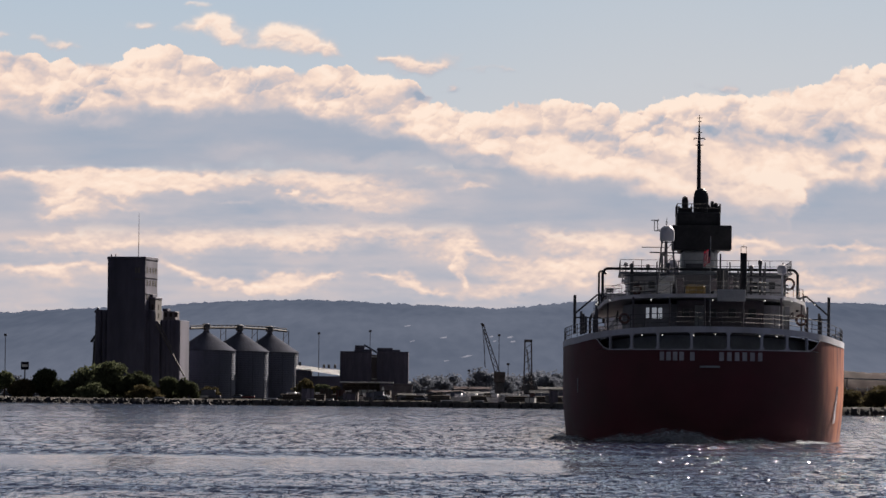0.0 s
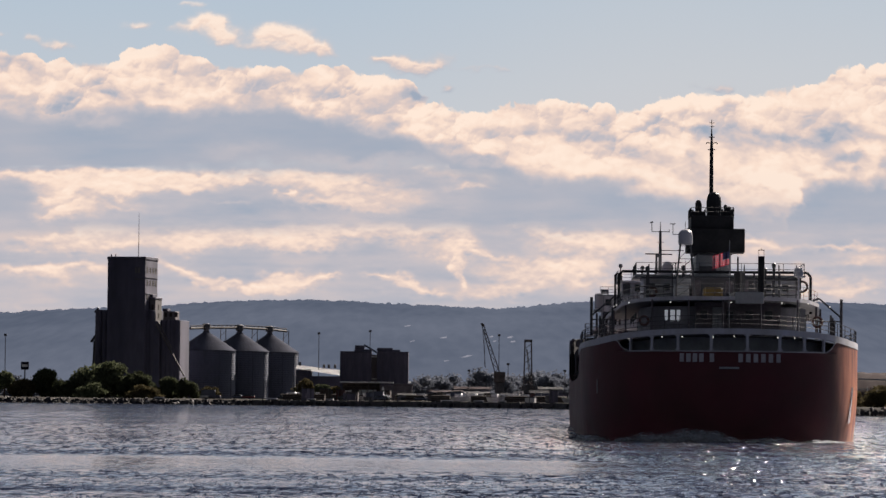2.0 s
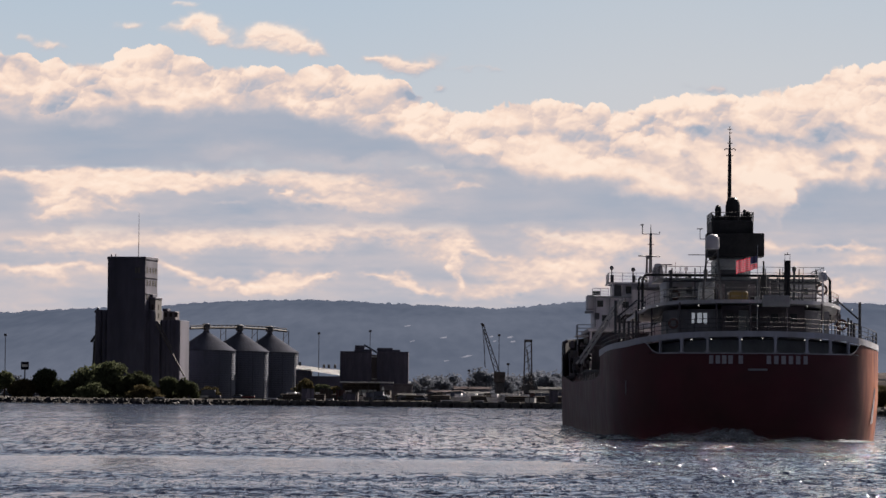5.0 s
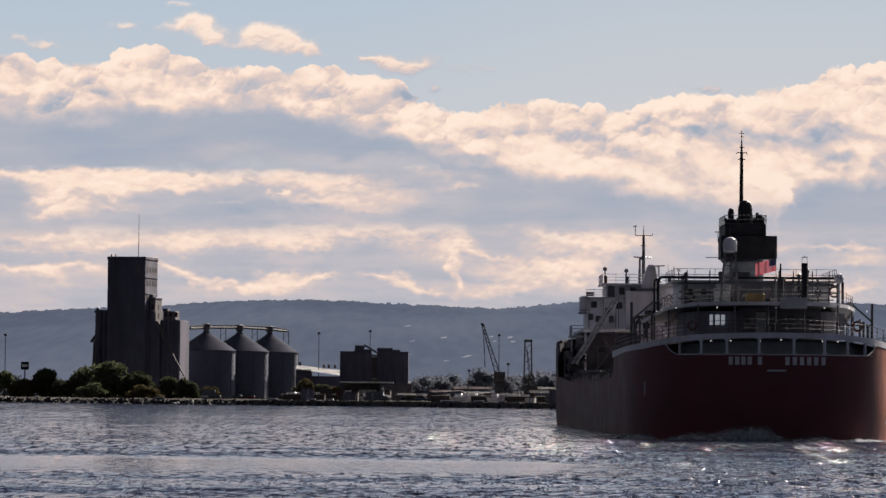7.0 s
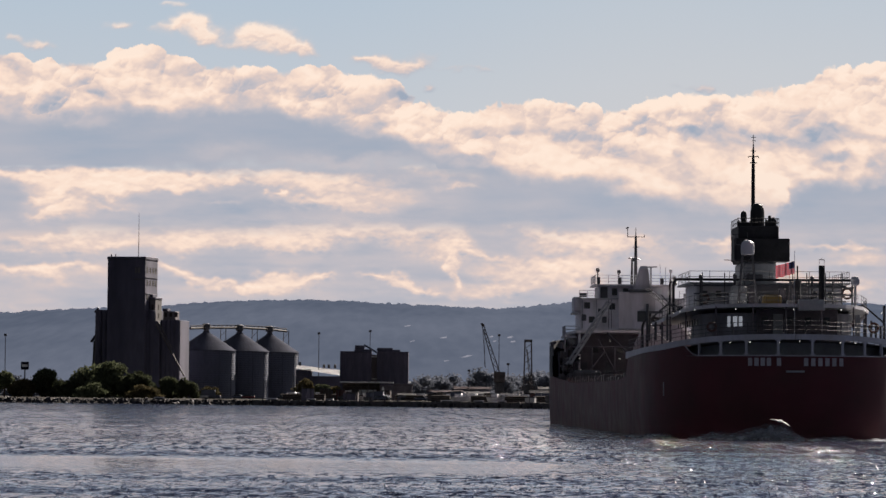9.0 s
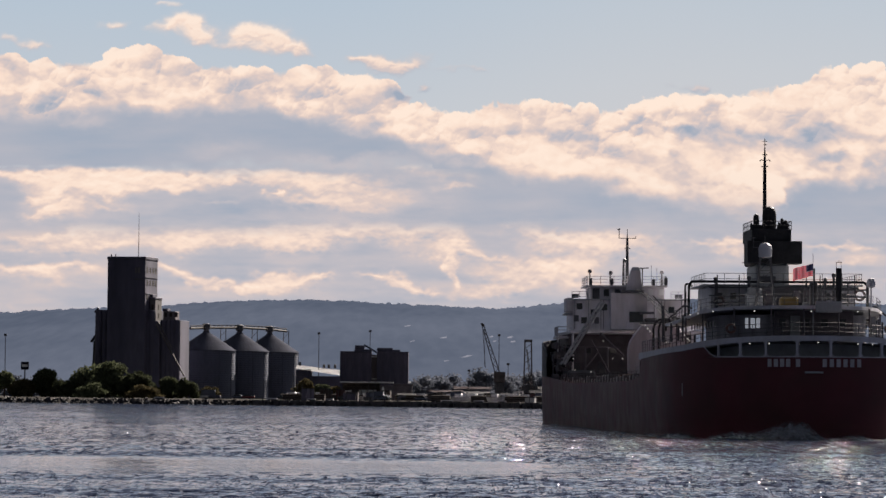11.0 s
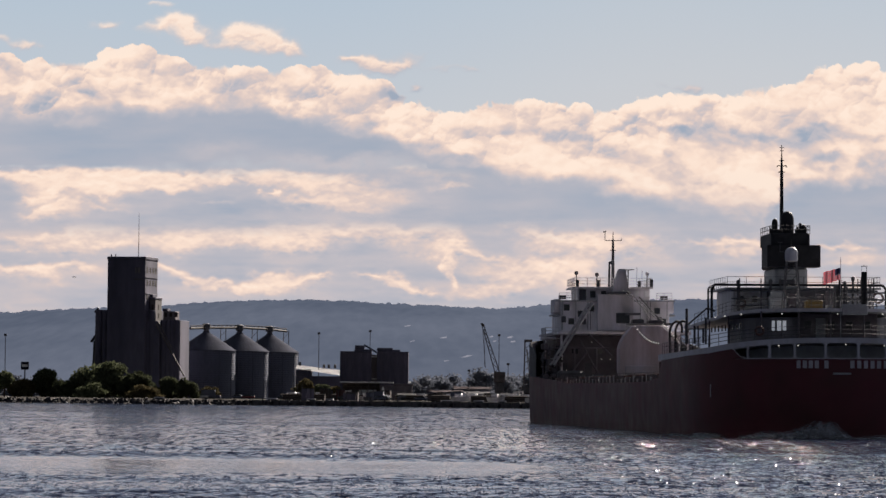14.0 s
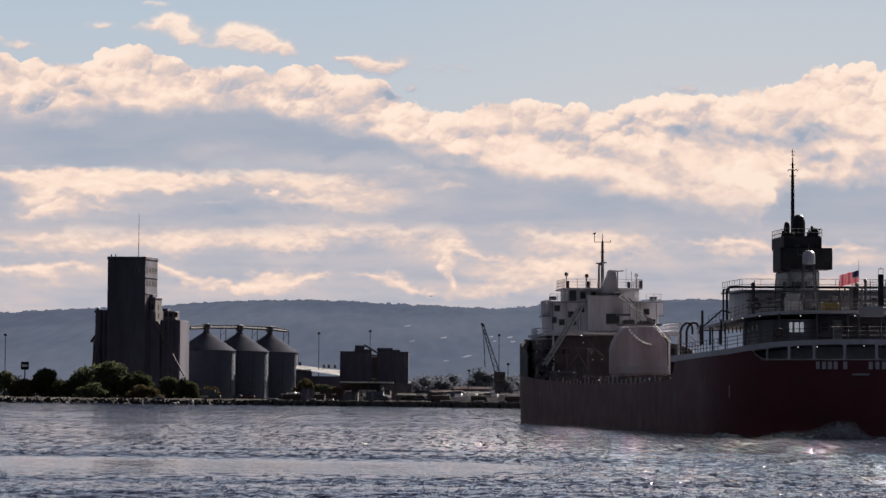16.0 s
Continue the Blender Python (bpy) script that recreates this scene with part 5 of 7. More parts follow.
    rods(ship, "stanchion", [((x, 24.2, 11.0), (x, 24.2, 14.1), 0.05) for x in (-5.5, -3.6, -1.9, 2.2, 3.4, 5.0, 6.4)], STEEL)
    # davits
    for side in (-1, 1):
        bm = B()
        tube(bm, (side * 10.1, 25, 8.3), (side * 10.1, 25, 11.4), 0.12, seg=8)
        tube(bm, (side * 10.1, 25, 9.9), (side * 8.3, 25, 11.45), 0.08, seg=6)
        tube(bm, (side * 8.3, 25, 11.45), (side * 7.6, 25, 11.2), 0.1, seg=6)
        tube(bm, (side * 8.0, 25, 9.6), (side * 10.1, 25, 9.6), 0.06, seg=6)
        tube(bm, (side * 8.4, 25, 8.3), (side * 8.4, 25, 10.6), 0.09, seg=6)
        part("boat_davit", bm, STEEL, ship, "dark boat davit")
        for k in range(3):
            bm = B()
            tube(bm, (side * (9.2 + 0.2 * k), 20 + 5 * k, 8.3), (side * (9.2 + 0.2 * k), 20 + 5 * k, 9.6 + 0.3 * k), 0.1, seg=8)
            part("deck_fitting", bm, STEEL, ship)
    life_ring(ship, -6.3, 4.3, 9.15, 0.33)
    life_ring(ship, 7.0, 6.5, 9.2, 0.36)
    life_ring(ship, -5.2, 25.5, 11.9, 0.36)
    life_ring(ship, 6.9, 24.7, 12.4)
    # lamps under the deck edges
    for x, y, z in ((-5.0, 2.0, 7.9), (-3.5, 1.2, 7.9), (-1.2, 0.7, 7.9), (0.4, 0.7, 8.0), (3.7, 1.3, 7.9), (5.0, 2.2, 7.9), (-4.3, 5.2, 10.6), (0.3, 4.6, 10.6), (4.2, 5.2, 10.6), (6.3, 6.8, 10.6), (-7.4, 8, 10.6), (-8.3, 12, 10.5), (-8.4, 18, 10.5), (-8.4, 25, 10.5), (8.3, 12, 10.5)):
        lamp_glint_globe(ship, x, y, z, 0.05)
    # ensign staff
    bm = B()
    tube(bm, (0.0, 0.9, 8.6), (0.0, 0.9, 15.2), 0.028, 0.02, 8)
    part("flagstaff", bm, GREY, ship, "thin grey flagstaff at the stern")


PANE = paint("pale_pane_paint", (0.75, 0.76, 0.78), 0.3, vary=0.1, fine=8)


def build_flag(ship):
    """Striped ensign flying from the staff, in three stiff pieces, hinge to hinge."""
    pieces = []
    L, H = 0.56, 0.98
    droop = 0.26
    for k in range(3):
        # each piece is hinged where the one before ends
        bm0 = B()
        tube(bm0, (0, 0, 0), (0, 0, H), 0.012, seg=5)
        body = part("flag" if k == 0 else "flag_fold", bm0, FLAGWHITE, ship, "red and white striped flag with a blue canton")
        for s in range(13):
            z0, z1 = H * s / 13, H * (s + 1) / 13
            mat = FLAGRED if s % 2 == 0 else FLAGWHITE
            x1 = -L
            bm = B()
            n = 5
            blue = s >= 6 and k < 1
            lo = [bm.verts.new((-L * j / n, 0.08 * math.sin(j / n * math.pi * 2), z0 - droop * L * j / n + 0.03 * math.sin(j / n * math.pi))) for j in range(n + 1)]
            hi = [bm.verts.new((-L * j / n, 0.08 * math.sin(j / n * math.pi * 2), z1 - droop * L * j / n + 0.03 * math.sin(j / n * math.pi))) for j in range(n + 1)]
            for j in range(n):
                bm.faces.new((lo[j], lo[j + 1], hi[j + 1], hi[j]))
            part("stripe", bm, FLAGBLUE if blue else mat, body)
        pieces.append(body)
    return pieces


def build_forward_house(ship):
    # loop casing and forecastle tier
    # wall colour darkened to carry the shade under the overhang
    block(ship, "forecastle_house", -7.7, 8.7, 199, 222, 5.4, 11.7, RECESS, "forecastle house wall, coloured dark grey for the overhang's shade")
    deck_plate(ship, "forecastle_deck", [(-8.0, 190.5), (9.0, 190.5), (9.0, 223), (-8.0, 223)], 11.75, 0.35, FOREWHITE, "white overhanging deck")
    rail(ship, [(-9.0, 206, 11.1), (-9.0, 199.2, 11.1), (-7.2, 199.2, 11.1)], 1.25, 3, 0.055, 1.6)
    block(ship, "bridge_platform", -9.2, -7.0, 199, 206, 10.85, 11.1, FOREWHITE, "white side platform", 0.03)
    rods(ship, "platform_post", [((-9.0, 199.3, 5.0), (-9.0, 199.3, 10.9), 0.1)], FOREWHITE)
    rail(ship, [(8.9, 222, 11.75), (8.9, 190.7, 11.75), (7.0, 190.7, 11.75)], 1.25, 3, 0.05, 2.2)
    rail(ship, [(-9.6, 199, 7.2), (-9.6, 192, 7.2), (-8.4, 192, 7.2)], 1.1, 3, 0.05, 2.2)
    rods(ship, "fairlead_post", [((-10.75, 196, 5.6), (-10.75, 196, 10.2), 0.2), ((-10.75, 196, 10.1), (-10.3, 196, 10.3), 0.22)], RECESS, "dark fairlead post at the bow")
    for x in (-7.6, 7.5, 8.7):
        bm = B()
        tube(bm, (x, 191, 4.8), (x, 191, 11.5), 0.14, seg=8)
        part("deck_post", bm, FOREWHITE, ship)
    for x in (-6.6, -3.4, 3.4, 7.4):
        block(ship, "house_door", x - 0.45, x + 0.45, 198.85, 199.05, 5.6, 7.8, STEEL, "dark steel door", 0.02)
        window_in(ship, x + 1.4, 198.98, 9.4, 0.8, 0.8)
    # bridge tiers
    block(ship, "bridge_house", -7.0, 7.2, 200, 214, 11.75, 15.9, FOREWHITE, "white bridge deckhouse")
    for side in (-1, 1):
        x0, x1 = sorted((side * 6.9, side * 7.85))
        block(ship, "bridge_wing", x0, x1, 200.6, 206, 14.3, 16.1, FOREWHITE, "white bridge wing", 0.1)
        block(ship, "wing_box", *sorted((side * 6.2, side * 7.1)), 201, 202.2, 16.1, 16.6, STEEL, "dark box on the wing", 0.05)
        block(ship, "wing_bracket", *sorted((side * 6.9, side * 8.0)), 200.6, 206, 13.9, 14.15, GREY, "", 0.03)
    block(ship, "pilothouse", -4.62, 4.9, 202.2, 212, 15.9, 17.55, FOREWHITE, "white pilothouse")
    deck_plate(ship, "pilothouse_roof", [(-5.2, 201.2), (5.2, 201.2), (5.2, 213), (-5.2, 213)], 17.75, 0.22, FOREWHITE, "white pilothouse roof")
    for x in (-3.7, 3.1, 4.5):
        bm = B()
        box(bm, x - 0.33, x + 0.33, 202.1, 202.3, 16.5, 17.3, 0.02)
        part("bright_window", bm, PANE, ship, "pale window")
    for x in (-2.6, -1.2):
        window_in(ship, x, 202.2, 16.8, 0.7, 0.9)
    for x, z in ((-6.2, 15.0), (-4.4, 14.2), (-5.6, 13.2), (5.6, 14.6), (6.4, 13.2), (-3.0, 14.9)):
        window_in(ship, x, 199.98, z, 0.75, 0.8)
    block(ship, "house_door", -4.4, -3.5, 201.9, 202.1, 15.95, 17.4, STEEL, "dark open doorway", 0.02)
    rail(ship, [(-5.1, 212, 17.75), (-5.1, 201.4, 17.75), (5.1, 201.4, 17.75), (5.1, 212, 17.75)], 1.15, 3, 0.04, 1.6)
    for x, z in ((-4.7, 19.6), (-2.0, 19.4), (4.6, 19.5)):
        bm = B()
        tube(bm, (x, 203, 17.7), (x, 203, z - 0.2), 0.08, seg=6)
        part("lamp_post", bm, STEEL, ship)
        bm = B()
        lathe(bm, x, 203, [(0.08, z - 0.28), (0.24, z - 0.2), (0.27, z), (0.18, z + 0.22), (0.03, z + 0.26)], 12)
        part("searchlight", bm, STEEL if x < 2 else FOREWHITE, ship, "round searchlight on a post")
    # foremast
    bm = B()
    tube(bm, (0.2, 204, 17.6), (0.2, 204, 24.0), 0.26, 0.15, 10)
    tube(bm, (0.2, 204, 24.0), (0.2, 204, 25.1), 0.07, 0.03, 8)
    tube(bm, (-0.3, 204, 17.6), (-0.26, 204, 20.9), 0.2, 0.12, 8)
    part("foremast", bm, STEEL, ship, "dark steel foremast")
    rods(ship, "mast_yard", (((-0.85, 204, 23.9), (1.35, 204, 23.9), 0.05), ((-0.85, 204, 23.9), (-0.85, 204, 25.0), 0.05), ((-1.1, 204, 25.0), (-0.7, 204, 25.1), 0.09), ((1.3, 204, 23.9), (1.3, 204, 24.2), 0.04),
                             ((-0.2, 204, 22.6), (0.6, 204, 22.6), 0.05), ((-0.26, 204, 20.9), (-0.26, 204, 21.05), 0.14)), STEEL)
    for x, y, z in ((3.3, 203.5, 20.4), (4.0, 203.5, 20.0), (-2.1, 203.5, 19.2), (1.9, 203.5, 20.2)):
        bm = B()
        tube(bm, (x, y, 17.7), (x, y, z), 0.03, seg=5)
        part("whip_antenna", bm, STEEL, ship)
    bm = B()
    tube(bm, (2.1, 203, 17.7), (2.1, 203, 20.0), 0.09, seg=6)
    tube(bm, (1.5, 203, 20.0), (2.9, 203, 20.05), 0.08, seg=6)
    part("radar", bm, STEEL, ship, "radar scanner on a post")
    # sloping conveyor casing behind the bridge
    bm = B()
    for p, q in (((-0.3, 17.0, 1.8), (0.4, 19.6, 1.5)), ((0.4, 19.6, 1.5), (0.62, 20.05, 1.3))):
        w = [bm.verts.new((x, y, z)) for (x0, z, x1), d in ((p, 0), (q, 0.4)) for x, y in ((x0, 199 + d), (x1, 199 + d), (x1, 201.2), (x0, 201.2))]
        for k in range(4):
            bm.faces.new((w[k], w[(k + 1) % 4], w[4 + (k + 1) % 4], w[4 + k]))
        bm.faces.new(w[4:])
    bmesh.ops.recalc_face_normals(bm, faces=bm.faces)
    part("hoist_cowl", bm, SHADEGREY, ship, "pale tapered hoist cowl above the bridge")
    block(ship, "hoist_casing", -2.3, 2.4, 198.6, 200.2, 12.0, 16.7, SHADEGREY, "pale grey hoist casing on the bridge front", 0.05)
    block(ship, "cowl_ledge", -0.9, 2.0, 198.2, 201.4, 16.75, 17.05, STEEL, "dark ledge under the cowl", 0.03)
    block(ship, "casing_hatch", 0.1, 1.85, 198.35, 198.7, 12.95, 14.3, DARK, "dark hatch opening", 0.02)
    block(ship, "hatch_visor", 1.3, 3.2, 197.2, 198.7, 14.0, 14.3, STEEL, "", 0.03)
    block(ship, "aft_platform", 0.8, 6.0, 186, 192, 12.55, 12.8, STEEL, "dark machinery platform", 0.03)
    block(ship, "platform_gear", 1.2, 2.6, 187, 190, 12.8, 13.3, STEEL, "dark machinery", 0.1)
    block(ship, "platform_gear", 3.2, 5.0, 187, 190, 12.8, 13.2, RECESS, "dark machinery", 0.1)
    rods(ship, "hoist_stay", [((0.9 + d, 198, 17.2), (5.0 + d, 190, 13.0), 0.035) for d in (0.0, 0.5)] + [((3.2, 199.5, 16.4), (6.6, 197, 12.4), 0.07), ((2.4, 198.8, 16.6), (4.2, 192, 12.9), 0.035)], RAILGREY, "thin slanting stay")
    rods(ship, "ladder_rail", [((x, 199.9, 12.1), (x, 199.9, 15.9), 0.04) for x in (4.3, 4.75, -3.1, -3.45)], STEEL)
    rods(ship, "drain_pipe", [((x, 199.92, 12.1), (x, 199.92, 15.8), 0.06) for x in (-6.8, -5.0, 3.4, 6.9)], GREY)
    block(ship, "deck_edge", -7.6, 7.9, 199.3, 200.0, 15.78, 15.95, GREY, "", 0.02)
    for x in (-6.6, -4.0, 3.4, 5.9):
        block(ship, "wall_box", x - 0.3, x + 0.3, 199.75, 200.0, 12.4 + 0.1 * abs(x), 13.2 + 0.1 * abs(x), STEEL, "dark box on the bridge wall", 0.03)
    rail(ship, [(-7.2, 199.6, 15.9), (-5.2, 199.6, 15.9)], 1.0, 3, 0.035, 1.0)
    rail(ship, [(5.5, 199.6, 15.9), (7.5, 199.6, 15.9)], 1.0, 3, 0.035, 1.0)
    for x in (-4.7, -2.0, 3.4, 5.0):
        bm = B()
        box(bm, x - 0.2, x + 0.2, 201.0, 201.6, 17.75, 18.5 + 0.12 * (x % 3), 0.05)
        part("roof_gear", bm, STEEL, ship, "small dark gear on the pilothouse roof")
    # big rounded casing of the unloading gear
    bm = B()
    rings = []
    for y in (176, 180.5):
        ring = []
        sh = (186 - y) * 0.02
        for x, z in ((-1.2, 6.0), (-1.4, 6.5), (-1.4, 9.4), (-1.2, 10.2), (-0.7, 11.1), (0.2, 12.2), (3.9, 12.3), (4.6, 11.6), (5.6, 10.2), (5.6, 6.4), (5.4, 6.0)):
            ring.append(bm.verts.new((x - sh, y, z)))
        rings.append(ring)
    n = len(rings[0])
    for k in range(n):
        bm.faces.new((rings[0][k], rings[0][(k + 1) % n], rings[1][(k + 1) % n], rings[1][k]))
    bm.faces.new(rings[0][::-1])
    bm.faces.new(rings[1])
    bmesh.ops.recalc_face_normals(bm, faces=bm.faces)
    bmesh.ops.bevel(bm, geom=list(bm.edges), offset=0.06, segments=1, affect="EDGES")
    part("unloader_casing", bm, SHADEGREY, ship, "large off-white rounded unloading gear casing")
    for x0, z0, x1, z1 in ((0.3, 12.1, 3.2, 10.0), (3.8, 12.4, 5.7, 10.3)):
        for k in range(11):
            t = k / 10
            x, z = x0 + (x1 - x0) * t, z0 + (z1 - z0) * (2 * t - t * t) if x0 < 1 else z0 + (z1 - z0) * t
            block(ship, "stair_tread", x - 0.13, x + 0.13, 175.5, 175.95, z - 0.05, z + 0.05, BRIGHTSTEEL, "bright steel stair tread on the casing", 0.02)
            # glowing dot added for the sun's glint on the tread
            lamp_glint_globe(ship, x, 175.4, z + 0.12, 0.055)
    block(ship, "casing_ledge", -0.9, 5.5, 175.6, 176.1, 6.3, 7.3, WHITE, "grimy ledge on the casing", 0.05)
    block(ship, "casing_base", -0.4, 5.2, 176.5, 186, 4.85, 6.4, GREY, "grey base of the casing")
    # unloading boom stay and lattice
    bm = B()
    for dx in (0.0, 0.5):
        tube(bm, (-9.4 + dx, 187, 7.4), (-4.2 + dx, 190, 15.3), 0.16, seg=6)
    for k in range(12):
        t0, t1 = k / 12, (k + 1) / 12
        p = Vector((-9.4, 187, 7.4)).lerp(Vector((-4.2, 190, 15.3)), t0)
        q = Vector((-9.4, 187, 7.4)).lerp(Vector((-4.2, 190, 15.3)), t1)
        tube(bm, p, q + Vector((0.5, 0, 0)), 0.07, seg=5)
    part("boom_stay", bm, GREY, ship, "grey lattice stay of the unloading boom")
    rods(ship, "boom_frame", (((-4.2, 190, 11.4), (-1.4, 188, 8.6), 0.12), ((-9.0, 188, 9.6), (-1.8, 188, 9.6), 0.1), ((-6.2, 188, 4.8), (-6.2, 188, 9.6), 0.12), ((-3.4, 188, 4.8), (-3.4, 188, 9.6), 0.12),
                              ((-8.0, 186, 4.8), (-4.6, 188, 9.0), 0.1), ((-2.4, 187, 4.8), (-5.4, 189, 10.6), 0.1)), RECESS, "dark steel frame under the overhang")
    block(ship, "winch_drum", -8.6, -5.2, 184, 186.5, 4.85, 6.7, STEEL, "dark deck winch", 0.3)
    block(ship, "winch_drum", -4.4, -2.2, 183, 185.5, 4.85, 6.2, STEEL, "dark deck winch", 0.3)
    for x, y, z in ((-3.9, 189, 10.4), (-7.6, 190, 8.2), (-2.6, 190, 8.2), (-1.4, 190, 8.2)):
        lamp_glint_globe(ship, x, y, z, 0.06)
    # fenders and gear heaped at the port bow
    rng = random.Random(4)
    for k in range(70):
        x, y, z = -10.2 + rng.random() * 2.6, 186 + rng.random() * 10, 5.4 + rng.random() ** 1.5 * 4.4
        w, h = rng.uniform(0.12, 0.4), rng.uniform(0.12, 0.5)
        block(ship, "mooring_gear", x - w, x + w, y - 0.5, y + 0.5, z - h, z + h, rng.choice((STEEL, RECESS, RUST, BLACK)), "dark mooring gear", 0.08)
    rods(ship, "mooring_post", [((-10.2 + 0.5 * k, 188 + k, 5.0), (-10.2 + 0.5 * k, 188 + k, 8.0 + (k * 37 % 11) * 0.22), 0.09) for k in range(6)], RECESS, "dark post at the bow")


def build_deck_gear(ship):
    for k in range(16):
        y = 56 + k * 7.3
        bm = B()
        box(bm, -7.2, 7.2, y - 2.2, y + 2.2, 4.85, 5.75, 0.08)
        box(bm, -7.4, 7.4, y - 2.35, y + 2.35, 5.7, 5.85, 0.03)
        part("hatch_cover", bm, DECK, ship, "red oxide cargo hatch cover")
    rng = random.Random(9)
    for side in (-1, 1):
        pts = [(side * 10.6, 42 + 6 * k, 5.0) for k in range(25)]
        rail(ship, pts, 0.9, 1, 0.014, 6.0, mat=BLACK, label="thin dark deck railing")
    for x, z in ((-7.6, 5.3), (-7.0, 4.95), (-5.8, 4.95), (-3.5, 5.0), (-1.9, 5.0), (-0.6, 5.2), (-0.2, 5.3), (-8.0, 6.7), (-6.1, 6.5), (0.3, 6.6)):
        lamp_glint_globe(ship, x, 179.0, z, 0.05)
    for k in range(30):
        y = 58 + k * 4.2
        block(ship, "deck_bitt", -9.8, -8.8, y, y + 1.2 + rng.random(), 4.85, 5.3 + 0.5 * rng.random(), STEEL, "dark bitt at the deck edge", 0.05)
    for y, dx in ((50, 0.0), (48.2, 0.35)):
        bm = B()
        polyrod(bm, [(-8.9 + dx, y, 4.85), (-8.9 + dx, y, 9.9), (-8.7 + dx, y, 10.4), (-8.3 + dx, y, 10.7), (-7.9 + dx, y, 10.62), (-7.75 + dx, y, 10.2), (-7.75 + dx, y, 9.6)], 0.11, 8)
        part("gooseneck_vent", bm, BLACK, ship, "black bent vent pipe")
    rods(ship, "ladder_stringer", [((-8.6, 47, 9.5), (-7.7, 47, 8.8), 0.05), ((-8.5, 47, 9.1), (-7.7, 47, 8.4), 0.05), ((-7.6, 47, 8.2), (-7.6, 47, 10.2), 0.05)], FOREWHITE, "white slanting ladder")
    for k in range(14):
        lamp_glint_globe(ship, -9.4 + 0.3 * rng.random(), 66 + k * 7.4 + 3 * rng.random(), 5.2 + 0.25 * rng.random(), 0.06)


def build_ship():
    ship = thing("lake_freighter", "red-hulled lake freighter with white deckhouses and black funnel, under way", "ship")
    build_hull(ship)
    build_bulwark(ship)
    build_aft_house(ship)
    build_forward_house(ship)
    build_deck_gear(ship)
    return ship


def build_radar(ship):
    """Radar scanner bar on the foremast, turning."""
    bm = B()
    box(bm, -1.85, 1.85, -0.1, 0.1, -0.08, 0.08, 0.03)
    tube(bm, (0, 0, -0.35), (0, 0, -0.05), 0.16, seg=10)
    return part("radar_scanner", bm, STEEL, ship, "long turning radar scanner bar")


ship = build_ship()
RADAR = build_radar(ship)
FLAG = build_flag(ship)


def build_wash():
    """Churned foam that the stern draws along: heaps of rough lumps, each in three loose layers of spray."""
    made = []
    for x0, y0, w, d, h in ((-6.0, 0.6, 3.4, 1.4, 0.55), (-2.4, -0.6, 4.2, 1.5, 0.85), (-1.7, -0.5, 2.8, 1.4, 1.35), (-10.4, 8.0, 2.2, 6.0, 0.4), (3.0, 0.2, 3.4, 1.2, 0.35), (-11.3, 22.0, 0.9, 14.0, 0.25),
                            (10.7, 12, 0.5, 6, 0.16), (-11.2, 60.0, 0.7, 30.0, 0.15), (7.0, 3.0, 3.6, 2.4, 0.22), (-11.2, 120.0, 0.7, 34.0, 0.12)):
        n, m = 90, 26
        parts = []
        for layer in range(3):
            X, Y = np.meshgrid(np.linspace(-1, 1, n), np.linspace(-1, 1, m))
            bell = np.clip(1 - X ** 2 - np.abs(Y) ** 2 * 0.9, 0, 1)
            rough = fbm((X * w + x0) * 1.3, (Y * d + y0) * 1.3, 500 + 40 * layer, 5, 0.55, billow=True)
            tall = h * (0.62 + 0.24 * layer)
            Z = tall * bell ** (1.8 - 0.3 * layer) * (0.45 + 0.95 * rough) - 0.12 + 0.1 * (rough - 0.5)
            thick = np.clip(bell * 1.3, 0, 1) * (0.62 - 0.20 * layer) * (0.5 + rough)
            parts.append((x0 + X * w, y0 + Y * d - 0.06 * layer, Z, thick))
        X, Y, Z, C = (np.concatenate(q) for q in zip(*parts))
        me = grid_mesh("wake_foam", X, Y, Z)
        at = me.attributes.new("cover", "FLOAT", "POINT")
        # the strip that joins one layer to the next is empty
        C[m - 1], C[m], C[2 * m - 1], C[2 * m] = -1, -1, -1, -1
        at.data.foreach_set("value", C.astype(np.float32).ravel())
        me.materials.append(FOAM)
        made.append(tagged(new("wake_foam", me), "white churned propeller wash at the stern", "wash", group="propeller wash", kind="stuff"))
    return made


WASH = build_wash()


# ---- far shore ----
def build_land():
    a, k = np.meshgrid(np.linspace(-420, 420, 180), np.linspace(0, 1, 40))
    shore = np.interp(a, [-420, -140, -80, 0, 36, 60, 84, 110, 420], [1388, 1388, 1376, 1330, 1278, 1190, 990, 870, 490])
    shore = shore + (fbm(a / 16, a * 0, 601, 4) - 0.5) * 14
    Y = shore + (4880 - shore) * k ** 2.4
    Z = -0.8 + 2.6 * smooth(0, 14, Y - shore) + (fbm(a / 9, Y / 9, 607, 4) - 0.5) * 0.8 * smooth(2, 20, Y - shore)
    X = a * np.clip(Y / 1400, 1, 4)
    me = grid_mesh("ground", X, Y, Z)
    me.materials.append(EARTH)
    return tagged(new("ground", me), "low earth and grass shore", "ground", kind="structure")


build_land()


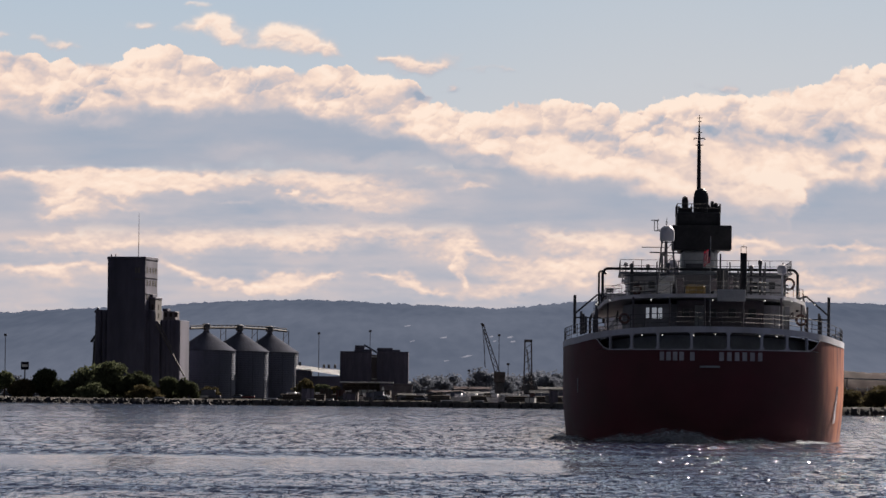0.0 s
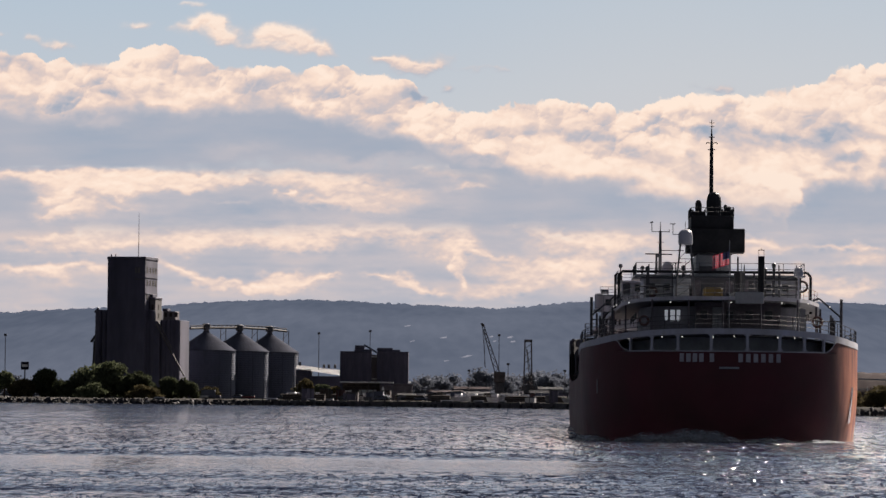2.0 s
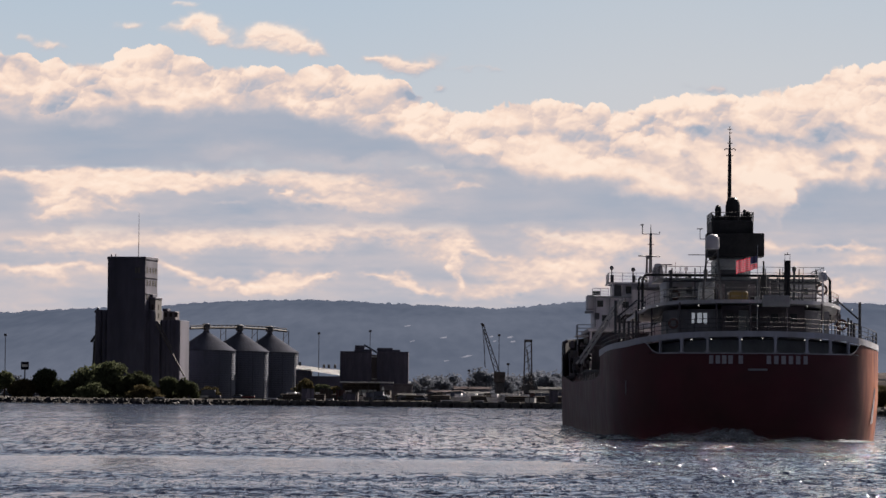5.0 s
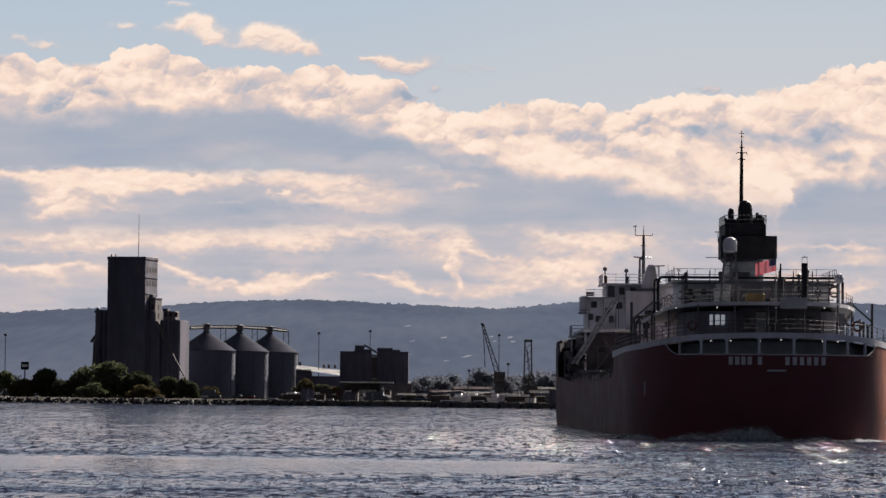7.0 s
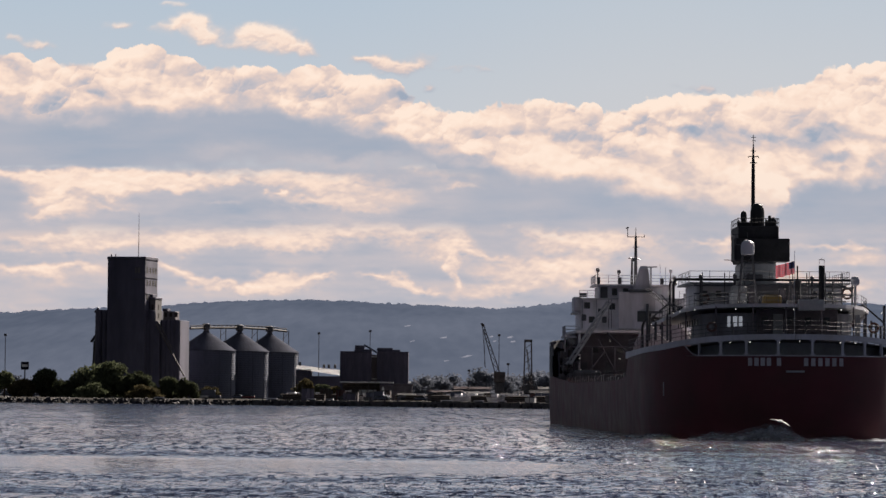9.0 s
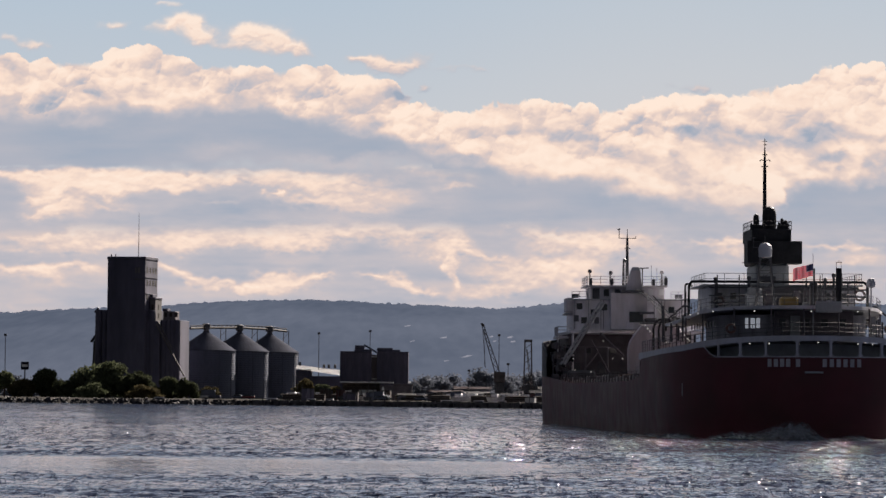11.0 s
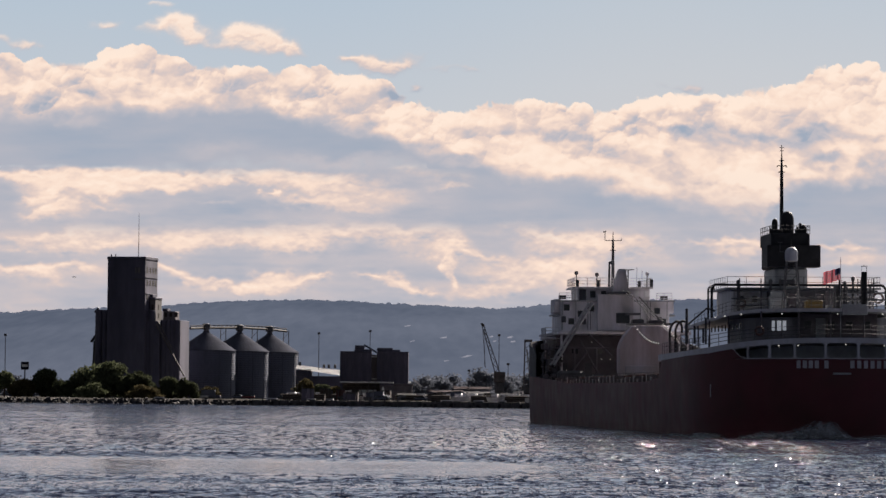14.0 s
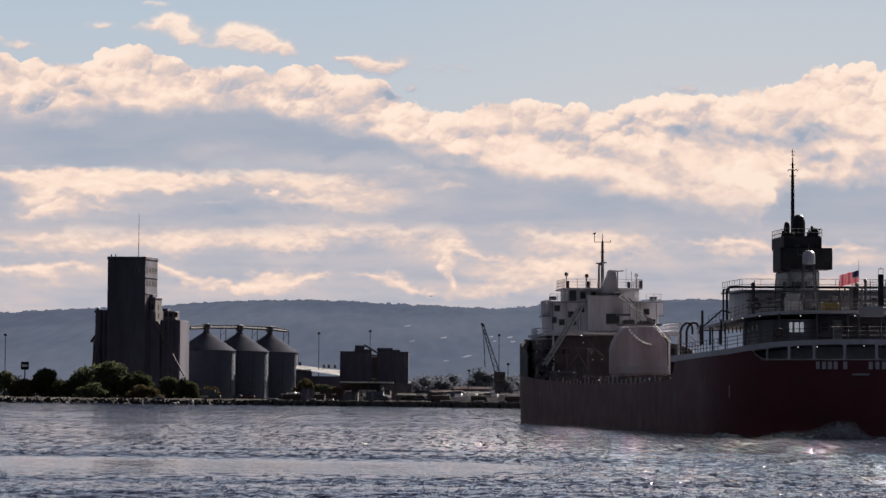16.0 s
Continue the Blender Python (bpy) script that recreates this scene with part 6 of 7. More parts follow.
def shore_rocks():
    rng = random.Random(21)
    bm = B()
    for k in range(1500):
        x = -190 + 300 * rng.random()
        y = float(np.interp(x, [-420, -140, -80, 0, 36, 60, 84, 110], [1388, 1388, 1376, 1330, 1278, 1190, 990, 870])) + rng.uniform(-4, 14)
        s = rng.uniform(0.25, 0.85)
        m = pose(x, y, rng.uniform(0.0, 1.2), rng.uniform(0, 90), rng.uniform(0, 90), rng.uniform(0, 90))
        box(bm, -s, s, -s * 0.7, s * 0.7, -s * 0.6, s * 0.6, 0, m)
    ob = part("shore_rock", bm, ROCK)
    return tagged(ob, "dark rough rocks along the water's edge", "rocks", kind="stuff")


shore_rocks()


def slab_tower(parent, name, x0, x1, y0, y1, z0, z1, mat, label=""):
    bm = B()
    box(bm, x0, x1, y0, y1, z0, z1, 0.15)
    return part(name, bm, mat, parent, label)


def build_elevator():
    t = thing("grain_elevator", "tall dark concrete grain elevator with stepped towers", "grain elevator", pose(-110.4, 1487, 0, 0, 0, -13))
    # head house and working house, local axes: x along the front
    slab_tower(t, "headhouse", -6.6, 7.3, -7, 8, 1, 51.3, CONCRETE_DARK, "tall dark concrete headhouse")
    slab_tower(t, "headhouse_cornice", -6.8, 7.5, -7.2, 8.2, 50.6, 51.7, CONCRETE_DARK)
    slab_tower(t, "storage_annex", -11.4, 9.4, -4, 14, 1, 32.9, CONCRETE_DARK, "concrete storage block")
    for k in range(9):
        bm = B()
        lathe(bm, -10.4 + k * 2.45, -4.2, [(1.3, 1), (1.3, 32.4), (1.2, 32.6)], 14)
        part("bin_wall", bm, CONCRETE_DARK, t)
    slab_tower(t, "stair_tower", 7.5, 9.6, -2, 6, 1, 37.4, CONCRETE, "paler concrete stair tower")
    slab_tower(t, "stair_tower_cap", 7.5, 8.6, -1.6, 3, 37.4, 38.6, CONCRETE_DARK)
    slab_tower(t, "stair_tower_cap", 7.4, 9.8, -2.2, 6.2, 36.8, 37.5, CONCRETE_DARK)
    for z in (24.4, 27.6, 31.0, 34.0):
        slab_tower(t, "window", 8.2, 9.0, -2.1, -1.95, z - 0.9, z + 0.9, TIMBER)
        slab_tower(t, "window", 9.55, 9.68, 1.4, 2.6, z - 0.9, z + 0.9, TIMBER)
    slab_tower(t, "front_block", 7.6, 12.2, -5.2, 0, 1, 29.0, CONCRETE_DARK, "dark concrete block below the stair tower")
    slab_tower(t, "annex", 12.2, 19.0, -3, 9, 1, 29.4, CONCRETE_DARK, "lower concrete annex")
    for k in range(4):
        bm = B()
        lathe(bm, 13.2 + k * 1.65, -3.2, [(1.15, 1), (1.15, 29.3), (1.05, 29.5)], 14)
        part("bin_wall", bm, CONCRETE_DARK, t)
    slab_tower(t, "roof_gallery", 11.6, 16.2, 1, 6, 29.4, 32.6, CONCRETE, "pale rooftop gallery")
    slab_tower(t, "roof_box", 11.4, 13.2, 1, 5, 32.6, 33.6, CONCRETE_DARK)
    for x, w in ((14.6, 1.0), (16.4, 1.0), (18.2, 1.2)):
        slab_tower(t, "gallery_window", x - 2.4, x - 2.4 + w, 0.9, 1.05, 30.6, 32.2, TIMBER)
    # windows down the headhouse
    for z in (47, 42.5, 37.5):
        for y in (-4.5, -1.0, 2.5, 5.5):
            slab_tower(t, "window", 7.25, 7.36, y - 0.7, y + 0.7, z - 1.0, z + 1.0, TIMBER)
    for z in (46.6, 41, 35):
        slab_tower(t, "ledge", 7.28, 7.5, -6.8, 7.8, z - 2.5, z - 2.1, CONCRETE_DARK)
    for x in (3.9, 5.0):
        slab_tower(t, "window", x - 0.4, x + 0.4, -7.08, -6.95, 45.8, 48.0, CONCRETE, "pale broken window")
    slab_tower(t, "ledge", 3.2, 6.9, -7.1, -6.98, 43.6, 43.9, CONCRETE)
    # marine leg on the outer side
    for x, z in ((-12.9, 22), (-12.3, 26)):
        bm = B()
        tube(bm, (x, -3, 1), (x + 0.6, -3, z), 0.6, 0.5, 8)
        part("loading_leg", bm, STEEL, t, "dark steel loading leg")
    rods(t, "loading_spout", (((-13.6, -3, 21.5), (-9.6, -3, 27), 0.5), ((-12.4, -3, 32), (-11, -3, 33.6), 0.4)), STEEL)
    slab_tower(t, "dock_house", -17.0, -11.0, -3, 6, 1, 7.5, CONCRETE_DARK, "low dock house")
    # loading spouts slanting down
    rods(t, "loading_spout", (((11.2, -6, 28.0), (22.6, -9, 9.8), 0.28), ((11.9, -6.4, 29.0), (17.5, -7.6, 19.6), 0.22)), RUST, "long slanting steel loading spout")
    bm = B()
    tube(bm, (2.6, 0, 51), (2.6, 0, 67.5), 0.14, 0.06, 6)
    part("antenna_mast", bm, STEEL, t, "thin roof antenna")
    for x in (-5.9, -4.3):
        bm = B()
        tube(bm, (x, -5, 51.3), (x, -5, 52.6), 0.2, seg=6)
        part("roof_vent", bm, STEEL, t)
    return t


build_elevator()


def build_bin():
    t = thing("grain_bin", "galvanised steel grain bin with a conical roof", "grain bin", pose(-85.4, 1520, 1.2), "row of grain bins")
    bm = B()
    prof = [(10.6, 0)]
    for k in range(22):
        z = k * 0.8
        prof += [(10.7, z + 0.1), (10.7, z + 0.55), (10.63, z + 0.7)]
    prof.append((10.7, 18.0))
    lathe(bm, 0, 0, prof, 48)
    part("bin_body", bm, BINSTEEL, t)
    bm = B()
    lathe(bm, 0, 0, [(11.0, 17.9), (10.9, 18.15), (1.3, 24.6), (1.3, 25.0)], 48)
    part("bin_roof", bm, BINROOF, t, "grey conical steel roof")
    bm = B()
    lathe(bm, 0, 0, [(1.0, 24.8), (1.0, 25.6), (1.5, 25.8), (1.5, 27.6), (0.8, 27.9)], 14)
    part("bin_head", bm, STEEL, t, "dark filling head")
    for k in range(0, 12):
        a = -math.pi + k * math.pi / 6
        bm = B()
        tube(bm, (math.cos(a) * 10.8, math.sin(a) * 10.8, 0), (math.cos(a) * 10.8, math.sin(a) * 10.8, 17.8), 0.09, seg=4)
        part("stiffener", bm, BINSTEEL, t)
    return t


grain_bin = build_bin()
copy_thing(grain_bin, pose(-74.3, 1540, 1.2))
copy_thing(grain_bin, pose(-64.1, 1560, 1.2))


def build_conveyor():
    t = thing("conveyor_bridge", "dark steel conveyor bridge over the grain bins", "conveyor", pose(0, 0, 0))
    bm = B()
    path = [(-90.5, 1508, 26.7), (-85.4, 1520, 27.2), (-74.3, 1540, 27.7), (-64.1, 1560, 27.5), (-58.2, 1572, 27.0)]
    for dz in (0, 1.2):
        polyrod(bm, [(x, y, z + dz) for x, y, z in path], 0.16, 5)
    for a, b in zip(path, path[1:]):
        for k in range(8):
            p, q = Vector(a).lerp(Vector(b), k / 8), Vector(a).lerp(Vector(b), (k + 1) / 8)
            tube(bm, p, q + Vector((0, 0, 1.2)), 0.1, seg=4)
            tube(bm, p, p + Vector((0, 0, 1.2)), 0.1, seg=4)
        tube(bm, (Vector(a) + Vector((0, 0, 0.35))), Vector(b) + Vector((0, 0, 0.35)), 0.42, seg=6)
    part("truss", bm, TIMBER, t)
    for x, y in ((-79.8, 1530), (-69.2, 1550), (-58.4, 1571.5)):
        bm = B()
        for dx in (-0.9, 0.9):
            tube(bm, (x + dx * 1.6, y, 1.2), (x + dx, y, 27.6), 0.14, seg=5)
        for k in range(8):
            tube(bm, (x - 1.3, y, 2 + k * 3.2), (x + 1.3, y, 4.6 + k * 3.2), 0.07, seg=4)
        part("trestle", bm, RUST, t)
    return t


build_conveyor()


def gable_shed(name, label, x, y, w, d, h, ridge, roof, wall, turn=0.0, doors=2, group=""):
    t = thing(name, label, "shed" if name != "house" else "house", pose(x, y, 1.0, 0, 0, turn), group)
    bm = B()
    box(bm, -w / 2, w / 2, -d / 2, d / 2, 0, h, 0.05)
    part("wall", bm, wall, t)
    bm = B()
    for s in (-1, 1):
        v = [bm.verts.new(p) for p in ((-w / 2 - 0.3, s * (d / 2 + 0.4), h), (w / 2 + 0.3, s * (d / 2 + 0.4), h), (w / 2 + 0.3, 0, h + ridge), (-w / 2 - 0.3, 0, h + ridge))]
        f = bm.faces.new(v if s < 0 else v[::-1])
        bmesh.ops.solidify(bm, geom=[f], thickness=0.2)
    for s in (-1, 1):
        bm.faces.new([bm.verts.new(p) for p in ((s * w / 2, -d / 2, h), (s * w / 2, d / 2, h), (s * w / 2, 0, h + ridge))])
    part("roof", bm, roof, t)
    for k in range(doors):
        xx = -w / 2 + w * (k + 0.5) / doors
        slab_tower(t, "door", xx - min(1.5, w / doors / 3), xx + min(1.5, w / doors / 3), -d / 2 - 0.08, -d / 2 + 0.02, 0, min(3, h * 0.75), DARK)
    return t


def build_long_shed():
    """Long low shed whose pale roof slopes towards the water."""
    t = thing("storage_shed", "long shed with a sunlit pale roof beside the bins", "shed", pose(-43.4, 1500, 1))
    slab_tower(t, "wall", -8.5, 8.2, -8, 10, 0, 9.3, CONCRETE_DARK)
    bm = B()
    v = [bm.verts.new(p) for p in ((-8.6, -8.4, 11.9), (8.4, -8.4, 9.4), (8.4, 10, 11.4), (-8.6, 10, 13.3))]
    bmesh.ops.solidify(bm, geom=[bm.faces.new(v)], thickness=0.4)
    part("roof", bm, ROOFWHITE, t, "pale sheet roof")
    slab_tower(t, "gable", -8.5, -3, -7.5, 9, 9.3, 11.6, CONCRETE_DARK)
    for x in (-8.0, 0.6, 2.4, 4.6):
        slab_tower(t, "roof_vent", x, x + 0.9, 8, 9, 12.2, 14.4 if x < -7 else 13.6, STEEL)


build_long_shed()


def build_silo_block():
    for x0, x1, n, label in ((-36.4, -25.2, 4, "dark concrete silo block with a stepped top"), (-23.4, -12.2, 4, "dark concrete silo block by the dock")):
        t = thing("silo_block", label, "silo", pose((x0 + x1) / 2 + 0.5, 1480, 0.2), "pair of silo blocks")
        w = x1 - x0
        r = w / n / 2
        for k in range(n):
            for j in range(3):
                bm = B()
                lathe(bm, -w / 2 + r + k * 2 * r, j * 2 * r, [(r, 0), (r, 18.3), (r * 0.95, 18.5)], 16)
                part("silo", bm, CONCRETE_DARK, t)
        slab_tower(t, "front_wall", -w / 2 + 0.1, w / 2 - 0.1, -r * 0.86, 4.5 * r, 0, 18.4, CONCRETE_DARK)
        slab_tower(t, "roof_slab", -w / 2, w / 2, -r, 5 * r, 18.4, 18.9, CONCRETE_DARK)
        if x0 < -30:
            slab_tower(t, "roof_house", -0.6, w / 2, 0, 4, 18.9, 19.6, CONCRETE_DARK)
            slab_tower(t, "roof_house", -0.4, 3.0, 0, 4, 19.6, 21.0, CONCRETE_DARK)
        else:
            slab_tower(t, "roof_house", -w / 2, 0, 0, 4, 18.9, 20.2, CONCRETE_DARK)
            slab_tower(t, "roof_house", 0, w / 2 - 3, 0, 4, 18.9, 19.6, CONCRETE_DARK)
    t = thing("elevator_leg", "narrow pale tower between the silo blocks", "tower", pose(-24.3, 1483, 1))
    slab_tower(t, "tower", -1.6, 1.6, -1.5, 1.5, 0, 17.0, CONCRETE)
    for z in (8.2, 16.0):
        slab_tower(t, "landing", -1.8, 2.0, -1.9, -1.4, z, z + 0.5, ROOFWHITE, "pale landing")
    bm = B()
    tube(bm, (-3.2, -2, 20.4), (3.0, -2, 16.8), 0.35, seg=6)
    part("chute", bm, BINSTEEL, t)


build_silo_block()


def build_canopy():
    t = thing("dock_canopy", "low open dock shed with a flat pale roof", "shed", pose(-23, 1440, 0.9))
    slab_tower(t, "roof", -11.8, 6.5, -4, 4, 6.9, 7.4, ROOFWHITE)
    slab_tower(t, "office_roof", 6.4, 13.5, -3.4, 4, 6.3, 6.8, RECESS)
    slab_tower(t, "back_wall", -10.8, 1.6, 3.4, 3.7, 0, 6.9, TIMBER)
    slab_tower(t, "office", 2.0, 13.0, -3, 4, 0, 6.4, RECESS)
    for k in range(7):
        slab_tower(t, "post", -10.9 + k * 2.1, -10.65 + k * 2.1, -3.8, -3.5, 0, 7, TIMBER)
    # pale panel stands in for daylight seen through the open shed
    slab_tower(t, "bright_panel", -8.6, 0.6, 2.9, 3.3, 2.6, 4.6, PANE, "pale panel added for the bright opening under the roof")
    slab_tower(t, "beam", -10.9, 1.8, -3.7, -3.4, 5.4, 5.7, TIMBER)
    slab_tower(t, "sign", 2.6, 3.3, -3.2, -3.0, 3.5, 5.6, PANE)
    rods(t, "slanting_chute", [((13.2, -2, 8.6), (16.2, -2, 5.8), 0.3)], ROOFWHITE, "pale slanting chute")


build_canopy()
gable_shed("storage_shed", "low red-roofed boat shed", 1.5, 1450, 11, 9, 4.0, 0.7, ROOFRED, WALL, 4, 3, "waterfront sheds")
gable_shed("storage_shed", "low white-roofed waterfront shed", -9.5, 1405, 10, 7, 2.8, 0.6, ROOFGREY, WALL, -3, 2, "waterfront sheds")
gable_shed("storage_shed", "grey workshop with a pale roof", 9.5, 1420, 13, 9, 3.4, 0.9, ROOFGREY, WALL, 6, 3, "waterfront sheds")
gable_shed("storage_shed", "wide low shed with a red roof edge", 12, 1640, 14, 10, 5.6, 0.9, ROOFRED, WALL, 0, 4, "waterfront sheds")
gable_shed("storage_shed", "small white shed by the dock", 23.5, 1400, 7, 6, 3.2, 0.5, ROOFGREY, WALL, -8, 1, "waterfront sheds")
gable_shed("storage_shed", "pale warehouse behind the cranes", 37, 1560, 15, 10, 5.6, 0.9, ROOFGREY, WALL, 5, 3, "waterfront sheds")
gable_shed("storage_shed", "dark timber shed near the water", 33, 1380, 8, 6, 3.0, 1.8, STEEL, TIMBER, 12, 2, "waterfront sheds")
gable_shed("storage_shed", "low shed beyond the dark shore", 175, 1700, 40, 12, 5, 1.6, ROOFGREY, WALL, -10, 5, "waterfront sheds")
gable_shed("storage_shed", "small shed among bushes", -150, 1500, 9, 7, 3.5, 1.6, ROOFGREY, WALL, 8, 2, "waterfront sheds")


def lattice_boom(bm, a, b, w, r):
    a, b = Vector(a), Vector(b)
    side = Vector((1, 0, 0)) * w
    for s in (-1, 1):
        tube(bm, a + side * s, b + side * s * 0.35, r, seg=5)
    n = 12
    for k in range(n):
        p, q = a.lerp(b, k / n), a.lerp(b, (k + 1) / n)
        s = 1 if k % 2 else -1
        f0, f1 = 1 - 0.65 * k / n, 1 - 0.65 * (k + 1) / n
        tube(bm, p + side * s * f0, q - side * s * f1, r * 0.7, seg=4)


def build_crane(x, y, kind, z):
    t = thing("dock_crane", "rusty dark lattice boom crane on the dock" if kind == "boom" else "dark steel hoist tower on the dock", "crane", pose(x, y, z), "dock cranes")
    bm = B()
    if kind == "boom":
        lattice_boom(bm, (5.4, 0, 9), (0, 0, 26), 0.85, 0.17)
        tube(bm, (0, 0, 25.8), (1.2, 0, 10.5), 0.1, seg=4)
        tube(bm, (-0.6, 0, 26.2), (0.7, 0, 25.4), 0.4, seg=6)
        part("boom", bm, RUST, t)
        bm = B()
        tube(bm, (0.9, 0, 25), (0.9, 0, 11), 0.07, seg=4)
        part("hoist_cable", bm, STEEL, t)
        slab_tower(t, "cab", 4.2, 8.2, -2, 3, 5.5, 9.2, RUST, "dark crane cab")
        slab_tower(t, "undercarriage", 4.6, 7.8, -1.5, 2.5, 0, 5.5, STEEL)
    else:
        for s in (-1, 1):
            tube(bm, (s * 1.5, 0, 0), (s * 1.1, 0, 20), 0.32, 0.26, 6)
        for k in range(7):
            tube(bm, (-1.4, 0, 2 + k * 2.5), (1.4, 0, 4.2 + k * 2.5), 0.1, seg=4)
        box(bm, -1.4, 1.4, -0.6, 0.6, 19.5, 20.4)
        lattice_boom(bm, (1.5, -2, 2), (-0.5, -1, 17), 0.4, 0.12)
        part("tower_frame", bm, RUST, t)
        slab_tower(t, "winch_house", -2.2, 3.4, -1.5, 2.5, 0, 4.5, STEEL)
    slab_tower(t, "crane_plinth", -3 if kind != "boom" else 3.5, 4 if kind != "boom" else 9, -3, 4, -2.6, 0.02, CONCRETE_DARK, "low concrete plinth")
    return t


build_crane(14.2, 1480, "boom", 3.2)
build_crane(30.0, 1460, "tower", 3.2)


def pole(x, y, h, r=0.16, head=True):
    t = thing("light_pole", "tall thin dark light pole", "pole", pose(x, y, 1), "light poles")
    bm = B()
    tube(bm, (0, 0, 0), (0, 0, h), r, r * 0.7, 6)
    part("pole", bm, STEEL, t)
    if head:
        bm = B()
        box(bm, -0.5, 0.5, -0.2, 0.2, h - 0.3, h + 0.5, 0.05)
        part("pole_head", bm, STEEL, t)


for x, y, h in ((-154, 1480, 22.5), (-44, 1500, 24.5), (-25.7, 1500, 25.5), (20.4, 1500, 24.5), (23.4, 1480, 14), (-163, 1500, 13), (44, 1500, 12), (10, 1540, 12)):
    pole(x, y, h)


def build_billboard():
    t = thing("billboard", "small blue and white roadside sign on a post", "sign", pose(-147, 1480, 1))
    bm = B()
    tube(bm, (0, 0, 0), (0, 0, 10.6), 0.25, seg=6)
    part("sign_post", bm, STEEL, t)
    slab_tower(t, "sign_panel", -1.4, 1.4, -0.2, 0.2, 10.4, 13.2, FLAGBLUE, "blue sign panel")
    slab_tower(t, "sign_bar", -1.0, 1.0, -0.28, -0.2, 11.4, 12.3, PANE, "plain white bar")


build_billboard()


# ---- boats and vehicles along the dock ----
def small_boat(x, y, length, turn, cabin=True):
    t = thing("moored_boat", "small white moored motor boat" if cabin else "small dark open workboat", "boat", pose(x, y, 0.0, 0, 0, turn), "moored boats")
    bm = B()
    rings = []
    for k in range(9):
        s = k / 8
        w = length * 0.16 * (1 - max(0, (s - 0.45) / 0.55) ** 2)
        rings.append([bm.verts.new((length * (s - 0.5), sx * w * f, z + 0.25 * s)) for sx, f, z in ((-1, 1.0, 1.1), (-1, 0.75, 0.0), (1, 0.75, 0.0), (1, 1.0, 1.1))])
    for p, q in zip(rings, rings[1:]):
        for k in range(4):
            bm.faces.new((p[k], q[k], q[(k + 1) % 4], p[(k + 1) % 4]))
    bm.faces.new(rings[0])
    bmesh.ops.recalc_face_normals(bm, faces=bm.faces)
    part("hull", bm, WHITE if cabin else STEEL, t)
    if cabin:
        slab_tower(t, "cabin", -length * 0.2, length * 0.15, -length * 0.1, length * 0.1, 1.1, 2.3, WHITE)
        slab_tower(t, "cabin_window", -length * 0.18, length * 0.13, -length * 0.11, -length * 0.099, 1.6, 2.1, DARK)
    return t


rng = random.Random(33)
for x, off, ln, tn, cb in ((-93, -4, 9, 5, True), (-85, -3, 8, -8, False), (-63, -4, 9, 4, False), (-55, -3, 10, 10, True), (-42, -4, 8, 3, True), (-36, -3, 7, -6, True), (-8, -4, 9, 0, False), (2, -3, 11, 4, True), (12, -4, 9, -4, True), (19, -3, 8, 8, True), (27, -4, 10, 2, False)):
    y = float(np.interp(x, [-140, -80, 0, 36], [1400, 1392, 1345, 1295])) + off - 4
    small_boat(x, y, ln, tn, cb)


def vehicle(x, y, tall):
    t = thing("parked_truck" if tall else "parked_car", "small pale parked truck on the dock" if tall else "parked car on the dock", "truck" if tall else "car", pose(x, y, 1.9, 0, 0, rng.uniform(-15, 15)), "parked vehicles")
    mat = rng.choice((WHITE, GREY, BINSTEEL, RED, DARK))
    L = 6.5 if tall else 4.4
    bm = B()
    box(bm, -L / 2, L / 2, -0.9, 0.9, 0.35, 1.0 if not tall else 1.2, 0.12)
    part("body", bm, mat, t)
    bm = B()
    if tall:
        box(bm, -L / 2, L / 2 - 1.8, -1.05, 1.05, 1.1, 3.0, 0.08)
    else:
        v = [(-1.5, -0.8, 1.0), (1.3, -0.8, 1.0), (0.7, -0.65, 1.5), (-1.1, -0.65, 1.5)]
        f = [bm.verts.new(p) for p in v] + [bm.verts.new((p[0], -p[1], p[2])) for p in v]
        for q in ((0, 1, 2, 3), (7, 6, 5, 4), (3, 2, 6, 7), (1, 5, 6, 2), (0, 3, 7, 4), (0, 4, 5, 1)):
            bm.faces.new([f[i] for i in q])
    part("cargo_box" if tall else "cabin", bm, mat if tall else DARK, t)
    for sx in (-0.3, 0.3):
        rods(t, "wheel", [((sx * L, sy, 0.35), (sx * L, sy + 0.2, 0.35), 0.35) for sy in (-0.85, 0.7)], STEEL, "", 10)


for k in range(22):
    x = -90 + 125 * rng.random()
    y = float(np.interp(x, [-140, -80, 0, 36], [1400, 1392, 1345, 1295])) + 16 + 25 * rng.random()
    vehicle(x, y, rng.random() < 0.35)


# ---- trees and bushes ----
def leaf_cloud(bm, cx, cy, cz, rx, rz, n, size, rg):
    for k in range(n):
        u = rg.uniform(-1, 1)
        a = rg.uniform(0, 6.2832)
        r = rg.random() ** 0.35
        s = math.sqrt(1 - u * u)
        p = Vector((cx + rx * r * s * math.cos(a), cy + rx * 0.8 * r * s * math.sin(a), cz + rz * r * u))
        q = Euler((rg.uniform(0, 6), rg.uniform(0, 6), rg.uniform(0, 6))).to_matrix()
        w = size * rg.uniform(0.6, 1.4)
        bm.faces.new([bm.verts.new(p + q @ Vector(c)) for c in ((-w, 0, 0), (0, -w * 0.6, w * 0.15), (w, 0, 0), (0, w * 0.6, -w * 0.15))])


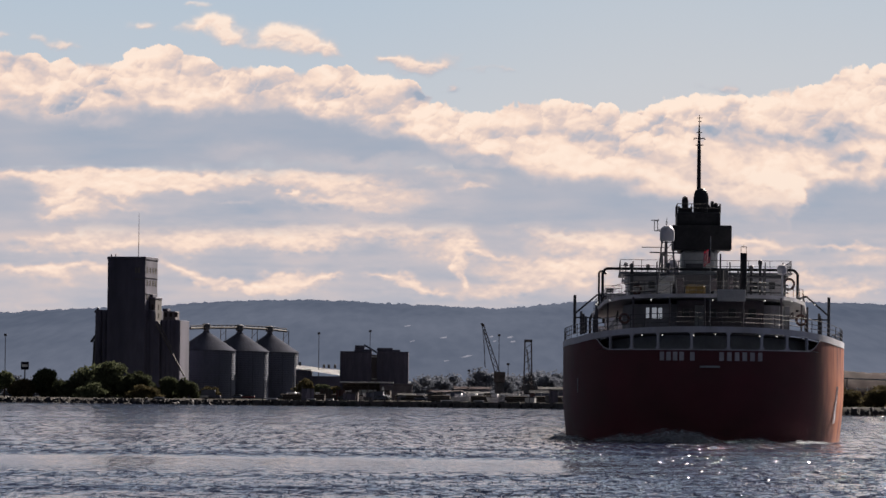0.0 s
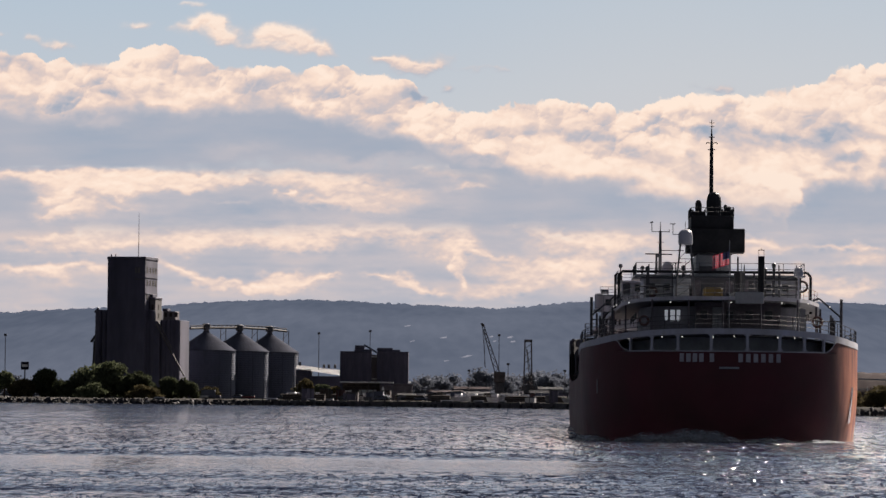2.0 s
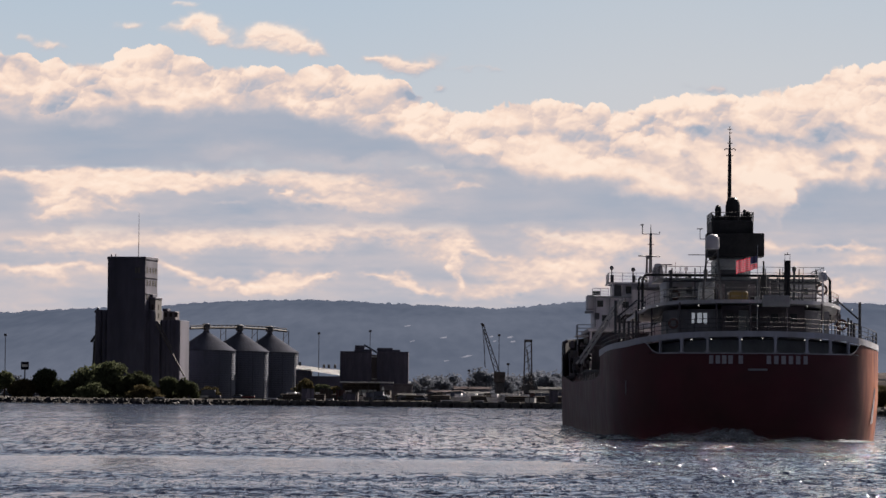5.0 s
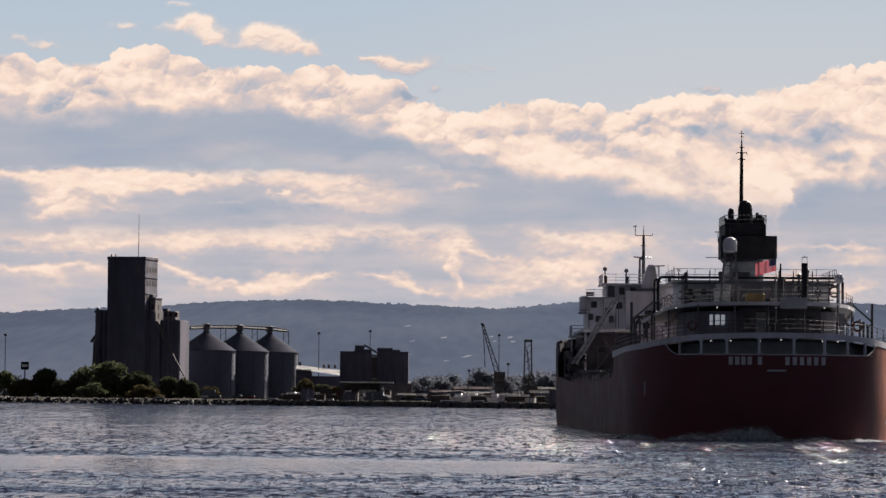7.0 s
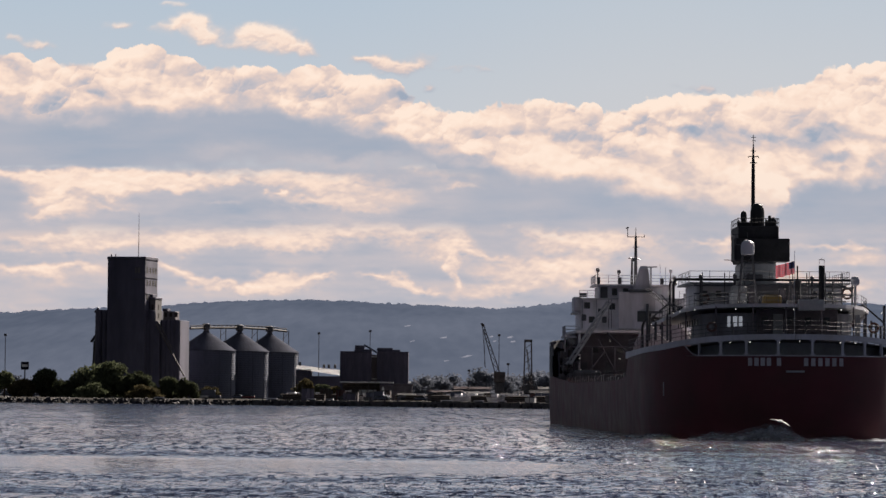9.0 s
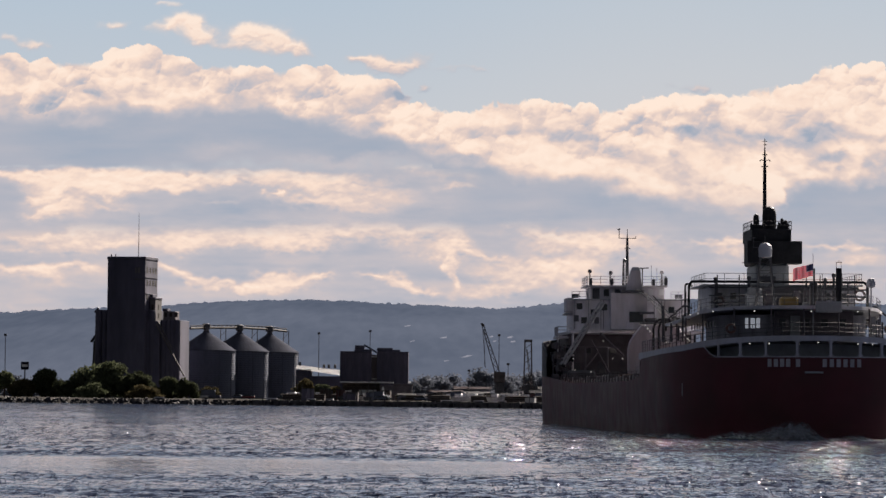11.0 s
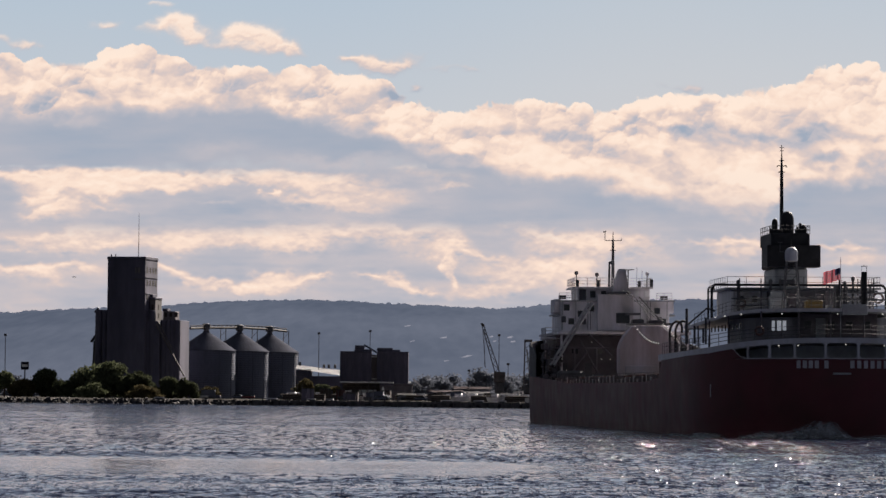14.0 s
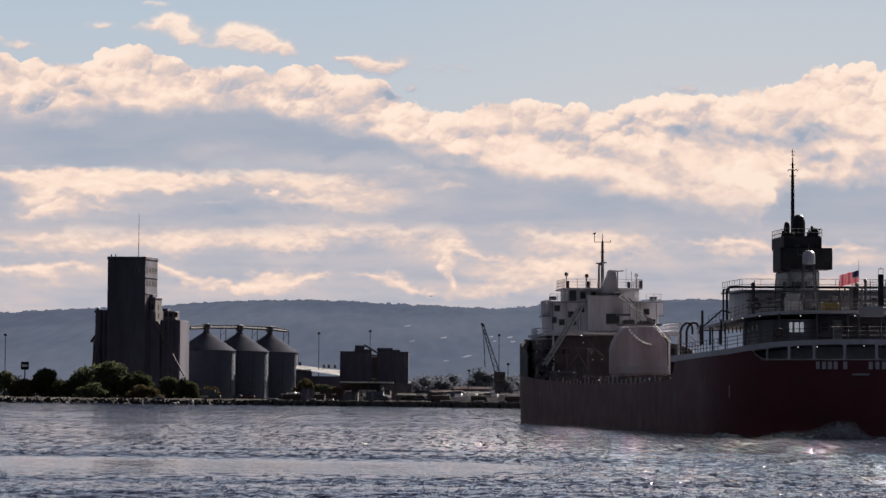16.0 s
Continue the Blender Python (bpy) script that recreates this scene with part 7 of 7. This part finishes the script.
def tree(x, y, h, spread, leaf, seed, z=1.3, bushy=False, label="", group="shore trees"):
    rg = random.Random(seed)
    t = thing("bush" if bushy else "tree", label or ("broad dense green bush on the shore" if bushy else "leafy tree on the far shore"), "bush" if bushy else "tree", pose(x, y, z), group)
    bm = B()
    th = h * (0.25 if bushy else 0.42)
    tube(bm, (0, 0, -0.6), (0.1, 0, th), h * 0.03, h * 0.018, 7)
    crown = B()
    clumps = 30 if bushy else 14
    for k in range(clumps):
        a = k * 2.4
        rr = spread * (0.25 + 0.75 * rg.random())
        zz = h * (rg.uniform(0.08, 0.86) if bushy else rg.uniform(0.38, 0.9))
        if bushy:
            zz = h * (0.08 + 0.78 * math.sqrt(max(0.02, 1 - (rr / spread) ** 2)) * rg.random() ** 0.5)
        rr *= 1 - 0.45 * max(0, zz / h - 0.5) * (not bushy)
        p = (rr * 0.75 * math.cos(a), rr * 0.6 * math.sin(a), zz)
        tube(bm, (0.05, 0, th * rg.uniform(0.5, 1.0)), p, h * 0.012, h * 0.004, 5)
        leaf_cloud(crown, *p, spread * rg.uniform(0.28, 0.46), h * rg.uniform(0.1, 0.18), 170, h * 0.034 + 0.1, rg)
    part("trunk", bm, BARK, t)
    part("crown", crown, leaf, t)
    return t


tree(-113.5, 1428, 14.6, 10.5, LEAF, 1, bushy=True, label="large broad dark green willow on the shore")
tree(-103, 1424, 11.5, 7, LEAF, 2, bushy=True)
tree(-122, 1430, 11.5, 7, LEAF, 3, bushy=True)
tree(-135, 1432, 11.0, 5.6, LEAF, 4, bushy=True)
tree(-143, 1430, 7.5, 5, LEAF_AUTUMN, 5, bushy=True)
tree(-128, 1426, 8, 4.5, LEAF, 6, bushy=True)
tree(-150, 1440, 9, 5, LEAF, 7)
tree(-157, 1430, 7, 5, LEAF, 8, bushy=True)
tree(-92, 1425, 8.5, 5.5, LEAF, 9, bushy=True)
tree(-86, 1418, 8, 4.5, LEAF, 10, bushy=True)
tree(-79, 1430, 5.5, 4, LEAF_AUTUMN, 11, bushy=True)
tree(-47, 1440, 8, 4.5, LEAF_AUTUMN, 12, bushy=True)
tree(-41, 1436, 6.5, 4, LEAF, 13, bushy=True)
tree(-36.8, 1440, 6.0, 3, LEAF_AUTUMN, 14, bushy=True)
tree(-100, 1412, 6, 6, LEAF_AUTUMN, 15, bushy=True)
tree(-118, 1412, 6, 6, LEAF, 16, bushy=True)
bush_a = tree(86, 1060, 6.0, 5, LEAF_AUTUMN, 20, bushy=True)
bush_b = tree(93, 1040, 6.4, 6, LEAF_AUTUMN, 21, bushy=True)
for x, y, s in ((99, 1030, 10), (78, 1100, 40), (106, 1010, 80), (112, 1000, 120)):
    copy_thing(bush_a if s % 20 else bush_b, pose(x, y, 1.2, 0, 0, s))


def build_bank():
    """Long reddish earth bank on the far side of the channel, with a pipe along it."""
    X, Y = np.meshgrid(np.linspace(96, 250, 150), np.linspace(1290, 1350, 24))
    crest = 12.5 + 2.2 * (fbm(X / 22, X * 0, 811, 4) - 0.5) * 2
    k = np.clip(1 - ((Y - 1320) / 30) ** 2, 0, 1) ** 0.7 * smooth(96, 112, X)
    Z = 1.0 + crest * k + (fbm(X / 4, Y / 4, 815, 4) - 0.5) * 1.4 * k
    me = grid_mesh("earth_bank", X, Y, Z)
    me.materials.append(BANKEARTH)
    tagged(new("earth_bank", me), "long reddish brown earth bank", "bank", kind="structure")
    t = thing("pipeline", "pale pipe along the earth bank", "pipe", pose(0, 0, 0))
    rods(t, "pipe", [((112 + 12 * k, 1284, 10.6 - 0.35 * k), (124 + 12 * k, 1284, 10.25 - 0.35 * k), 0.24) for k in range(8)], GREY)
    rods(t, "trestle", [((112 + 12 * k, 1284, 0.6), (112 + 12 * k, 1284, 10.5 - 0.35 * k), 0.16) for k in range(9)], STEEL)
    f = thing("dock_fence", "low pale fence with bright posts along the bank", "fence", pose(0, 0, 0))
    rods(f, "rail", [((96, 1082, 1.4), (104.5, 1082, 6.4), 0.12), ((104.5, 1082, 6.4), (128, 1082, 6.6), 0.10)], GREY)
    rods(f, "post", [((104.5 + 2.6 * k, 1082, 0.8), (104.5 + 2.6 * k, 1082, 6.9), 0.12) for k in range(8)], BRIGHTSTEEL)


BANKEARTH = paint("reddish_bank_earth", (0.05, 0.033, 0.034), 0.95, vary=0.35, scale=0.12, fine=1.2, stain=(0.035, 0.027, 0.028), gloss=0.03)
build_bank()


def woods():
    """Far belt of trees behind the waterfront: lumpy crowns fringed with leaves."""
    rg = np.random.default_rng(77)
    verts, faces, base = [], [], 0
    th, ph = np.meshgrid(np.arange(12) * math.pi / 6, np.linspace(-1.45, 1.45, 8))
    ring = np.stack([np.cos(th) * np.cos(ph), np.sin(th) * np.cos(ph), np.sin(ph)], -1).reshape(-1, 3)
    quads = np.array([(r * 12 + c, r * 12 + (c + 1) % 12, (r + 1) * 12 + (c + 1) % 12, (r + 1) * 12 + c) for r in range(7) for c in range(12)])
    for k in range(330):
        x, y = rg.uniform(-260, 330), rg.uniform(1750, 2050)
        h = rg.uniform(7, 14.5) * (0.85 if x < -10 else 1.0 + 0.35 * rg.random())
        for j in range(5):
            c = np.array((x + rg.uniform(-0.5, 0.5) * h, y, 1 + h * rg.uniform(0.15, 0.72)))
            size = np.array((h * 0.30, h * 0.26, h * 0.22)) * rg.uniform(0.6, 1.15)
            verts.append(c + ring * size * 0.72 * rg.uniform(0.6, 1.1, (len(ring), 1)))
            faces.append(quads + base)
            base += len(ring)
            d = rg.normal(size=(190, 3))
            d /= np.linalg.norm(d, axis=1)[:, None]
            p = c + d * size * rg.uniform(0.6, 1.25, (190, 1))
            u, v = rg.normal(size=(190, 3)), rg.normal(size=(190, 3))
            w = h * 0.042
            u, v = u / np.linalg.norm(u, axis=1)[:, None] * w, v / np.linalg.norm(v, axis=1)[:, None] * w * 0.7
            verts.append(np.stack([p - u, p - v, p + u, p + v], 1).reshape(-1, 3))
            faces.append(np.arange(760).reshape(190, 4) + base)
            base += 760
    v, f = np.concatenate(verts), np.concatenate(faces)
    me = bpy.data.meshes.new("far_woods")
    me.vertices.add(len(v))
    me.vertices.foreach_set("co", v.astype(np.float32).ravel())
    me.loops.add(f.size)
    me.loops.foreach_set("vertex_index", f.astype(np.int32).ravel())
    me.polygons.add(len(f))
    me.polygons.foreach_set("loop_start", (np.arange(len(f)) * 4).astype(np.int32))
    me.update(calc_edges=True)
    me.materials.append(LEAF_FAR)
    return tagged(new("far_woods", me), "soft belt of trees behind the waterfront", "woods", kind="stuff")


woods()


def build_quay():
    t = thing("quay_wall", "dark timber and steel quay wall along the dock", "quay", pose(0, 0, 0))
    xs = [-62 + 4 * k for k in range(29)]
    ys = [float(np.interp(x, [-140, -80, 0, 36, 60], [1388, 1376, 1330, 1278, 1190])) - 3 for x in xs]
    for x0, x1, y0, y1 in zip(xs, xs[1:], ys, ys[1:]):
        bm = B()
        lo, hi = [], []
        for x, y in ((x0, y0), (x1, y1), (x1, y1 + 2.5), (x0, y0 + 2.5)):
            lo.append(bm.verts.new((x, y, -0.6)))
            hi.append(bm.verts.new((x, y, 1.75)))
        bm.faces.new(hi)
        for k in range(4):
            bm.faces.new((lo[k], lo[(k + 1) % 4], hi[(k + 1) % 4], hi[k]))
        part("quay_panel", bm, TIMBER_DARK, t)
        rods(t, "fender_pile", [((x0, y0 - 0.25, -0.8), (x0, y0 - 0.25, 2.0), 0.2)], TIMBER_DARK)


TIMBER_DARK = paint("tarred_timber", (0.09, 0.085, 0.085), 0.8, vary=0.4, scale=0.4, fine=2)
build_quay()


def yard_clutter():
    rg = random.Random(61)
    for k in range(120):
        x = rg.uniform(-52, 46)
        y = float(np.interp(x, [-140, -80, 0, 36, 60], [1388, 1376, 1330, 1278, 1190])) + rg.uniform(12, 110)
        kind = rg.random()
        if kind < 0.45:
            w, d, h = rg.uniform(1.5, 4.5), 2.2, rg.uniform(1.2, 4.2)
            t = thing("cargo_container", "small weathered container in the dock yard", "container", pose(x, y, 1.6, 0, 0, rg.uniform(-60, 60)), "yard containers")
            bm = B()
            box(bm, -w / 2, w / 2, -d / 2, d / 2, 0, h, 0.06)
            part("box", bm, rg.choice((WALL, RUST, BINSTEEL, CONCRETE_DARK, ROOFWHITE, STEEL, TIMBER, ROOFRED)), t)
            slab_tower(t, "door_bar", -0.1, 0.1, -d / 2 - 0.06, -d / 2, 0.2, h - 0.2, STEEL)
            slab_tower(t, "roof_rim", -w / 2 - 0.05, w / 2 + 0.05, -d / 2 - 0.08, d / 2, h, h + 0.08, ROOFGREY)
        elif kind < 0.7:
            t = thing("stored_boat", "white boat laid up on the dock", "boat", pose(x, y, 1.9, 0, 0, rg.uniform(-40, 40)), "boats laid up ashore")
            L = rg.uniform(5, 9)
            bm = B()
            v = [(-L / 2, -1.2, 0.5), (L * 0.2, -1.2, 0.4), (L / 2, 0, 1.1), (L * 0.2, 1.2, 0.4), (-L / 2, 1.2, 0.5)]
            lo = [bm.verts.new((p[0] * 0.85, p[1] * 0.5, p[2] - 0.5)) for p in v]
            hi = [bm.verts.new((p[0], p[1], p[2] + 1.0)) for p in v]
            bm.faces.new(lo[::-1])
            bm.faces.new(hi)
            for q in range(5):
                bm.faces.new((lo[q], lo[(q + 1) % 5], hi[(q + 1) % 5], hi[q]))
            part("hull", bm, WHITE, t)
            slab_tower(t, "cabin", -L * 0.25, L * 0.1, -0.8, 0.8, 1.5, 2.5, WHITE)
            if rg.random() < 0.6:
                rods(t, "boat_mast", [((0, 0, 1.5), (0, 0, rg.uniform(5, 10)), 0.06)], STEEL)
        else:
            t = thing("timber_stack", "stack of dark timber on the dock", "timber", pose(x, y, 1.7, 0, 0, rg.uniform(-20, 20)), "timber stacks")
            for r in range(3):
                for q in range(3 - r):
                    bm = B()
                    tube(bm, (-3, (q + r / 2 - 1) * 0.8, 0.4 + r * 0.68), (3, (q + r / 2 - 1) * 0.8, 0.4 + r * 0.68), 0.4, seg=8)
                    part("log", bm, TIMBER, t)


yard_clutter()


def town():
    rg = random.Random(90)
    for k in range(26):
        x, y = rg.uniform(-20, 150), rg.uniform(2100, 2600)
        w = rg.uniform(6, 16)
        gable_shed("house", "small pale house in the far town", x, y, w, 8, rg.uniform(4, 8), 2.2, rg.choice((ROOFWHITE, STEEL, ROOFRED)), WALL, rg.uniform(-40, 40), 2, "far town houses")


town()


def flying_gull(span=1.3):
    t = thing("gull", "white gull in flight over the water", "bird", None, "gulls")
    bm = B()
    rings = []
    for y, r in ((-0.32, 0.015), (-0.2, 0.05), (0.0, 0.09), (0.16, 0.075), (0.26, 0.05), (0.33, 0.012)):
        rings.append([bm.verts.new((r * math.cos(k * 1.0472), y, r * math.sin(k * 1.0472))) for k in range(6)])
    for p, q in zip(rings, rings[1:]):
        for k in range(6):
            bm.faces.new((p[k], p[(k + 1) % 6], q[(k + 1) % 6], q[k]))
    part("body", bm, GULL, t)
    wings = []
    for s in (-1, 1):
        bm = B()
        v = [(0, 0.1, 0), (s * 0.3, 0.16, 0.06), (s * 0.65, 0.02, 0.02), (s * 0.28, -0.06, 0.05), (0, -0.1, 0)]
        f = bm.faces.new([bm.verts.new(p) for p in v])
        bmesh.ops.solidify(bm, geom=[f], thickness=0.02)
        w = part("wing", bm, GULL, t)
        wings.append((w, s))
    return t, wings


# ---- what moves ----
def ship_pose(t, trim=True):
    s = t / 16
    x = 19.7575 + 14.4067 * s - 0.1655 * s ** 2 + 1.2842 * s ** 3
    y = 309.227 + 45.5359 * s - 14.6342 * s ** 2 + 12.8795 * s ** 3
    head = 0.03596 - 0.08485 * s - 0.01237 * s ** 2 - 0.00803 * s ** 3
    if not trim:
        return pose(x, y, 0, 0, 0, -math.degrees(head))
    heel = -0.00442 * s - 0.00394 * s ** 2
    pitch = 0.00132 * s - 0.00024 * s ** 2
    heave = -0.16826 * s + 0.1074 * s ** 2
    return pose(x, y, heave - 100 * pitch, math.degrees(pitch), math.degrees(heel), -math.degrees(head))


def gull_path(rows):
    """Rows of seconds, place and heading; the wings beat about three times a second."""
    t, wings = flying_gull()
    walk(t, [(s, pose(x, y, z, 0, bank, h)) for s, x, y, z, h, bank in rows])
    for w, side in wings:
        walk(w, [(k / 6, pose(0, 0, 0, 0, -side * (12 + (28 if k % 2 else -24)), 0)) for k in range(97)])


def motions():
    times = [k for k in range(17)]
    walk(ship, [(t, ship_pose(t)) for t in times])
    for k, ob in enumerate(WASH):
        # the tallest heap swells as the engine speeds up
        rise = 0.8 if k == 2 else 0.0
        walk(ob, [(t, ship_pose(t, False) @ pose(0, 0, -rise * max(0, 1 - t / 12))) for t in times])
    # the radar scanner turns once in two seconds
    walk(RADAR, [(k * 0.25, pose(0.0, 203.6, 21.1, 0, 0, 185.6 * (k * 0.25 - 8.65))) for k in range(65)])
    for ob, drift in CLOUDS:
        walk(ob, [(0, pose(0, 0, 0)), (16, pose(drift, 0, 0))])
    walk(water, [(0, pose(0, 0, 0)), (16, pose(-5.0, -9.0, 0))])
    # the flag's pieces swing, each hinged to the one before
    rows = [[], [], []]
    for k in range(33):
        t = k * 0.5
        x, y, z, a = 0.0, 0.9, 13.38, 0.0
        for j in range(3):
            a = 13 * math.sin(t * 5.1 - j * 1.2) + 6 * math.sin(t * 2.3 + j) + 12 + 62 * max(0.0, min(1.0, 2.4 - t))
            drop = 0.56 * 0.26
            rows[j].append((t, pose(x, y, z, 0, 0, a)))
            x, y, z = x - 0.56 * math.cos(radians(a)), y - 0.56 * math.sin(radians(a)), z - drop
    for piece, r in zip(FLAG, rows):
        walk(piece, r)
    GULLS()


def GULLS():
    gull_path([(0, 70, 250, 5, 75, 0), (7.5, 29, 230, 1.6, 75, 5), (8.2, 20.4, 225, 1.3, 60, 10), (8.5, 18.2, 224, 1.45, 20, 20), (9.0, 18.1, 224.5, 2.05, -30, 15), (10.0, 22, 228, 4.5, -70, 0), (11.0, 30, 232, 7, -80, 0), (16, 80, 250, 16, -85, 0)])
    gull_path([(0, 190, 720, 15, 88, 0), (14.0, 22.0, 720, 20.5, 88, 0), (14.5, 16.2, 720, 21.4, 85, 5), (15.0, 10.5, 720, 22.8, 88, 5), (15.5, 4.1, 720, 20.8, 92, 0), (16, -2, 720, 20.5, 90, 0)])
    gull_path([(0, -249, 600, 14, -88, 0), (13.5, -59.8, 600, 18.0, -85, 0), (14.0, -52.7, 600, 19.8, -80, 5), (14.5, -50.5, 600, 22.5, -10, 15), (15.0, -55.9, 600, 24.6, 70, 10), (15.5, -66, 600, 26, 85, 0), (16, -78, 600, 27, 88, 0)])


motions()
